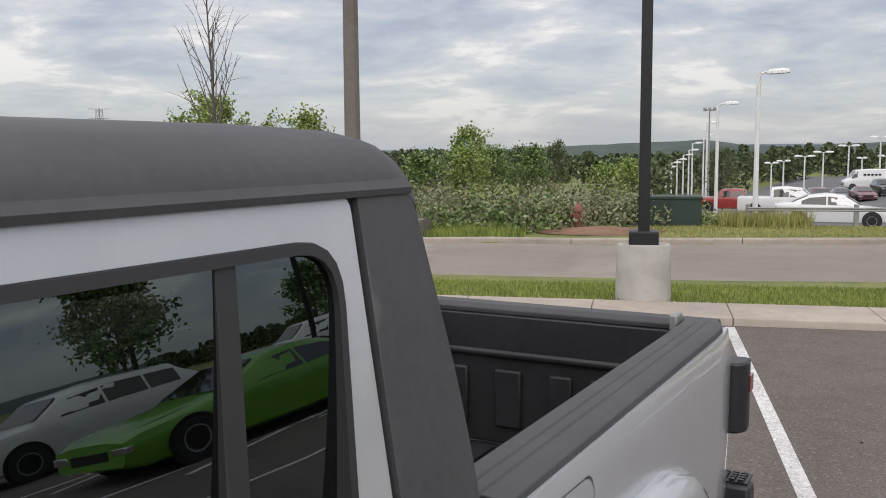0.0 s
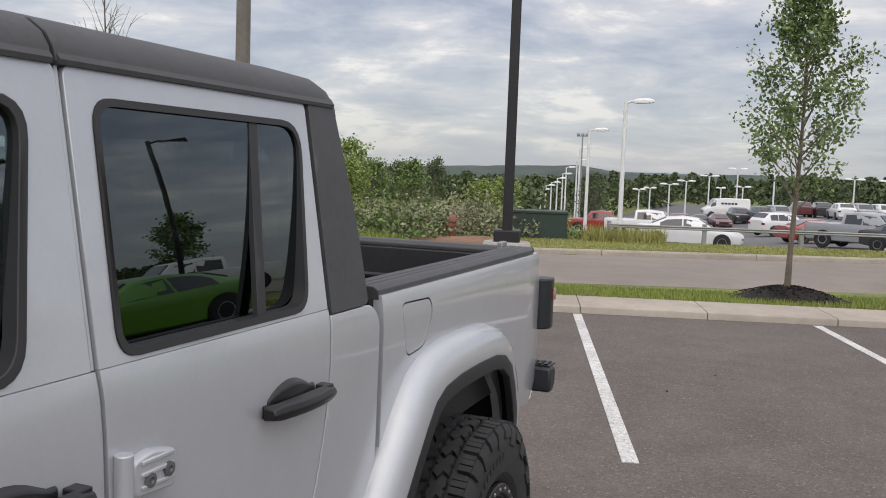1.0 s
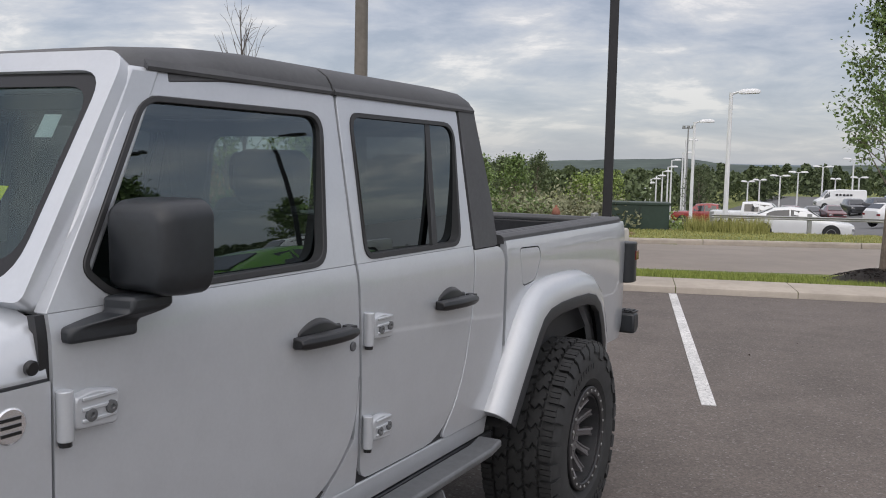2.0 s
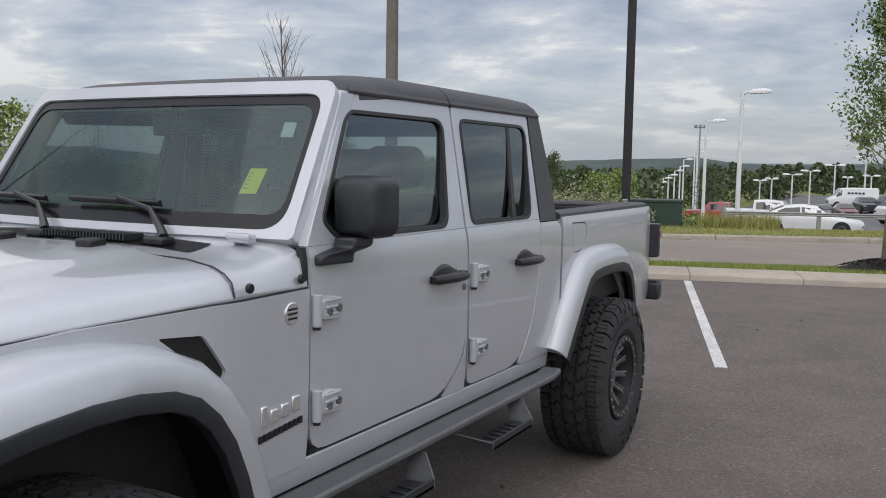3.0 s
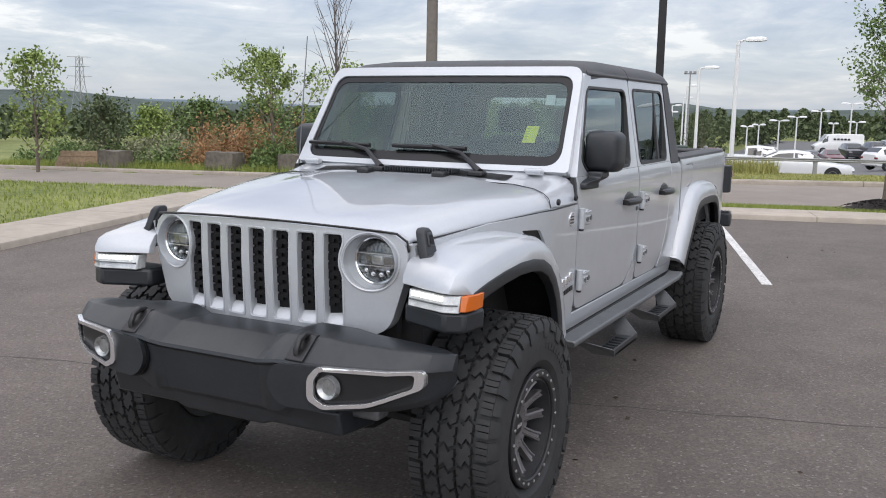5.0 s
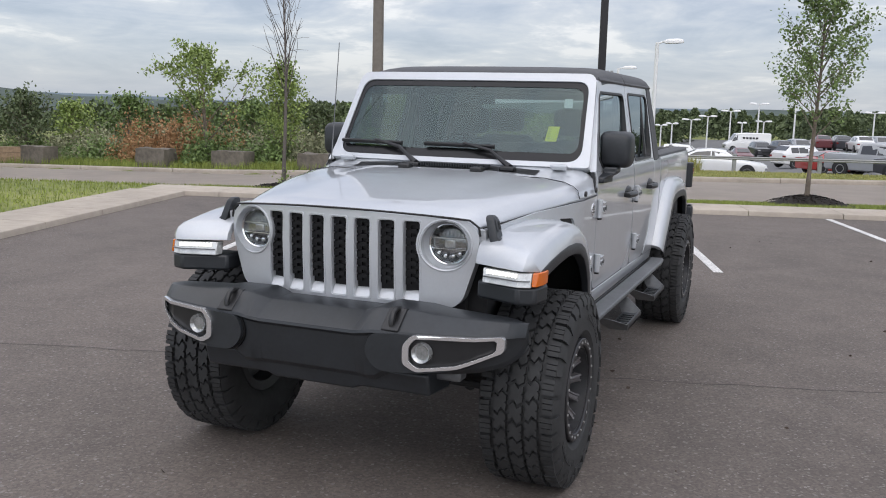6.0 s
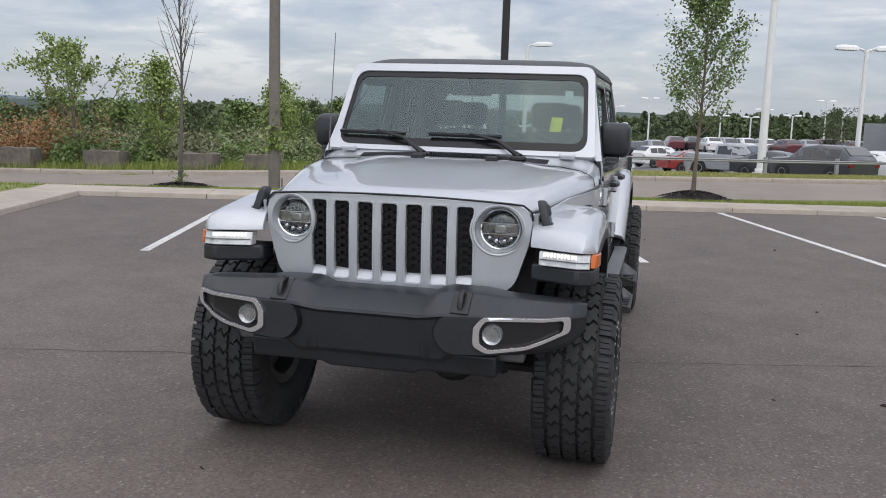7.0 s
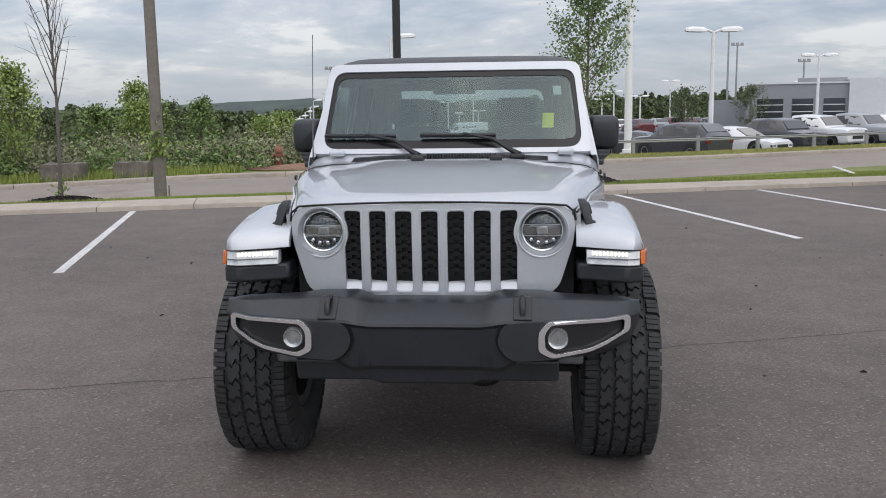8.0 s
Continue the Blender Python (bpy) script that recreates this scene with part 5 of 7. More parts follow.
# wheels: rim with sub-parts, built once and copied
def build_wheel():
    n = 64
    bm = bmesh.new()
    lathe(bm, [(0.205, 0.148), (0.192, 0.135), (0.190, -0.12), (0.225, -0.135), (0.225, -0.14), (0.18, -0.13), (0.18, 0.06), (0.185, 0.15)], "x", n)
    wheel = part("wheel", bm, RIM, truck, "anthracite alloy wheel with bolted ring and large all-terrain tyre")

    def squeeze(r):
        return 0.222 + (r - 0.222) * 0.896

    bm = bmesh.new()
    lathe(bm, [(squeeze(r), h) for r, h in [(0.222, 0.125), (0.235, 0.146), (0.262, 0.158), (0.268, 0.163), (0.30, 0.165), (0.34, 0.167), (0.38, 0.163), (0.412, 0.155), (0.430, 0.142), (0.434, 0.12), (0.437, 0.06), (0.438, 0.0), (0.437, -0.06), (0.434, -0.12), (0.430, -0.142), (0.412, -0.155), (0.38, -0.163), (0.34, -0.167), (0.268, -0.163), (0.235, -0.146), (0.222, -0.125)]], "x", 96)
    part("tyre", bm, RUBBER, wheel, "black all-terrain tyre")
    # tread: blocks on the crown, lugs over the shoulders
    bm = bmesh.new()
    r0, r1 = squeeze(0.432), squeeze(0.4565)

    def block(outline, ra=r0, rb=r1, shrink=0.93):
        """outline: (angle, x) points."""
        ca = sum(p[0] for p in outline) / len(outline)
        cx = sum(p[1] for p in outline) / len(outline)
        low = [bm.verts.new((x, ra * math.cos(a), ra * math.sin(a))) for a, x in outline]
        top = []
        for a, x in outline:
            a2, x2 = ca + (a - ca) * shrink, cx + (x - cx) * shrink
            rr = rb - 0.05 * max(0, abs(x2) - 0.10)
            top.append(bm.verts.new((x2, rr * math.cos(a2), rr * math.sin(a2))))
        k = len(outline)
        bm.faces.new(top)
        for i in range(k):
            bm.faces.new((low[i], low[(i + 1) % k], top[(i + 1) % k], top[i]))
    count = 34
    st = 2 * math.pi / count
    edges = (-0.098, -0.034, 0.034, 0.098)
    zig = (0.0, 0.17, -0.15, 0.04)
    wob = np.random.default_rng(6)
    for k in range(count):
        a = k * st
        for j in range(3):  # large interlocking crown blocks with stepped ends and a notch
            x0, x1, off = edges[j] + 0.0058, edges[j + 1] - 0.0058, st * (0.0, 0.5, 0.22)[j]
            m = (1, -1, 1)[j]
            jig = wob.normal(0, 0.02, 4)
            low = [(a + off + st * (0.085 + m * zig[i] + jig[i]), x0 + (x1 - x0) * f) for i, f in enumerate((0, 0.34, 0.62, 1))]
            high = [(a + off + st * (0.915 + m * zig[i] + jig[i]), x0 + (x1 - x0) * f) for i, f in enumerate((0, 0.34, 0.62, 1))]
            block(low + [(a + off + st * 0.42, x1 + 0.002), (a + off + st * 0.50, x1 - 0.007), (a + off + st * 0.60, x1 + 0.001)] + high[::-1] + [(a + off + st * 0.62, x0 - 0.002), (a + off + st * 0.50, x0 + 0.007), (a + off + st * 0.40, x0 - 0.001)], shrink=0.95)
        for s in (1, -1):
            off = 0 if s > 0 else st * 0.5
            xi = s * (0.1035 if k % 2 else 0.110)
            w = 0.84
            # shoulder lug in three ribs, then its foot down the sidewall
            for f0, f1, top in ((0.02, 0.25, 0.4550), (0.29, 0.54, 0.4565), (0.58, w, 0.4550)):
                block([(a + off + st * f0, xi), (a + off + st * f1, xi), (a + off + st * (f1 + 0.03), s * 0.154), (a + off + st * (f0 + 0.03), s * 0.154)], squeeze(0.428), squeeze(top), 0.97)
            lo = 0.368 if k % 2 else 0.398
            aa, ab = a + off + st * 0.06, a + off + st * (w - 0.02)
            pts = [(0.448, 0.150), (0.425, 0.165), (lo, 0.1705), (lo, 0.158), (0.425, 0.146)]
            ring = [[bm.verts.new((s * x, squeeze(r) * math.cos(t), squeeze(r) * math.sin(t))) for r, x in pts] for t in (aa, ab)]
            for i in range(5):
                bm.faces.new((ring[0][i], ring[0][(i + 1) % 5], ring[1][(i + 1) % 5], ring[1][i]))
            bm.faces.new(ring[0])
            bm.faces.new(ring[1][::-1])
    tagged(part("tread", bm, RUBBER, wheel, "deep chunky tyre tread blocks", smooth=30), kind="stuff")
    for base, span, cnt in ((0.5, 0.9, 9), (0.5 + math.pi, 0.9, 9)):  # raised bars in place of sidewall writing
        for i in range(cnt):
            t0 = base + i * span / cnt
            pts = [(0.318, 0.1665), (0.345, 0.1675), (0.345, 0.170), (0.318, 0.169)]
            bm = bmesh.new()
            loft(bm, [[(x, squeeze(r) * math.cos(t), squeeze(r) * math.sin(t)) for r, x in pts] for t in (t0, t0 + 0.6 * span / cnt)])
            part("sidewall_bar", bm, RUBBER, wheel)
    bm = bmesh.new()
    lathe(bm, [(0.228, 0.146), (0.228, 0.158), (0.224, 0.162), (0.199, 0.162), (0.194, 0.157), (0.194, 0.140)], "x", n)
    part("bead_ring", bm, RING, wheel, "dark ring with small bolts")
    for k in range(24):
        t = 2 * math.pi * k / 24
        bm = bmesh.new()
        lathe(bm, [(0.0065, 0.160), (0.0065, 0.165), (0.004, 0.1665), (0.0, 0.1665)], "x", 6, (0, 0.211 * math.cos(t), 0.211 * math.sin(t)))
        part("ring_bolt", bm, GALV, wheel)
    bm = bmesh.new()  # dished centre that the spokes grow out of
    lathe(bm, [(0.0, 0.074), (0.060, 0.074), (0.085, 0.080), (0.104, 0.086), (0.108, 0.080), (0.100, 0.050), (0.0, 0.04)], "x", 48)
    part("centre_dish", bm, SPOKE, wheel, "grey alloy centre", smooth=50)
    for k in range(12):  # flat spokes, two machined ribs on each
        t = 2 * math.pi * k / 12
        dirv, nor = Vector((0, math.cos(t), math.sin(t))), Vector((0, -math.sin(t), math.cos(t)))
        bm = bmesh.new()
        rings = []
        for rad, x, w in ((0.088, 0.082, 0.0185), (0.112, 0.089, 0.0165), (0.150, 0.104, 0.0165), (0.176, 0.118, 0.0185), (0.194, 0.128, 0.025)):
            c = dirv * rad + Vector((x, 0, 0))
            rings.append([c + nor * w * q + Vector((h, 0, 0)) for q, h in ((-1, -0.03), (-0.92, 0.0), (-0.5, 0.003), (-0.3, -0.005), (0.3, -0.005), (0.5, 0.003), (0.92, 0.0), (1, -0.03))])
        loft(bm, rings)
        part("spoke", bm, SPOKE, wheel, smooth=30)
    bm = bmesh.new()
    lathe(bm, [(0.0, 0.096), (0.032, 0.095), (0.040, 0.088), (0.042, 0.074), (0.072, 0.068), (0.078, 0.03), (0.0, 0.02)], "x", 32)
    hub = part("hub_cap", bm, BLACK, wheel, "black hub cap with plain bar")
    part("cap_bar", boxed(0.095, 0.098, -0.022, 0.022, -0.007, 0.007), BRIGHT, wheel)
    bm = bmesh.new()
    lathe(bm, [(0.0, -0.02), (0.17, -0.02), (0.17, -0.05), (0.0, -0.05)], "x", 32)
    part("brake_disc", bm, STEEL, wheel, "steel brake disc")
    return wheel


wheel = build_wheel()
WX, WZ = 0.795, 0.4525
wheel.matrix_basis = pose(WX, 0, WZ, 0, 0, 0)
copy_thing(wheel, pose(WX, 3.487, WZ, 53, 0, 0))
copy_thing(wheel, pose(-WX, 0, WZ, 20, 0, 180))
copy_thing(wheel, pose(-WX, 3.487, WZ, 80, 0, 180))

# running gear and inner arches
bm = bmesh.new()
for y in (0.0, 3.487):
    tube(bm, [(-0.70, y, WZ), (0.70, y, WZ)], 0.045, 12)
    lathe(bm, [(0.0, -0.12), (0.09, -0.10), (0.13, -0.02), (0.13, 0.05), (0.07, 0.12), (0, 0.12)], "y", 16, (0.20 if y == 0 else 0.0, y, WZ))
for s in (1, -1):
    box(bm, s * 0.40, s * 0.48, -0.55, 4.45, 0.58, 0.70)
    for y in (0.05, 3.43):
        tube(bm, [(s * 0.52, y, 0.42), (s * 0.48, y + 0.05, 0.98)], 0.032, 10)
        tube(bm, [(s * 0.42, y - 0.02, 0.50), (s * 0.42, y - 0.02, 0.85)], 0.06, 12)
    tube(bm, [(s * 0.44, 0.0, 0.40), (s * 0.40, 0.75, 0.56)], 0.028, 8)
tube(bm, [(-0.55, -0.16, 0.47), (0.62, -0.13, 0.45)], 0.018, 8)
tube(bm, [(-0.4, 0.16, 0.50), (0.45, 0.12, 0.60)], 0.016, 8)
part("running_gear", bm, UNDER, truck, "dark axles, springs and frame rails")
for s in (1, -1):
    for path in (F_PATH[3:], R_PATH):
        bm = bmesh.new()
        rings = [[(s * x, y, z - 0.035) for x in (0.50 if y > -0.2 else 0.64, xo - 0.03)] for y, z, xi, xo in path]
        loft(bm, rings, closed=False)
        bmesh.ops.solidify(bm, geom=bm.faces[:], thickness=0.01)
        part("wheel_arch_liner", bm, UNDER, truck, "black wheel arch liner")
part("engine_shield", boxed(-0.44, 0.44, -0.26, 0.58, 0.70, 1.14), UNDER, truck)
part("radiator_support", boxed(-0.52, 0.52, -0.30, -0.27, 0.75, 1.14), UNDER, truck)
for s in (1, -1):
    part("recovery_bracket", boxed(s * 0.50, s * 0.62, -0.60, -0.52, 0.60, 0.66), STEEL, truck, "bare metal bracket under the bumper", 0.012)

# side steps
for s in (1, -1):
    bm = bmesh.new()
    loft(bm, [[(s * x, y, z) for x, z in ((0.800, zz + 0.010), (0.886, zz + 0.010), (0.892, zz + 0.018), (0.892, zz + 0.034), (0.884, zz + 0.040), (0.800, zz + 0.040))] for y, zz in ((0.62, 0.605), (2.62, 0.592), (2.70, 0.606))])
    step = part("side_step", bm, STEEL, truck, "grey steel side rail with drop steps", 0.005)
    for y0 in (0.86, 1.70):
        bm = bmesh.new()
        z0 = 0.522
        box(bm, s * 0.885, s * 0.988, y0 + 0.05, y0 + 0.43, z0, z0 + 0.014)
        for k in range(6):
            box(bm, s * 0.90, s * 0.970, y0 + 0.09 + k * 0.05, y0 + 0.10 + k * 0.05, z0 + 0.014, z0 + 0.022)
        box(bm, s * 0.978, s * 0.988, y0 + 0.05, y0 + 0.43, z0, z0 + 0.035)
        part("step_tread", bm, PLASTIC, step, "black gripped drop step", 0.003)
        for ya, yb in ((y0 - 0.06, y0 + 0.05), (y0 + 0.54, y0 + 0.43)):
            bm = bmesh.new()
            loft(bm, [[(s * x, y + d, z) for x, y, z in ((0.82, ya, 0.60), (0.892, ya, 0.60), (0.988, yb, z0 + 0.03), (0.988, yb, z0), (0.885, yb, z0))] for d in (-0.004, 0.004)])
            part("step_bracket", bm, STEEL, step)

# cabin
part("dashboard", boxed(-0.70, 0.70, 0.86, 1.16, 1.02, 1.385), SEATS, truck, "dark dashboard", 0.05)
bm = bmesh.new()
rings = [[(0.36 + 0.185 * math.cos(t) + 0.0, 1.33 + 0.07 * math.sin(t), 1.29 + 0.17 * math.sin(t)) for t in (2 * math.pi * k / 28 for k in range(28))]]
pts = rings[0] + [rings[0][0]]
tube(bm, pts, 0.016, 8)
tube(bm, [(0.36, 1.33, 1.29), (0.36, 1.12, 1.20)], [0.05, 0.04], 12)
box(bm, 0.19, 0.53, 1.315, 1.335, 1.265, 1.305)
part("steering_wheel", bm, BLACK, truck, "black steering wheel")
for x in (0.36, -0.36):
    for y, w in ((1.50, 0.26), (2.30, 0.29)):
        seat = part("seat_cushion", boxed(x - w, x + w, y, y + 0.48, 0.78, 0.96), SEATS, truck, "dark cloth seat", 0.06)
        bm = bmesh.new()
        loft(bm, [[(x + q * wd, y + 0.40 + yy + d, z) for q, d in ((-1, 0.02), (-0.8, -0.05), (0, -0.02), (0.8, -0.05), (1, 0.02), (0.9, 0.09), (-0.9, 0.09))] for z, yy, wd in ((0.90, 0.0, 0.25), (1.15, 0.05, 0.27), (1.38, 0.10, 0.25), (1.475, 0.12, 0.19))])
        part("backrest", bm, SEATS, seat, bevel=0.02)
        bm = bmesh.new()
        loft(bm, [[(x + q * 0.135 * k, y + 0.53 + d * k, z) for q, d in ((-1, 0.0), (-0.8, -0.05), (0.8, -0.05), (1, 0.0), (0.9, 0.06), (-0.9, 0.06))] for z, k in ((1.50, 0.8), (1.53, 1.0), (1.64, 1.0), (1.675, 0.8))])
        part("headrest", bm, SEATS, seat, bevel=0.02)
bm = bmesh.new()
for s in (1, -1):
    tube(bm, [(s * 0.65, 1.20, 1.77), (s * 0.66, 1.92, 1.79), (s * 0.65, 2.62, 1.78), (s * 0.66, 2.72, 1.35)], 0.035, 10)
    tube(bm, [(s * 0.70, 1.90, 1.05), (s * 0.66, 1.92, 1.79)], 0.035, 10)
tube(bm, [(-0.66, 1.92, 1.80), (0.66, 1.92, 1.80)], 0.035, 10)
part("roll_cage", bm, SEATS, truck, "padded dark roll cage")
bm = bmesh.new()
tube(bm, [(0, 1.12, 1.80), (0.0, 1.14, 1.75)], 0.012, 8)
box(bm, -0.12, 0.12, 1.13, 1.155, 1.69, 1.755)
part("inner_mirror", bm, BLACK, truck, "black inner mirror", 0.01)


# ---- planting and street furniture near the lot ----
def leaves_on(pts, spread, per, rng):
    """Points scattered round branch points."""
    p = np.repeat(np.asarray(pts), per, axis=0)
    return p + rng.normal(size=p.shape) * spread


def tree(name, label, at, height, base, radius, leaf, leaves, leaf_size, seed, bark=BARK, trunk_r=0.045, lean=(0.0, 0.0), limbs=34, up=0.75, spread=0.13, twigs=3, taper=0.55, group="", parts_name="crown"):
    """A tapered trunk with limbs and twigs, and a crown of many single leaves."""
    rng = np.random.default_rng(seed)
    ob = thing(name, label, "tree", at, group=group)
    bm = bmesh.new()
    spine = []
    for k in range(8):
        t = k / 7
        spine.append(Vector((lean[0] * t * height + 0.03 * math.sin(5 * t + seed), lean[1] * t * height + 0.03 * math.cos(4 * t + seed), t * height * 0.97 - 0.05)))
    tube(bm, spine, [trunk_r * (1.25 if k == 0 else 1 - 0.82 * k / 7) for k in range(8)], 8)
    wood = bmesh.new()
    tips = []
    for k in range(limbs):
        f = base + (0.97 - base) * ((k + rng.random()) / limbs) ** 0.9
        j = min(6, int(f * 7))
        p = spine[j].lerp(spine[j + 1], f * 7 - j)
        a = k * 2.4 + rng.normal() * 0.4
        rise = up + 0.5 * (f - base) + rng.normal() * 0.12
        g = (f - base) / (1 - base)
        ln = radius * (math.sin(math.pi * min(1, 0.18 + 0.82 * g)) * taper + (1 - taper) * (1 - g) + 0.11) * rng.uniform(0.75, 1.15)
        d = Vector((math.cos(a), math.sin(a), rise)).normalized()
        q = [p + d * ln * t + Vector((0, 0, 0.12 * ln * t * t)) for t in (0, 0.35, 0.7, 1.0)]
        r = trunk_r * 0.34 * (1 - 0.6 * g)
        tube(wood, q, [r, r * 0.7, r * 0.45, r * 0.2], 5)
        for i in range(twigs):
            s0 = q[1].lerp(q[3], rng.random())
            d2 = (d + Vector(rng.normal(size=3)) * 0.55).normalized()
            e = s0 + d2 * ln * rng.uniform(0.2, 0.45)
            tube(wood, [s0, s0.lerp(e, 0.5) + Vector((0, 0, 0.02)), e], [r * 0.4, r * 0.3, r * 0.15], 4)
            tips += [tuple(s0.lerp(e, t)) for t in (0.35, 0.7, 1.0)]
        tips += [tuple(q[1].lerp(q[3], t)) for t in (0.2, 0.5, 0.8, 1.0)]
    part("trunk", bm, bark, ob, "slender upright trunk")
    tagged(part("limb_spread", wood, bark, ob, "thin limbs and twigs"), kind="stuff")
    if leaves:
        c = leaves_on(tips, spread, max(1, int(leaves / len(tips))), rng)
        crown = quads(parts_name, c, rng.uniform(0.6, 1.25, len(c)) * leaf_size, leaf, rng, aspect=0.62)
        crown.parent = ob
        tagged(crown, "loose crown of single green leaves", kind="stuff")
    return ob


def mound(name, at, r, h, seed, label="mound of dark bark mulch round a tree"):
    rng = np.random.default_rng(seed)
    bm = bmesh.new()
    rings = []
    for f in (1.0, 0.85, 0.65, 0.42, 0.22, 0.04):
        ring = []
        for k in range(28):
            a = 2 * math.pi * k / 28
            w = 1 + 0.07 * math.sin(3 * a + seed) + 0.04 * rng.normal()
            ring.append((r * f * w * math.cos(a), r * f * w * math.sin(a), h * (1 - f ** 1.6) + rng.normal() * 0.012 - 0.015))
        rings.append(ring)
    loft(bm, rings)
    ob = link_mesh(name, bm, MULCH)
    ob.location = at
    chips = np.stack([rng.normal(size=900) * r * 0.45, rng.normal(size=900) * r * 0.45], 1)
    d = np.hypot(chips[:, 0], chips[:, 1]) / r
    chips = chips[d < 0.98]
    d = d[d < 0.98]
    bits = quads("bark_chip", np.column_stack([chips, h * (1 - d ** 1.6) + 0.008]), rng.uniform(0.012, 0.04, len(chips)), MULCH, rng, flat=0.6, aspect=0.4)
    bits.parent = ob
    tagged(bits, kind="stuff")
    return tagged(ob, label, "mulch bed")


tree_at = uv(5.90, 13.8, 0.0)
tree("young_tree", "young maple with airy green crown in a mulch bed", tree_at, 4.6, 0.29, 1.12, LEAF, 7600, 0.036, 11, limbs=44, up=0.72, spread=0.085, twigs=4, taper=0.32)
mound("mulch_bed", uv(5.90, 13.8, -0.03), 0.85, 0.20, 2)
bare_at = uv(-4.28, 13.3, 0.0)
tree("bare_tree", "young tree with bare reddish twigs", bare_at, 4.25, 0.40, 1.2, None, 0, 0.05, 5, bark=BARE, trunk_r=0.042, limbs=26, up=1.9, twigs=3, taper=0.3)
mound("mulch_bed", uv(-4.28, 13.3, 0.0), 0.70, 0.09, 5, "thin dark mulch ring round a bare tree")
rng = np.random.default_rng(9)
shoots = [tuple(bare_at + Vector((rng.normal() * 0.09, rng.normal() * 0.09, abs(rng.normal()) * 0.22))) for k in range(90)]
tagged(quads("tree_shoots", shoots, rng.uniform(0.02, 0.05, 90), LEAF_LIGHT, rng), "green shoots at the bare tree's foot", "shoots", kind="stuff")


def dark_pole():
    p = uv(1.77, 12.43, 0.06)
    ob = thing("light_pole", "black square light pole on a round concrete base", "light pole", p)
    bm = bmesh.new()
    lathe(bm, [(0.33, -0.2), (0.33, 0.05), (0.325, 0.40), (0.322, 0.665), (0.305, 0.69), (0.0, 0.692)], "z", 40)
    part("concrete_base", bm, BASE_CONCRETE, ob, "pale stained cast concrete base")
    part("base_cover", boxed(-0.175, 0.175, -0.175, 0.175, 0.68, 0.85), POLE_DARK, ob, bevel=0.02).rotation_euler.z = LOT
    bm = bmesh.new()
    loft(bm, [[(x * w, y * w, z) for x, y in rounded([(-1, -1), (1, -1), (1, 1), (-1, 1)], 0.25, 3)] for z, w in ((0.80, 0.068), (7.6, 0.060))])
    part("shaft", bm, POLE_DARK, ob).rotation_euler.z = LOT
    for s in (1, -1):
        bm = bmesh.new()
        box(bm, -0.05, 0.05, s * 0.06, s * 0.35, 7.42, 7.50)
        box(bm, -0.17, 0.17, s * 0.35, s * 0.95, 7.40, 7.50)
        part("lamp_head", bm, POLE_DARK, ob, bevel=0.02).rotation_euler.z = LOT


dark_pole()


def grey_pole():
    ob = thing("light_pole", "weathered grey-tan pole beside the kerb walk", "light pole", uv(-2.73, 14.94, -0.2))
    bm = bmesh.new()
    loft(bm, [[(x * w, y * w, z) for x, y in rounded([(-1, -1), (1, -1), (1, 1), (-1, 1)], 0.5, 3)] for z, w in ((-0.1, 0.118), (2.0, 0.110), (9.0, 0.085))])
    part("shaft", bm, POLE_TAN, ob).rotation_euler.z = LOT
    bm = bmesh.new()
    tube(bm, [(0.20, -0.06, -0.05), (0.20, -0.06, 0.32)], 0.018, 8)
    part("ground_stub", bm, POLE_TAN, ob)
    vine = []
    r2 = np.random.default_rng(3)
    for k in range(260):
        vine.append((r2.normal() * 0.11 + 0.02, -0.11 + r2.normal() * 0.05, 0.9 + abs(r2.normal()) * 0.28))
    leaf = quads("vine", vine, r2.uniform(0.03, 0.07, len(vine)), LEAF_LIGHT, r2)
    leaf.parent = ob
    tagged(leaf, "green vine leaves on the pole", kind="stuff")


grey_pole()

# grass: blades in the strip behind the walk, on the corner and along the far verge
def blades(name, pts, hmin, hmax, mat, seed, label, width=0.006):
    rng = np.random.default_rng(seed)
    n = len(pts)
    p = np.asarray(pts)
    h = rng.uniform(hmin, hmax, n)
    a = rng.uniform(0, 2 * math.pi, n)
    lean = rng.uniform(0.1, 0.6, n) * h
    side = np.stack([np.cos(a) * width, np.sin(a) * width, np.zeros(n)], 1)
    tip = p + np.stack([np.sin(a) * lean, -np.cos(a) * lean, h], 1)
    co = np.stack([p - side, p + side, tip], 1).reshape(-1, 3)
    me = bpy.data.meshes.new(name)
    me.vertices.add(3 * n)
    me.vertices.foreach_set("co", co.ravel())
    me.loops.add(3 * n)
    me.loops.foreach_set("vertex_index", np.arange(3 * n))
    me.polygons.add(n)
    me.polygons.foreach_set("loop_start", np.arange(0, 3 * n, 3))
    me.update(calc_edges=True)
    me.materials.append(mat)
    return tagged(new(name, me), label, "grass", kind="stuff")


def spots(n, u0, u1, v_low, v_high, seed):
    rng = np.random.default_rng(seed)
    out = []
    for k in range(n):
        u = rng.uniform(u0, u1)
        a, b = v_low(u), v_high(u)
        if b - a < 0.05:
            continue
        v = rng.uniform(a, b)
        out.append(tuple(uv(u, v, terrain(u, v))))
    return out


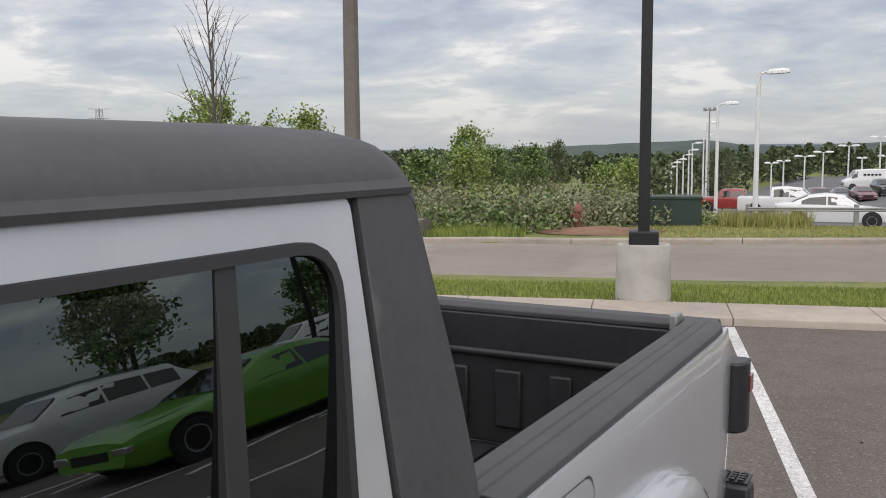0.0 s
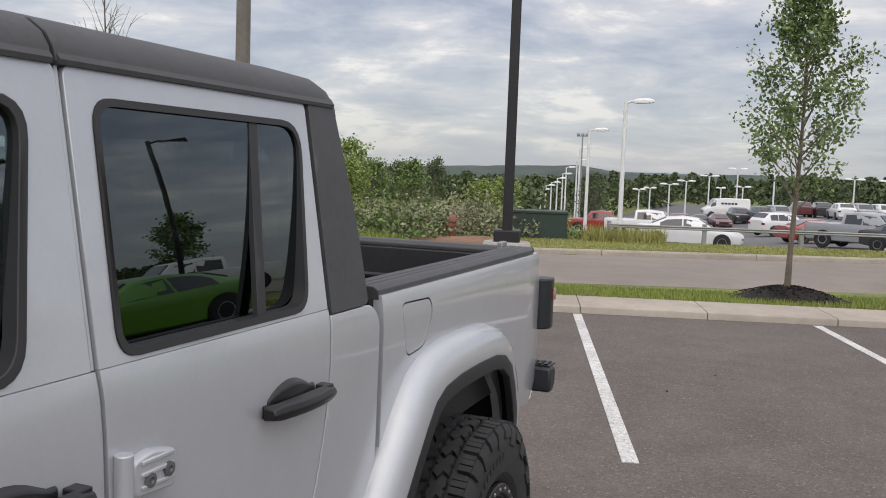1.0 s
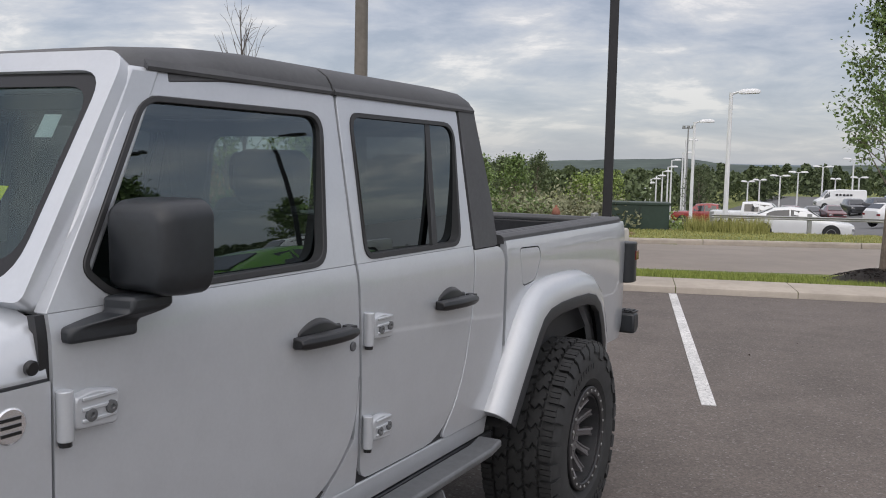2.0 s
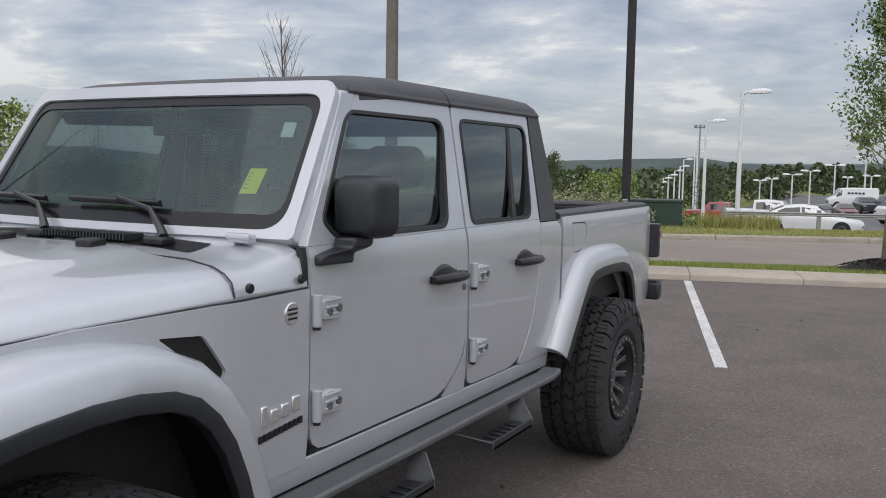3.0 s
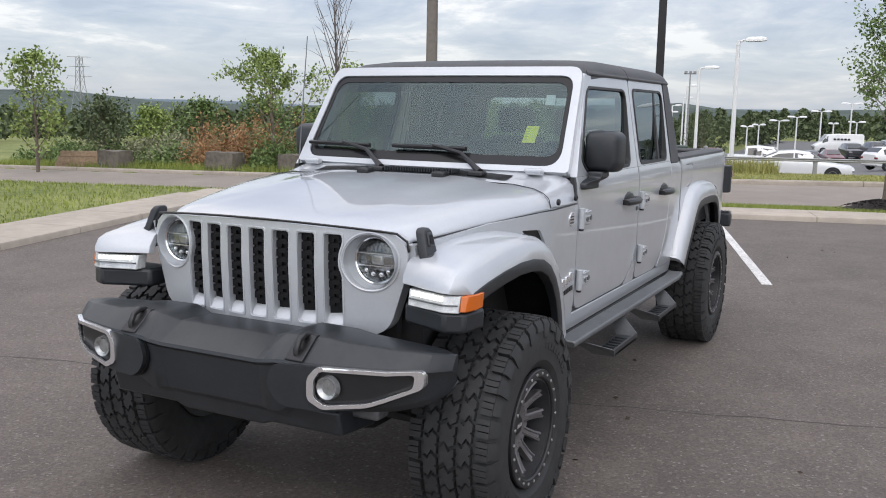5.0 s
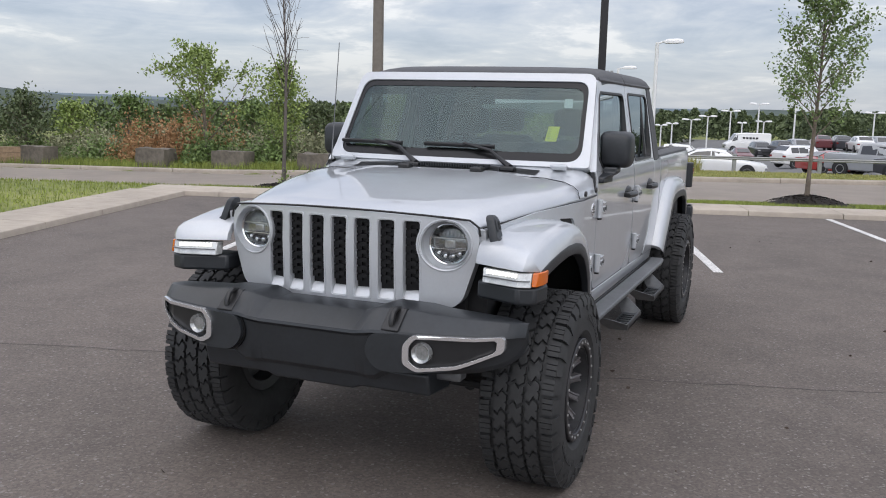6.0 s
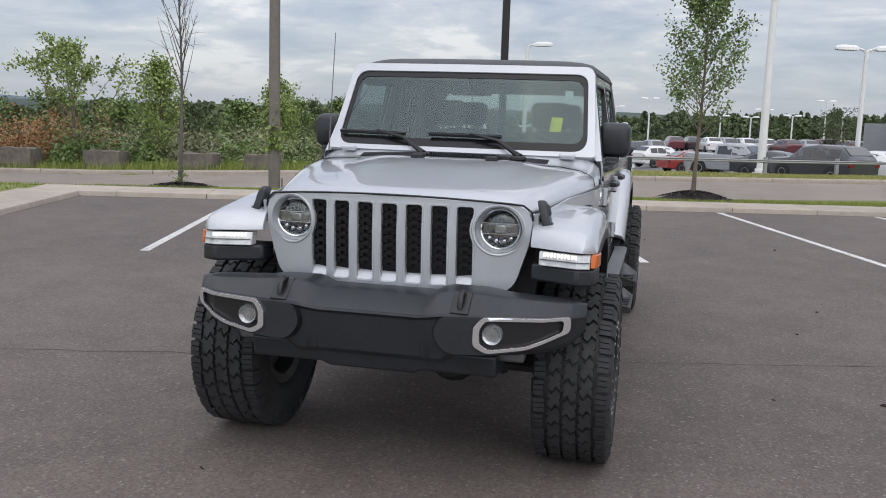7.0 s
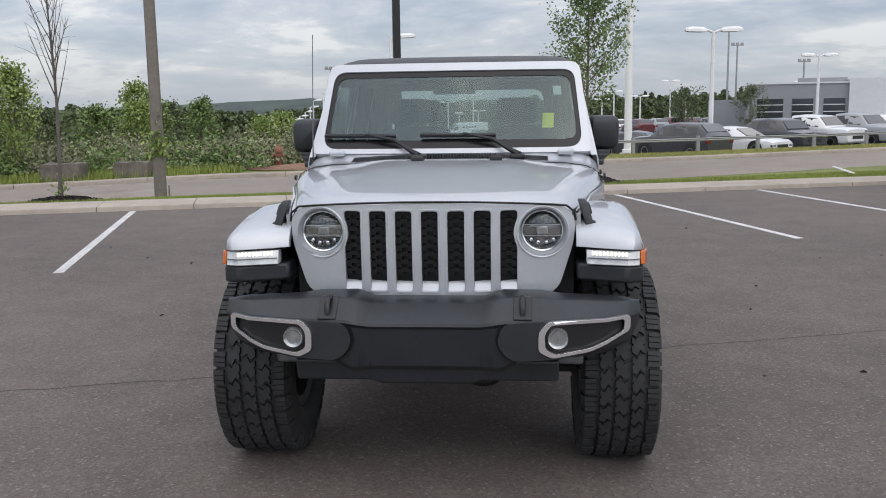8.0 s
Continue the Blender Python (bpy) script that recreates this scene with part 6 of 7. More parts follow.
blades("grass", spots(60000, -6, 24, lambda u: 12.18, lambda u: 15.5, 1), 0.03, 0.08, GRASSB, 1, "mown green grass strip between walk and road", 0.008)
blades("grass", spots(34000, -24, -6.5, lambda u: 6.0, lambda u: road_near(u) - 0.05, 2), 0.03, 0.08, GRASSB, 2, "mown green grass on the lot's corner", 0.010)
blades("grass", spots(40000, 1.5, 34, lambda u: road_far(u) + 0.2, lambda u: fence_v(u) + 0.8, 3), 0.02, 0.07, DRYGRASS, 3, "dry yellow-green grass on the far verge", 0.012)
blades("grass", spots(2600, 3.8, 6.2, lambda u: fence_v(u) - 0.8, lambda u: fence_v(u) + 1.5, 4), 0.25, 0.6, DRYGRASS, 4, "tall straw-coloured grass by the fence", 0.012)
blades("grass", spots(15000, -26, -1.3, lambda u: road_far(u) + 0.3, lambda u: road_far(u) + 2.6, 5), 0.06, 0.34, GRASSB, 5, "rough green weeds behind the far kerb", 0.014)


# seam across the lot
def seam():
    rng = np.random.default_rng(4)
    a, b = Vector((-7.0, -0.52, 0)), Vector((9.0, 3.96, 0))
    n = 210
    bm = bmesh.new()
    rows = []
    off = 0.0
    for k in range(n + 1):
        off = off * 0.85 + rng.normal() * 0.008
        p = a.lerp(b, k / n)
        w = 0.0025 + 0.0045 * rng.random()
        rows.append([bm.verts.new((p.x - 0.27 * (off + s * w), p.y + 0.96 * (off + s * w), z)) for s, z in ((-1, 0.0012), (1, 0.0012))])
    for p, q in zip(rows, rows[1:]):
        bm.faces.new((p[0], p[1], q[1], q[0]))
    tagged(link_mesh("asphalt_seam", bm, material("open_seam", (0.055, 0.049, 0.045), 0.95, 0, 0.3, 20), 0), "dark crack running across the asphalt", "crack", kind="structure")


seam()
rng = np.random.default_rng(21)
litter = [(rng.uniform(-5, 5), rng.uniform(-3, 9), 0.006) for k in range(60)]
tagged(quads("fallen_bits", litter, rng.uniform(0.008, 0.025, 60), material("dry_bits", (0.05, 0.035, 0.025), 0.9), rng, flat=0.9), "small dry leaves on the asphalt", "litter", kind="stuff")


# ---- across the road: hydrant, box, blocks, timbers ----
def hydrant():
    u, v = -0.10, 26.7
    ob = thing("fire_hydrant", "faded red fire hydrant in bare clay", "fire hydrant", uv(u, v, terrain(u, v) - 0.03))
    bm = bmesh.new()
    lathe(bm, [(0.16, 0.0), (0.16, 0.05), (0.105, 0.06), (0.10, 0.50), (0.135, 0.51), (0.135, 0.56), (0.12, 0.60), (0.085, 0.68), (0.04, 0.72), (0.03, 0.78), (0.0, 0.78)], "z", 20)
    part("barrel", bm, HYDRANT_RED, ob)
    for ax, s in (("x", 1), ("x", -1), ("y", -1)):
        bm = bmesh.new()
        lathe(bm, [(0.0, 0.0), (0.06, 0.0), (0.06, s * 0.15), (0.07, s * 0.15), (0.07, s * 0.20), (0.0, s * 0.21)], ax, 14, (0, 0, 0.42))
        part("outlet", bm, HYDRANT_RED, ob)


hydrant()
bm = bmesh.new()
rng = np.random.default_rng(8)
rings = []
for f in (1.0, 0.8, 0.5, 0.1):
    rings.append([uv(0.7 + 1.9 * f * math.cos(t) * (1 + 0.1 * rng.normal()), 25.9 + 1.3 * f * math.sin(t), -0.29 + 0.15 * (1 - f)) for t in (2 * math.pi * k / 20 for k in range(20))])
loft(bm, rings)
tagged(link_mesh("clay_patch", bm, RED_CLAY), "bare red clay patch behind the kerb", "soil", kind="structure")


def utility_box():
    u, v = 2.40, 28.6
    ob = thing("utility_box", "dark green steel utility box on a pad", "utility box", uv(u, v, terrain(u, v) - 0.05), 16.1)
    part("pad", boxed(-1.05, 1.05, -0.7, 0.7, -0.2, 0.10), BLOCK, ob)
    part("cabinet", boxed(-0.90, 0.90, -0.55, 0.55, 0.10, 0.88), BOX_GREEN, ob, bevel=0.02)
    part("lid", boxed(-0.93, 0.93, -0.58, 0.58, 0.86, 0.95), BOX_GREEN, ob, bevel=0.02)
    part("door_seam", boxed(-0.012, 0.012, -0.556, -0.55, 0.14, 0.82), BLACK, ob)


utility_box()
for u, v, w, h, turn in ((-10.1, 27.0, 1.3, 0.62, 4), (-6.65, 25.6, 1.2, 0.56, 2), (-4.5, 24.9, 1.0, 0.50, 6), (-13.2, 27.6, 1.3, 0.7, 0), (-18.6, 29.2, 1.3, 0.7, -8)):
    bm = boxed(-w / 2, w / 2, -0.35, 0.35, -0.1, h)
    bmesh.ops.subdivide_edges(bm, edges=bm.edges[:], cuts=4, use_grid_fill=True)
    for q in bm.verts:
        q.co += Vector([noise.noise(q.co * 3 + Vector((u, k * 7, v))) for k in range(3)]) * 0.05
    ob = link_mesh("concrete_block", bm, BLOCK, 50)
    ob.matrix_world = pose(*uv(u, v, terrain(u, v)), 0, 0, turn)
    tagged(ob, "weathered stained concrete block behind the road", "concrete block", "concrete blocks")
for k, (dz, dv, w) in enumerate(((0.0, 0.0, 1.9), (0.0, 0.32, 1.8), (0.22, 0.12, 1.8), (0.44, 0.2, 1.6))):
    bm = boxed(-w / 2, w / 2, -0.14, 0.14, 0, 0.21)
    ob = link_mesh("timber_beam", bm, TIMBER, 30)
    ob.matrix_world = pose(*uv(-20.4, 29.5 + dv, terrain(-20.4, 29.5) + dz), 0, 0, 24 + 4 * k)
    tagged(ob, "weathered timber beam in a low stack", "timber beam", "stacked timbers")


# ---- thicket, woods and hills ----
def thicket(name, label, spec, mat, size, seed):
    """Shrub masses: each entry u, v, radius, height, leaves."""
    rng = np.random.default_rng(seed)
    pts, sz = [], []
    for u, v, r, h, n in spec:
        z0 = terrain(u, v)
        c = uv(u, v, z0)
        a = rng.uniform(0, 2 * math.pi, n)
        q = np.sqrt(rng.random(n))
        lump = 0.75 + 0.25 * np.sin(3 * a + u) + 0.15 * np.sin(7 * a + v)
        rr = r * q * lump
        hh = h * (1 - 0.75 * q ** 2) * (0.72 + 0.28 * np.sin(5 * a + 2 * q * 6 + v)) * rng.random(n) ** 0.45
        pts.append(np.stack([c.x + rr * np.cos(a), c.y + rr * np.sin(a), c.z + hh], 1))
        sz.append(rng.uniform(0.6, 1.4, n) * size)
    return tagged(quads(name, np.concatenate(pts), np.concatenate(sz), mat, rng, aspect=0.55), label, "shrubs", kind="stuff")


rng = np.random.default_rng(31)
spec = []
for k in range(90):
    u = rng.uniform(-26, 1.4)
    v = road_far(u) + (3.0 if u < -1.2 else 4.6) + rng.random() ** 1.3 * 13
    spec.append((u, v, rng.uniform(1.1, 2.2), rng.uniform(1.1, 1.9), 700))
thicket("shrub_thicket", "dense tangled thicket with pale flower heads", spec, BRUSH, 0.07, 32)
spec = [(rng.uniform(-26, 1.6), 0, rng.uniform(0.6, 1.3), rng.uniform(0.7, 1.5), 460) for k in range(75)]
spec = [(u, road_far(u) + rng.uniform(2.2, 7.0) + (2.6 if u > -1.2 else 0), r, h, n) for u, v, r, h, n in spec]
thicket("shrub_thicket", "low green shrubs and brambles", spec, LEAF, 0.07, 33)
spec = [(-13.8 + rng.normal() * 1.0, 29.6 + rng.normal() * 0.7, rng.uniform(0.8, 1.3), rng.uniform(1.7, 2.5), 800) for k in range(13)]
thicket("dead_brush", "rust-brown dead brush", spec, RUST_BRUSH, 0.055, 34)
spec = [(-11.6 + rng.normal() * 0.5, 28.3 + rng.normal() * 0.3, 0.8, rng.uniform(1.2, 2.3), 420) for k in range(6)]
thicket("shrub_thicket", "leafy green growth round the leaning tree", spec, LEAF, 0.06, 36)
spec = [(rng.uniform(1.2, 3.8), rng.uniform(28.9, 31.5), 0.7, rng.uniform(0.5, 0.9), 330) for k in range(14)]
thicket("shrub_thicket", "vines round the green utility box", spec, LEAF_LIGHT, 0.05, 35)

tree("leaning_tree", "small open-crowned tree leaning over the thicket", uv(-11.4, 28.2, -0.75), 4.3, 0.16, 2.6, LEAF_LIGHT, 3600, 0.065, 41, trunk_r=0.09, lean=(-0.10, 0.0), limbs=15, up=0.95, spread=0.11, twigs=4, taper=0.15, group="trees behind the road")
tree("small_tree", "bushy small green tree behind the road", uv(-8.6, 28.2, -0.7), 3.8, 0.10, 1.2, LEAF_LIGHT, 4200, 0.06, 42, trunk_r=0.05, limbs=34, up=1.2, spread=0.15, group="trees behind the road")
for k, (az, dist, h, r, mat) in enumerate(((-21.5, 46, 3.6, 1.1, LEAF), (-25.5, 44, 3.3, 1.2, LEAF_LIGHT), (-39, 40, 3.6, 1.5, LEAF), (-25.2, 46, 4.4, 1.5, LEAF_LIGHT), (-24.0, 50, 3.4, 1.3, LEAF), (-22.7, 62, 3.9, 1.3, LEAF_DARK), (-20.7, 68, 4.7, 1.4, LEAF_DARK), (-16.1, 56, 3.5, 1.4, LEAF_LIGHT), (-17.4, 50, 2.8, 1.2, LEAF_LIGHT), (-11.1, 84, 6.2, 1.9, LEAF_DARK), (14.1, 80, 5.0, 1.7, LEAF_DARK), (10.2, 76, 4.8, 1.8, LEAF_DARK), (22.8, 70, 4.6, 1.5, LEAF), (-43, 42, 3.6, 1.5, LEAF), (-49, 40, 3.4, 1.6, LEAF_DARK), (-53, 36, 4.0, 1.6, LEAF_LIGHT), (-46, 48, 3.4, 1.5, LEAF_LIGHT), (-35, 44, 3.4, 1.3, LEAF), (-31, 48, 3.5, 1.3, LEAF_DARK), (-28, 42, 3.0, 1.2, LEAF))):
    x, y = 1.0 + dist * math.sin(radians(az)), -1.0 + dist * math.cos(radians(az))
    u, v = x * CU + y * SU, -x * SU + y * CU
    tree("background_tree", "leafy tree standing in the rough ground", (x, y, terrain(u, v) - 0.1), h * (1.2 if az < -52 else 0.78 if az < -30 else 0.88), 0.12, r * 1.05, mat, 2000, 0.085, 60 + k, trunk_r=0.07, limbs=30, up=0.9, spread=0.15, twigs=2, group="trees across the road")


def woods():
    """The far tree line: conifers and broadleaf crowns of leaf clumps."""
    rng = np.random.default_rng(77)
    pts, sz = [], []
    for k in range(860):
        az = radians(rng.uniform(-78, 48))
        d = 95 + 190 * rng.random() ** 0.8
        if az > radians(-14):
            d += 85
        x, y = d * math.sin(az), d * math.cos(az)
        u, v = x * CU + y * SU, -x * SU + y * CU
        el = interp(math.degrees(az), [(-60, -0.55), (-44, -0.62), (-38, -0.40), (-30, 0.0), (-26, 0.05), (-22, -0.10), (-17, -0.36), (-12, -0.10), (-6, 0.12), (0, 0.25), (8, 0.50), (20, 0.60)])
        top = 1.6 + d * math.tan(radians(el + rng.normal(-0.12, 0.16)))
        z0 = terrain(u, min(v, 260))
        h = max(1.6, top - z0)
        r = rng.uniform(1.6, 3.2)
        n = 330
        pine = rng.random() < 0.45
        f = rng.random(n) ** 0.8
        a = rng.uniform(0, 2 * math.pi, n)
        prof = (1 - f) ** 0.8 + 0.08 if pine else np.sin(math.pi * np.clip(0.12 + 0.85 * f, 0, 1)) ** 0.6
        rr = r * prof * rng.uniform(0.45, 1.0, n) * (0.7 if pine else 1)
        pts.append(np.stack([x + rr * np.cos(a), y + rr * np.sin(a), z0 + 0.4 + f * h], 1))
        sz.append(rng.uniform(0.18, 0.42, n) * (1 + d / 400))
    return tagged(quads("distant_woods", np.concatenate(pts), np.concatenate(sz), LEAF_DARK, rng, aspect=0.7), "dark mixed woods along the horizon", "woods", kind="stuff")


woods()


def ridge(name, dist, top, base, mat, seed, label, az0=-100, az1=70):
    bm = bmesh.new()
    rows = []
    for k in range(241):
        az = az0 + (az1 - az0) * k / 240
        a = radians(az)
        h = top(az) + 0.9 * noise.noise(Vector((az * 0.16, seed, 0))) + 0.6 * noise.noise(Vector((az * 0.9, seed, 3))) + 0.35 * noise.noise(Vector((az * 3.1, seed, 5)))
        row = []
        for f, z in ((0.70, base), (0.85, base + (h - base) * 0.6), (1.0, h), (1.15, base)):
            row.append(bm.verts.new((dist * f * math.sin(a), dist * f * math.cos(a), z)))
        rows.append(row)
    for a, b in zip(rows, rows[1:]):
        for i in range(3):
            bm.faces.new((a[i], a[i + 1], b[i + 1], b[i]))
    tagged(link_mesh(name, bm, mat, 60), label, "hills", kind="structure")


ridge("wooded_ridge", 620, lambda az: interp(az, [(-70, 8), (-58, 8), (-52, 9), (-50, 9.4), (-47.5, 7.2), (-44.5, 3.2), (-42, 3.6), (-40, 2.0), (-30, 1.2), (-24, 3), (-21, 4.6), (-18, 6.3), (-16, 7.5), (-12.5, 8.4), (-11, 5.5), (-8, 3.2), (-3, 6), (4, 4.5), (10, 5), (30, 6)]), -9, HILL, 3.3, "dark green wooded ridge")
ridge("far_hills", 1300, lambda az: interp(az, [(-70, 14), (-45, 9), (-41, 8.5), (-36, 4.5), (-28, 4), (-20, 7), (-10, 9), (0, 9), (30, 9)]), -12, FAR_HILL, 9.1, "far hills with blue-grey haze painted in")


def pylon():
    ob = thing("power_pylon", "lattice steel power transmission tower on the ridge", "power tower", (-315, 272, -6))
    bm = bmesh.new()
    def half(z):
        return interp(z, [(0, 3.4), (16, 1.3), (27, 0.9), (30, 0.2)])
    lev = [0, 4, 8, 12, 16, 19, 22, 25, 27]
    for s, t in ((1, 1), (1, -1), (-1, 1), (-1, -1)):
        tube(bm, [(s * half(z), t * half(z), z) for z in lev], 0.13, 4)
    for a, b in zip(lev, lev[1:]):
        for s in (1, -1):
            tube(bm, [(-half(a), s * half(a), a), (half(b), s * half(b), b)], 0.08, 4)
            tube(bm, [(half(a), s * half(a), a), (-half(b), s * half(b), b)], 0.08, 4)
    part("lattice", bm, GALV, ob)
    for z, w in ((19, 5.0), (23, 4.2), (27, 4.8)):
        bm = bmesh.new()
        tube(bm, [(-w * 0.75, w * 0.66, z), (0, 0, z + 0.6), (w * 0.75, -w * 0.66, z)], [0.06, 0.2, 0.06], 5)
        tube(bm, [(-w * 0.75, -w * 0.66, z), (w * 0.75, w * 0.66, z)], 0.12, 5)
        part("cross_arm", bm, GALV, ob)


pylon()


# ---- far lot: fence, lamps, building ----
def fence():
    ob = thing("guard_fence", "low galvanised guard fence along the far lot", "fence", kind="")
    line = [(u, fence_v(u) + 0.3) for u in np.arange(4.6, 46, 2.9)]
    back = [(4.6, v) for v in np.arange(30.6, 72, 2.4)]
    post_me = None
    for u, v in line + back:
        z = terrain(u, v)
        if post_me is None:
            bm = boxed(-0.06, 0.06, -0.06, 0.06, -0.2, 0.66)
            post = part("post", bm, GALV, ob)
            post_me = post.data
        else:
            post = new("post", post_me)
            post.parent = ob
        post.matrix_world = pose(*uv(u, v, z), 0, 0, 16)
    for pts in (line, back):
        for a, b in zip(pts, pts[1:]):
            bm = bmesh.new()
            p, q = uv(a[0], a[1] - 0.08, terrain(*a) + 0.52), uv(b[0], b[1] - 0.08, terrain(*b) + 0.52)
            loft(bm, [[c + Vector((0, dy, dz)) for dy, dz in ((0, -0.06), (-0.03, -0.035), (0, 0.0), (-0.03, 0.035), (0, 0.06), (0.02, 0.0))] for c in (p, q)])
            part("rail", bm, GALV, ob)


fence()


def build_lamp(height, heads, thick=0.12):
    ob = thing("lot_lamp", "white steel lamp post with a flat lamp head", "lamp post", (0, 0, -50), group="lamps of the far lot")
    bm = bmesh.new()
    tube(bm, [(0, 0, -3.5), (0, 0, height)], [thick * 1.25, thick * 0.85], 8)
    part("post", bm, LAMP_WHITE, ob)
    for s in heads:
        bm = bmesh.new()
        tube(bm, [(0, 0, height - 0.10), (s * 0.30, 0, height + 0.02), (s * 0.5, 0, height + 0.04)], 0.06, 6)
        head = part("lamp_head", bm, LAMP_WHITE, ob)
        bm = bmesh.new()
        loft(bm, [[(s * x, y * k, height + lift + z * k) for y, z in ((-0.26, -0.10), (0.26, -0.10), (0.24, 0.06), (0.12, 0.17), (-0.12, 0.17), (-0.24, 0.06))] for x, k, lift in ((0.38, 0.55, 0.0), (0.55, 0.95, 0.02), (1.15, 1.0, 0.04), (1.40, 0.75, 0.04), (1.48, 0.4, 0.03))])
        part("shade", bm, LAMP_WHITE, head, bevel=0.02)
    return ob


single, double = build_lamp(6.9, (1,)), build_lamp(6.0, (1, -1))
for x, y, top in ((-7.0, 50.0, 5.70), (-13.6, 71.5, 5.25), (-25.0, 118.6, 5.25), (-31.1, 143.5, 4.1), (-32.7, 143.1, 2.9), (-33.2, 143.0, 1.85), (-34.0, 142.8, 1.1), (-34.9, 142.6, 0.4), (-35.7, 142.4, -0.1), (-36.5, 142.2, -0.75)):
    copy_thing(single, pose(x, y, top - 6.9, 0, 0, 8))
for x, y, top, turn in ((-21.4, 145.4, -0.2, 60), (-19.7, 145.6, 0.1, 60), (-16.8, 146.0, 0.8, 15), (-14.3, 146.4, 1.4, 25), (-10.9, 146.7, 2.3, 10), (-9.1, 146.8, 0.5, 70), (-6.7, 146.0, 3.5, 10), (-5.9, 147.1, 0.8, 40), (-1.4, 145.9, 4.9, 10), (9.6, 145.7, 2.5, 15), (16.0, 145.2, 3.6, 15), (10.3, 43.5, 5.2, 8), (24.3, 71.1, 5.2, 8), (43.9, 139.4, 4.5, 8), (24.7, 143.9, 5.1, 10), (20.1, 144.6, 2.8, 20), (14.1, 145.2, 2.4, 30), (27.1, 143.5, 3.3, 50)):
    copy_thing(double, pose(x, y, top - 6.0, 0, 0, turn))
for src in (single, double):
    for o in (*src.children_recursive, src):
        bpy.data.objects.remove(o, do_unlink=True)


def tall_post(x, y):
    """The thick white post just behind the guard fence."""
    u, v = x * CU + y * SU, -x * SU + y * CU
    ob = thing("lot_lamp", "tall thick white lamp post on a concrete footing", "lamp post", (x, y, terrain(u, v)), group="lamps of the far lot")
    bm = bmesh.new()
    tube(bm, [(0, 0, 0.3), (0, 0, 9.0)], [0.17, 0.12], 12)
    part("post", bm, LAMP_WHITE, ob)
    part("footing", boxed(-0.30, 0.30, -0.30, 0.30, -0.3, 0.55), BASE_CONCRETE, ob, bevel=0.03)
    part("base_collar", boxed(-0.21, 0.21, -0.21, 0.21, 0.55, 0.70), LAMP_WHITE, ob, bevel=0.02)


tall_post(4.98, 33.9)


def flood_pole(x, y, top):
    """A thin dark mast with a short row of floodlights at its head."""
    ob = thing("flood_mast", "thin dark floodlight mast far behind the lot", "floodlight mast", (x, y, top - 14), group="floodlight masts")
    bm = bmesh.new()
    tube(bm, [(0, 0, 0), (0, 0, 14)], [0.16, 0.09], 6)
    part("mast", bm, GALV, ob)
    for dx in (-0.55, 0.0, 0.55):
        part("floodlight", boxed(dx - 0.16, dx + 0.16, -0.15, 0.15, 13.75, 14.0), GALV, ob)
    part("cross_bar", boxed(-0.75, 0.75, -0.05, 0.05, 13.6, 13.75), GALV, ob)


for x, y, top in ((26.6, 113.0, 10.8), (27.9, 114.0, 9.0), (34.9, 110.0, 6.7), (-23.5, 113.0, 6.9)):
    flood_pole(x, y, top)

WALL_GREY = material("grey_metal_wall", (0.26, 0.265, 0.275), 0.6, 0, 0.08, 2, 0.2, 12)
WALL_WHITE = material("white_metal_wall", (0.62, 0.62, 0.62), 0.6, 0, 0.06, 2)
WIN_DARK = material("dark_window", (0.02, 0.023, 0.028), 0.1, coat=0.5)


def building():
    z = -1.1
    ob = thing("dealership_building", "grey metal workshop building with roller doors", "building", (22.9, 88.0, z), -17)
    part("wall", boxed(0, 9.2, 0, 20, -1, 4.4), WALL_GREY, ob)
    part("wall", boxed(9.2, 34, -0.6, 20, -1, 4.8), WALL_WHITE, ob, "white metal wall")
    part("roof", boxed(-0.1, 9.2, -0.12, 20, 4.4, 4.55), WALL_WHITE, ob)
    for x in (1.0, 4.2, 7.0):
        d = part("roller_door", boxed(x, x + 1.9 + 0.5 * (x == 1.0), -0.06, 0.1, 0.4, 3.0), WIN_DARK, ob, "glazed dark roller door")
        for k in range(4):
            part("door_bar", boxed(x, x + 1.9 + 0.5 * (x == 1.0), -0.10, -0.06, 0.4 + 0.66 * k, 0.48 + 0.66 * k), WALL_WHITE, d)
    part("roof_unit", boxed(4.6, 9.1, 3, 9, 4.55, 5.0), WALL_GREY, ob, "grey raised roof section")
    part("wall", boxed(-4.2, 0, 6, 20, -1, 3.0), WALL_GREY, ob, "lower grey wing")


building()


# ---- vehicles ----
CAR_GLASS = material("car_window", (0.012, 0.014, 0.016), 0.06, coat=1.0)
CAR_TYRE = RUBBER
CAR_RIM = material("silver_rim", (0.45, 0.45, 0.46), 0.3, 0.8)


def paint(name, c):
    return material(name, c, 0.3, 0.0, 0.03, 20, coat=1.0)


WHITE_CAR = paint("white_car_paint", (0.72, 0.72, 0.71))
RED_CAR = paint("red_car_paint", (0.30, 0.025, 0.02))
GREEN_CAR = paint("lime_green_paint", (0.12, 0.33, 0.02))
DARK_CAR = paint("charcoal_car_paint", (0.035, 0.036, 0.042))
GREY_CAR = paint("grey_car_paint", (0.30, 0.31, 0.32))
MAROON_CAR = paint("maroon_car_paint", (0.12, 0.025, 0.03))


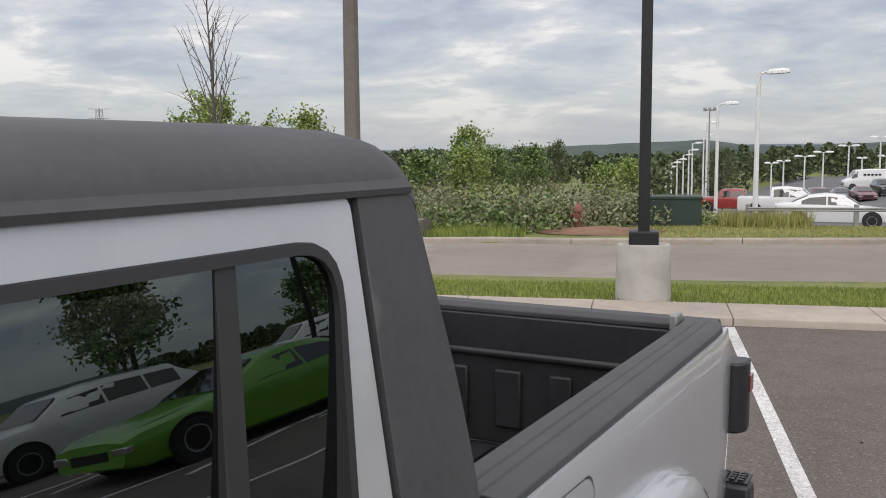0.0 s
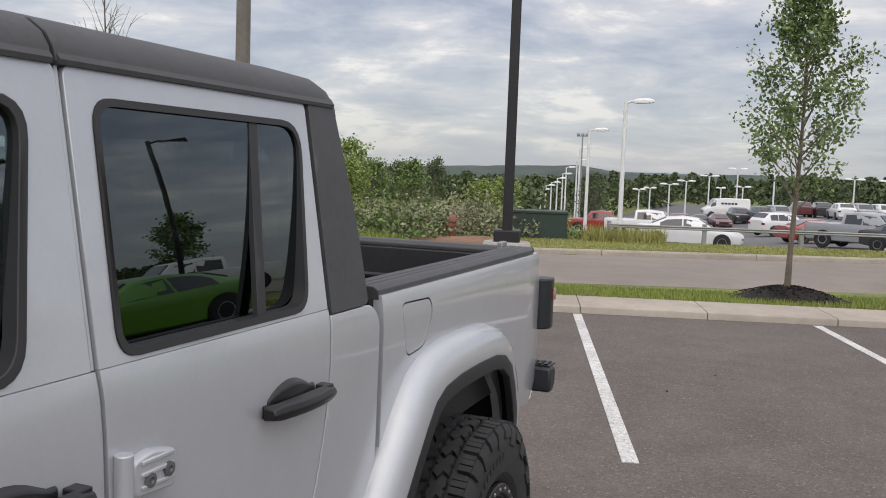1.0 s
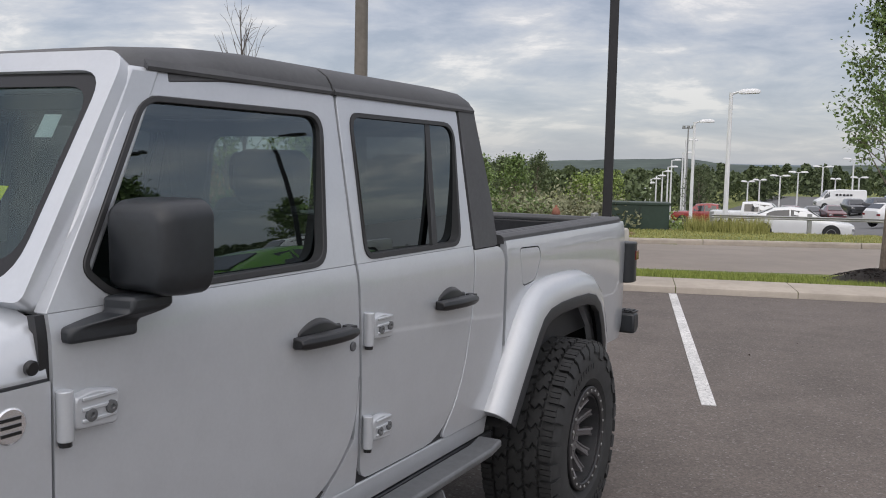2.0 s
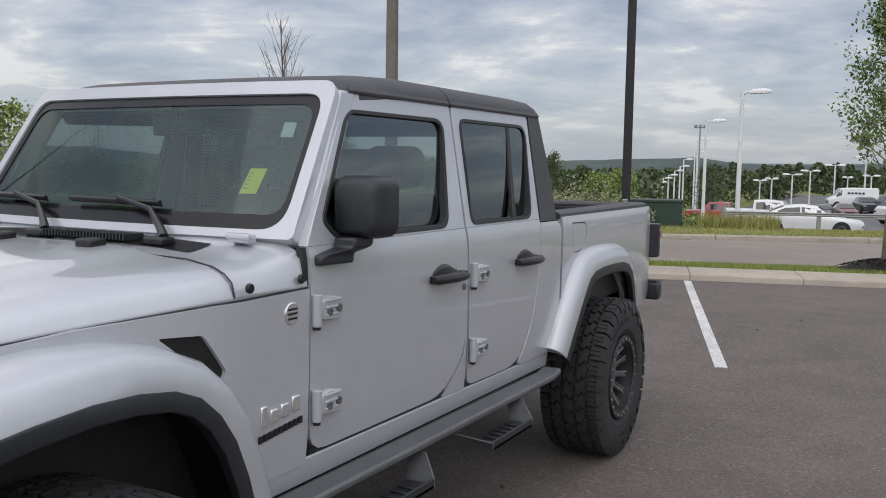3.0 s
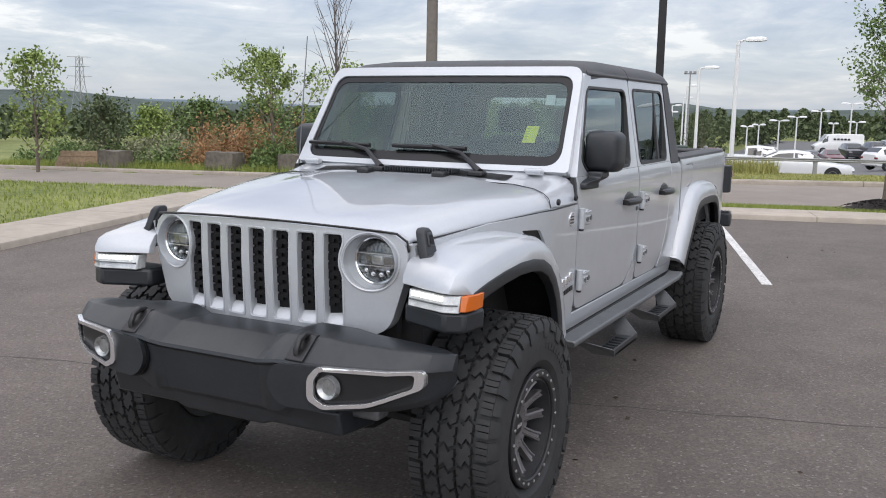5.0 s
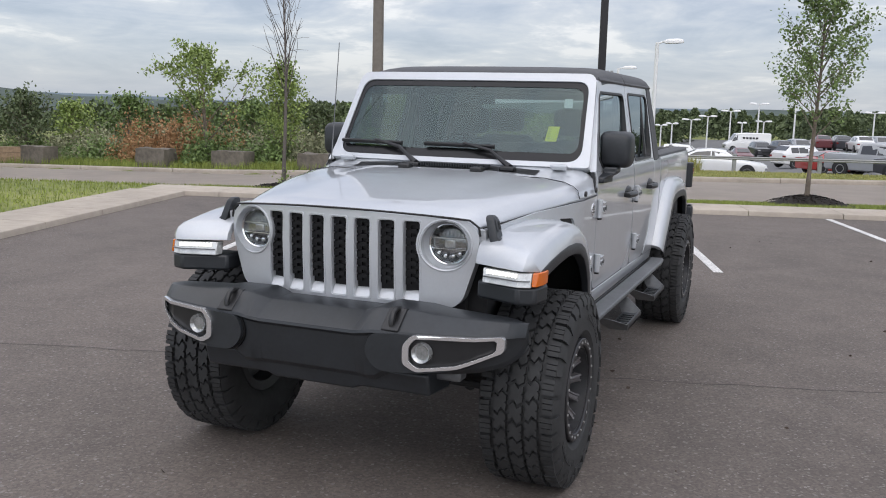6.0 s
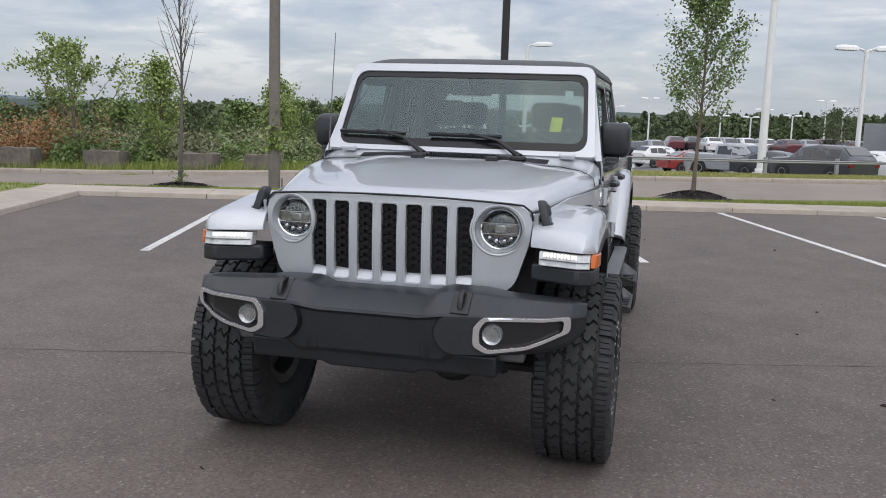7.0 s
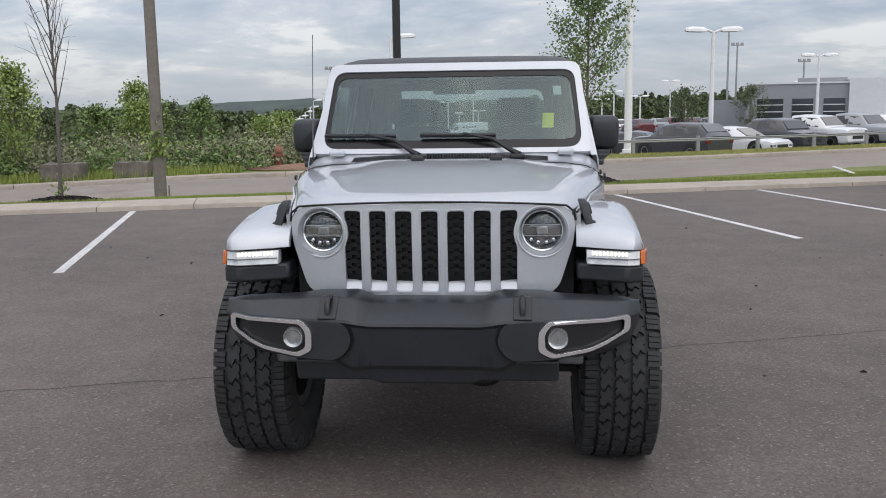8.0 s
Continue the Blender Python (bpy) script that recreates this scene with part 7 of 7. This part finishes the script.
def car(name, label, category, at, turn, mat, length, width, stations, wheel_y, wheel_r, glass_spans, group="cars on the far lot", bars=0):
    """Body lofted through stations (y, bottom, belt, roof, roof half-width share); glass panels lie on it; wheels, lamps and plates."""
    ob = thing(name, label, category, at, turn, group)
    w = width / 2
    bm = bmesh.new()
    rings = []
    for y, zb, belt, roof, k, ws_ in stations:
        hw = w * ws_
        half = [(0.0, roof), (hw * k * 0.7, roof - 0.005), (hw * k * 0.93, roof - 0.035), (hw * k, roof - 0.09 if roof - belt > 0.2 else roof - 0.03), (hw * 0.97, belt), (hw, belt - 0.12), (hw * 0.99, (belt + zb) / 2), (hw * 0.96, zb + 0.06), (hw * 0.88, zb)]
        full = half + [(-x, z) for x, z in half[::-1]]
        full = [p for i, p in enumerate(full) if i != len(full) - 1]
        rings.append([(x, y, z) for x, z in full])
    loft(bm, rings)
    bmesh.ops.remove_doubles(bm, verts=bm.verts[:], dist=1e-5)
    body = part("body", bm, mat, ob, smooth=38)

    def at_y(y, i):
        for a, b in zip(stations, stations[1:]):
            if a[0] <= y <= b[0]:
                t = (y - a[0]) / max(1e-6, b[0] - a[0])
                return a[i] + (b[i] - a[i]) * t
        return stations[-1][i]
    for y0, y1 in glass_spans:
        for s in (1, -1):
            bm = bmesh.new()
            low, top = [], []
            for y in np.linspace(y0, y1, 4):
                belt, roof, k, ws_ = (at_y(y, i) for i in (2, 3, 4, 5))
                hw = w * ws_
                a, b = Vector((hw * 0.97, y, belt)), Vector((hw * k, y, roof - 0.09))
                low.append(a.lerp(b, 0.08))
                top.append(a.lerp(b, 0.90))
            ring = low + top[::-1]
            loft(bm, [[(s * (p.x + d), p.y, p.z) for p in ring] for d in (-0.02, 0.006)])
            part("window", bm, CAR_GLASS, ob, "dark side window")
    # sloped screens: where the roof rises from the belt
    for a, b in zip(stations, stations[1:]):
        da, db = a[3] - a[2], b[3] - b[2]
        if abs(da - db) > 0.25:
            bm = bmesh.new()
            lo, hi = (a, b) if da < db else (b, a)
            q = []
            for st, f in ((lo, 0.1), (hi, 0.90)):
                y = lo[0] + (hi[0] - lo[0]) * f
                z = lo[3] + (hi[3] - lo[3]) * f
                k = lo[4] + (hi[4] - lo[4]) * f
                q.append((y, z, w * k * 0.86 * (lo[5] + hi[5]) / 2))
            s = 1 if lo is a else -1
            loft(bm, [[(x * hw, y - s * d, z + d) for (y, z, hw), x in ((q[0], -1), (q[0], 1), (q[1], 1), (q[1], -1))] for d in (-0.02, 0.012)])
            part("screen", bm, CAR_GLASS, ob, "dark screen glass")
    for y in wheel_y:
        for s in (1, -1):
            bm = bmesh.new()
            r = wheel_r
            lathe(bm, [(r * 0.6, -0.11), (r * 0.95, -0.11), (r, -0.07), (r, 0.07), (r * 0.95, 0.11), (r * 0.6, 0.11)], "x", 24, (s * (w - 0.10), y, r))
            tyre = part("wheel", bm, CAR_TYRE, ob, "black tyre with silver rim")
            bm = bmesh.new()
            lathe(bm, [(0.0, s * 0.085), (r * 0.25, s * 0.09), (r * 0.62, s * 0.10), (r * 0.64, s * 0.06), (0, s * 0.05)], "x", 10, (s * (w - 0.10), y, r))
            part("rim", bm, CAR_RIM, tyre)
            bm = bmesh.new()
            lathe(bm, [(0.0, s * 0.0), (r * 1.16, s * 0.0), (r * 1.16, s * 0.012), (0.0, s * 0.012)], "x", 24, (s * (w * 0.985), y, r * 1.02))
            part("wheel_opening", bm, BLACK, ob)
    y0, y1 = stations[0], stations[-1]
    for s in (1, -1):
        z = y0[2] - 0.10
        part("headlight", boxed(s * w * 0.55, s * w * 0.90, y0[0] - 0.012, y0[0] + 0.1, z - 0.09, z + 0.03), CHROME, ob, "clear headlight", 0.01)
        z = y1[2] - 0.12
        part("tail_light", boxed(s * w * 0.66, s * w * 0.94, y1[0] - 0.1, y1[0] + 0.012, z - 0.10, z + 0.05), REDLENS, ob, "red tail light", 0.01)
    part("lower_grille", boxed(-w * 0.45, w * 0.45, y0[0] - 0.01, y0[0] + 0.05, y0[1] + 0.12, y0[1] + 0.30), BLACK, ob)
    for k in range(bars):
        part("lettering_bar", boxed(w * 0.985, w * 1.003, -0.7 + k * 0.42, -0.42 + k * 0.42, 1.72, 1.95), BLACK, ob, "dark lettering bar")
        part("lettering_bar", boxed(-w * 1.003, -w * 0.985, -0.7 + k * 0.42, -0.42 + k * 0.42, 1.72, 1.95), BLACK, ob, "dark lettering bar")
    return ob


# stations: y, bottom, belt, roof, share of the roof's half-width, share of the body's
SEDAN = [(-2.35, 0.32, 0.66, 0.70, 0.70, 0.80), (-2.2, 0.24, 0.72, 0.78, 0.80, 0.94), (-1.1, 0.20, 0.86, 0.92, 0.84, 1.0), (-0.35, 0.20, 0.92, 1.38, 0.70, 1.0), (0.3, 0.20, 0.94, 1.45, 0.70, 1.0), (1.0, 0.20, 0.96, 1.38, 0.70, 1.0), (1.75, 0.22, 0.98, 1.05, 0.82, 0.98), (2.35, 0.30, 0.94, 1.0, 0.80, 0.86)]
COUPE = [(-2.45, 0.28, 0.66, 0.72, 0.75, 0.84), (-2.25, 0.20, 0.74, 0.82, 0.82, 0.96), (-0.95, 0.18, 0.88, 0.95, 0.85, 1.0), (-0.05, 0.18, 0.94, 1.38, 0.68, 1.0), (0.6, 0.18, 0.96, 1.45, 0.68, 1.0), (1.2, 0.18, 1.0, 1.38, 0.68, 1.0), (2.0, 0.20, 1.04, 1.12, 0.82, 0.99), (2.5, 0.28, 1.0, 1.06, 0.82, 0.90)]
SUV = [(-2.35, 0.40, 0.95, 1.0, 0.78, 0.86), (-2.2, 0.28, 1.0, 1.06, 0.84, 0.97), (-1.15, 0.26, 1.08, 1.14, 0.86, 1.0), (-0.55, 0.26, 1.10, 1.66, 0.76, 1.0), (0.4, 0.26, 1.12, 1.75, 0.77, 1.0), (1.7, 0.26, 1.14, 1.70, 0.76, 1.0), (2.2, 0.30, 1.14, 1.30, 0.82, 0.97), (2.35, 0.40, 1.05, 1.15, 0.80, 0.90)]
PICKUP = [(-2.8, 0.45, 1.0, 1.08, 0.80, 0.88), (-2.65, 0.34, 1.08, 1.16, 0.86, 0.98), (-1.45, 0.32, 1.14, 1.22, 0.88, 1.0), (-0.85, 0.32, 1.18, 1.80, 0.76, 1.0), (0.1, 0.32, 1.20, 1.88, 0.78, 1.0), (0.85, 0.32, 1.20, 1.82, 0.78, 1.0), (0.92, 0.32, 1.20, 1.26, 0.90, 1.0), (2.7, 0.34, 1.20, 1.26, 0.90, 0.98), (2.8, 0.42, 1.16, 1.22, 0.88, 0.94)]
VAN = [(-2.9, 0.45, 0.95, 1.0, 0.80, 0.84), (-2.75, 0.35, 1.05, 1.15, 0.86, 0.95), (-2.2, 0.32, 1.25, 1.42, 0.86, 1.0), (-1.5, 0.32, 1.45, 2.40, 0.88, 1.0), (0.0, 0.32, 1.50, 2.52, 0.90, 1.0), (2.85, 0.34, 1.50, 2.50, 0.90, 1.0), (2.95, 0.42, 1.45, 2.40, 0.88, 0.96)]
KINDS = {
    "sedan": (SEDAN, 4.7, 1.84, (-1.42, 1.42), 0.33, ((-0.70, 0.28), (0.34, 1.30))),
    "sports_sedan": (COUPE, 4.95, 1.92, (-1.52, 1.52), 0.36, ((-0.42, 0.50), (0.56, 1.45))),
    "suv": (SUV, 4.7, 1.92, (-1.42, 1.42), 0.38, ((-0.72, 0.12), (0.18, 1.0), (1.06, 1.72))),
    "pickup": (PICKUP, 5.6, 1.98, (-1.85, 1.80), 0.40, ((-1.02, -0.2), (-0.14, 0.72))),
    "cargo_van": (VAN, 5.9, 2.02, (-1.9, 1.85), 0.36, ((-2.0, -1.35),)),
}


def park(kind, label, mat, x, y, turn, z=None, group="cars on the far lot", bars=0):
    st, ln, wd, wy, wr, gl = KINDS[kind]
    u, v = x * CU + y * SU, -x * SU + y * CU
    zz = far_z(u, v) + 0.02 if z is None else z
    return car(kind, label, {"suv": "car", "sedan": "car", "sports_sedan": "car", "pickup": "pickup truck", "cargo_van": "van"}[kind], (x, y, zz), turn, mat, ln, wd, st, wy, wr, gl, group, bars)


def bearing(az, d, x0=1.86, y0=0.76):
    return x0 + d * math.sin(radians(az)), y0 + d * math.cos(radians(az))


park("sedan", "white sedan parked behind the guard fence", WHITE_CAR, *bearing(-6.0, 43), 97)
park("pickup", "white pickup truck parked on the far lot", WHITE_CAR, *bearing(-8.4, 60), 95)
park("pickup", "red pickup truck parked on the far lot", RED_CAR, *bearing(-11.3, 75), -85)
park("cargo_van", "white cargo van with dark lettering bars", WHITE_CAR, *bearing(-4.0, 122), -72, bars=5)
park("suv", "white suv parked in the far row", WHITE_CAR, *bearing(-0.7, 72), 130)
park("sedan", "red car parked on the far lot", RED_CAR, *bearing(1.3, 58), 120)
park("pickup", "silver-grey pickup truck on the far lot", GREY_CAR, *bearing(3.9, 50), 60)
park("suv", "dark charcoal suv parked on the far lot", DARK_CAR, 8.2, 40.0, -142)
park("sedan", "dark sedan parked on the far lot", DARK_CAR, *bearing(6.6, 45), 60)
for az, d, kind, label, mat, tn in ((13.5, 49, "sports_sedan", "white sports car on the far lot", WHITE_CAR, 40), (15.9, 53, "suv", "charcoal suv in the parked row", DARK_CAR, 25), (17.5, 55, "pickup", "white pickup truck in the parked row", WHITE_CAR, 35), (19.8, 57, "pickup", "grey pickup truck in the parked row", GREY_CAR, 30), (21.3, 58, "suv", "white suv in the parked row", WHITE_CAR, 25), (23.2, 60, "pickup", "white pickup truck at the row's end", WHITE_CAR, 25)):
    park(kind, label, mat, *bearing(az, d, 0.4, -4.1), tn)
rowrng = np.random.default_rng(12)
for k in range(26):
    az = -6.5 + k * 1.12
    d = 96 + 14 * rowrng.random()
    kind = ("sedan", "suv", "pickup", "suv")[int(rowrng.integers(4))]
    mat, word = ((WHITE_CAR, "white"), (DARK_CAR, "dark"), (GREY_CAR, "grey"), (MAROON_CAR, "maroon"))[int(rowrng.integers(4))]
    park(kind, f"{word} {kind} in the distant parked rows", mat, *bearing(az, d), 16 + 180 * int(rowrng.integers(2)) + rowrng.normal() * 6)

# the parking rows beside the truck, which its windows mirror
park("sports_sedan", "lime green sports sedan parked in the lot", GREEN_CAR, 9.5, 11.5, 8, z=0.0, group="cars near the truck")
park("suv", "older white suv parked behind the green car", WHITE_CAR, 14.4, 12.4, 8, z=0.0, group="cars near the truck")
park("pickup", "white pickup truck parked in the lot", WHITE_CAR, 17.5, 24.0, 30, z=0.0, group="cars near the truck")
for x, y, t in ((8.0, 8.9, 8), (11.0, 9.3, 8), (7.6, 14.3, 8)):
    a, b = Vector((x, y, 0)), Vector((x + 5.0 * math.sin(radians(t)), y + 5.0 * math.cos(radians(t)), 0))
    ua, ub = (a.x * CU + a.y * SU, -a.x * SU + a.y * CU), (b.x * CU + b.y * SU, -b.x * SU + b.y * CU)
    painted_line(*ua, *ub)
tree("young_tree", "dark leafy maple in the lot's island", (15.2, 14.4, 0), 4.7, 0.36, 1.3, LEAF, 6000, 0.075, 91, trunk_r=0.06, limbs=46, up=0.7, spread=0.14, twigs=4, group="trees in the lot")
tree("young_tree", "small leafy tree in the lot's island", (20.0, 27.0, 0), 4.4, 0.36, 1.1, LEAF, 3500, 0.085, 92, trunk_r=0.06, limbs=40, up=0.7, spread=0.14, group="trees in the lot")


def lot_pole(x, y, turn):
    ob = thing("light_pole", "black light pole with one flat lamp head", "light pole", (x, y, 0), turn, "light poles in the lot")
    bm = bmesh.new()
    lathe(bm, [(0.33, -0.1), (0.33, 0.6), (0.30, 0.65), (0, 0.65)], "z", 24)
    part("concrete_base", bm, BASE_CONCRETE, ob)
    bm = bmesh.new()
    tube(bm, [(0, 0, 0.5), (0, 0, 6.2)], [0.075, 0.06], 8)
    part("shaft", bm, POLE_DARK, ob)
    bm = bmesh.new()
    tube(bm, [(0, 0, 6.1), (0.3, 0, 6.18)], 0.035, 6)
    box(bm, 0.25, 0.95, -0.16, 0.16, 6.12, 6.22)
    part("lamp_head", bm, POLE_DARK, ob, bevel=0.02)


lot_pole(17.2, 16.4, 150)
lot_pole(13.6, 18.6, 150)
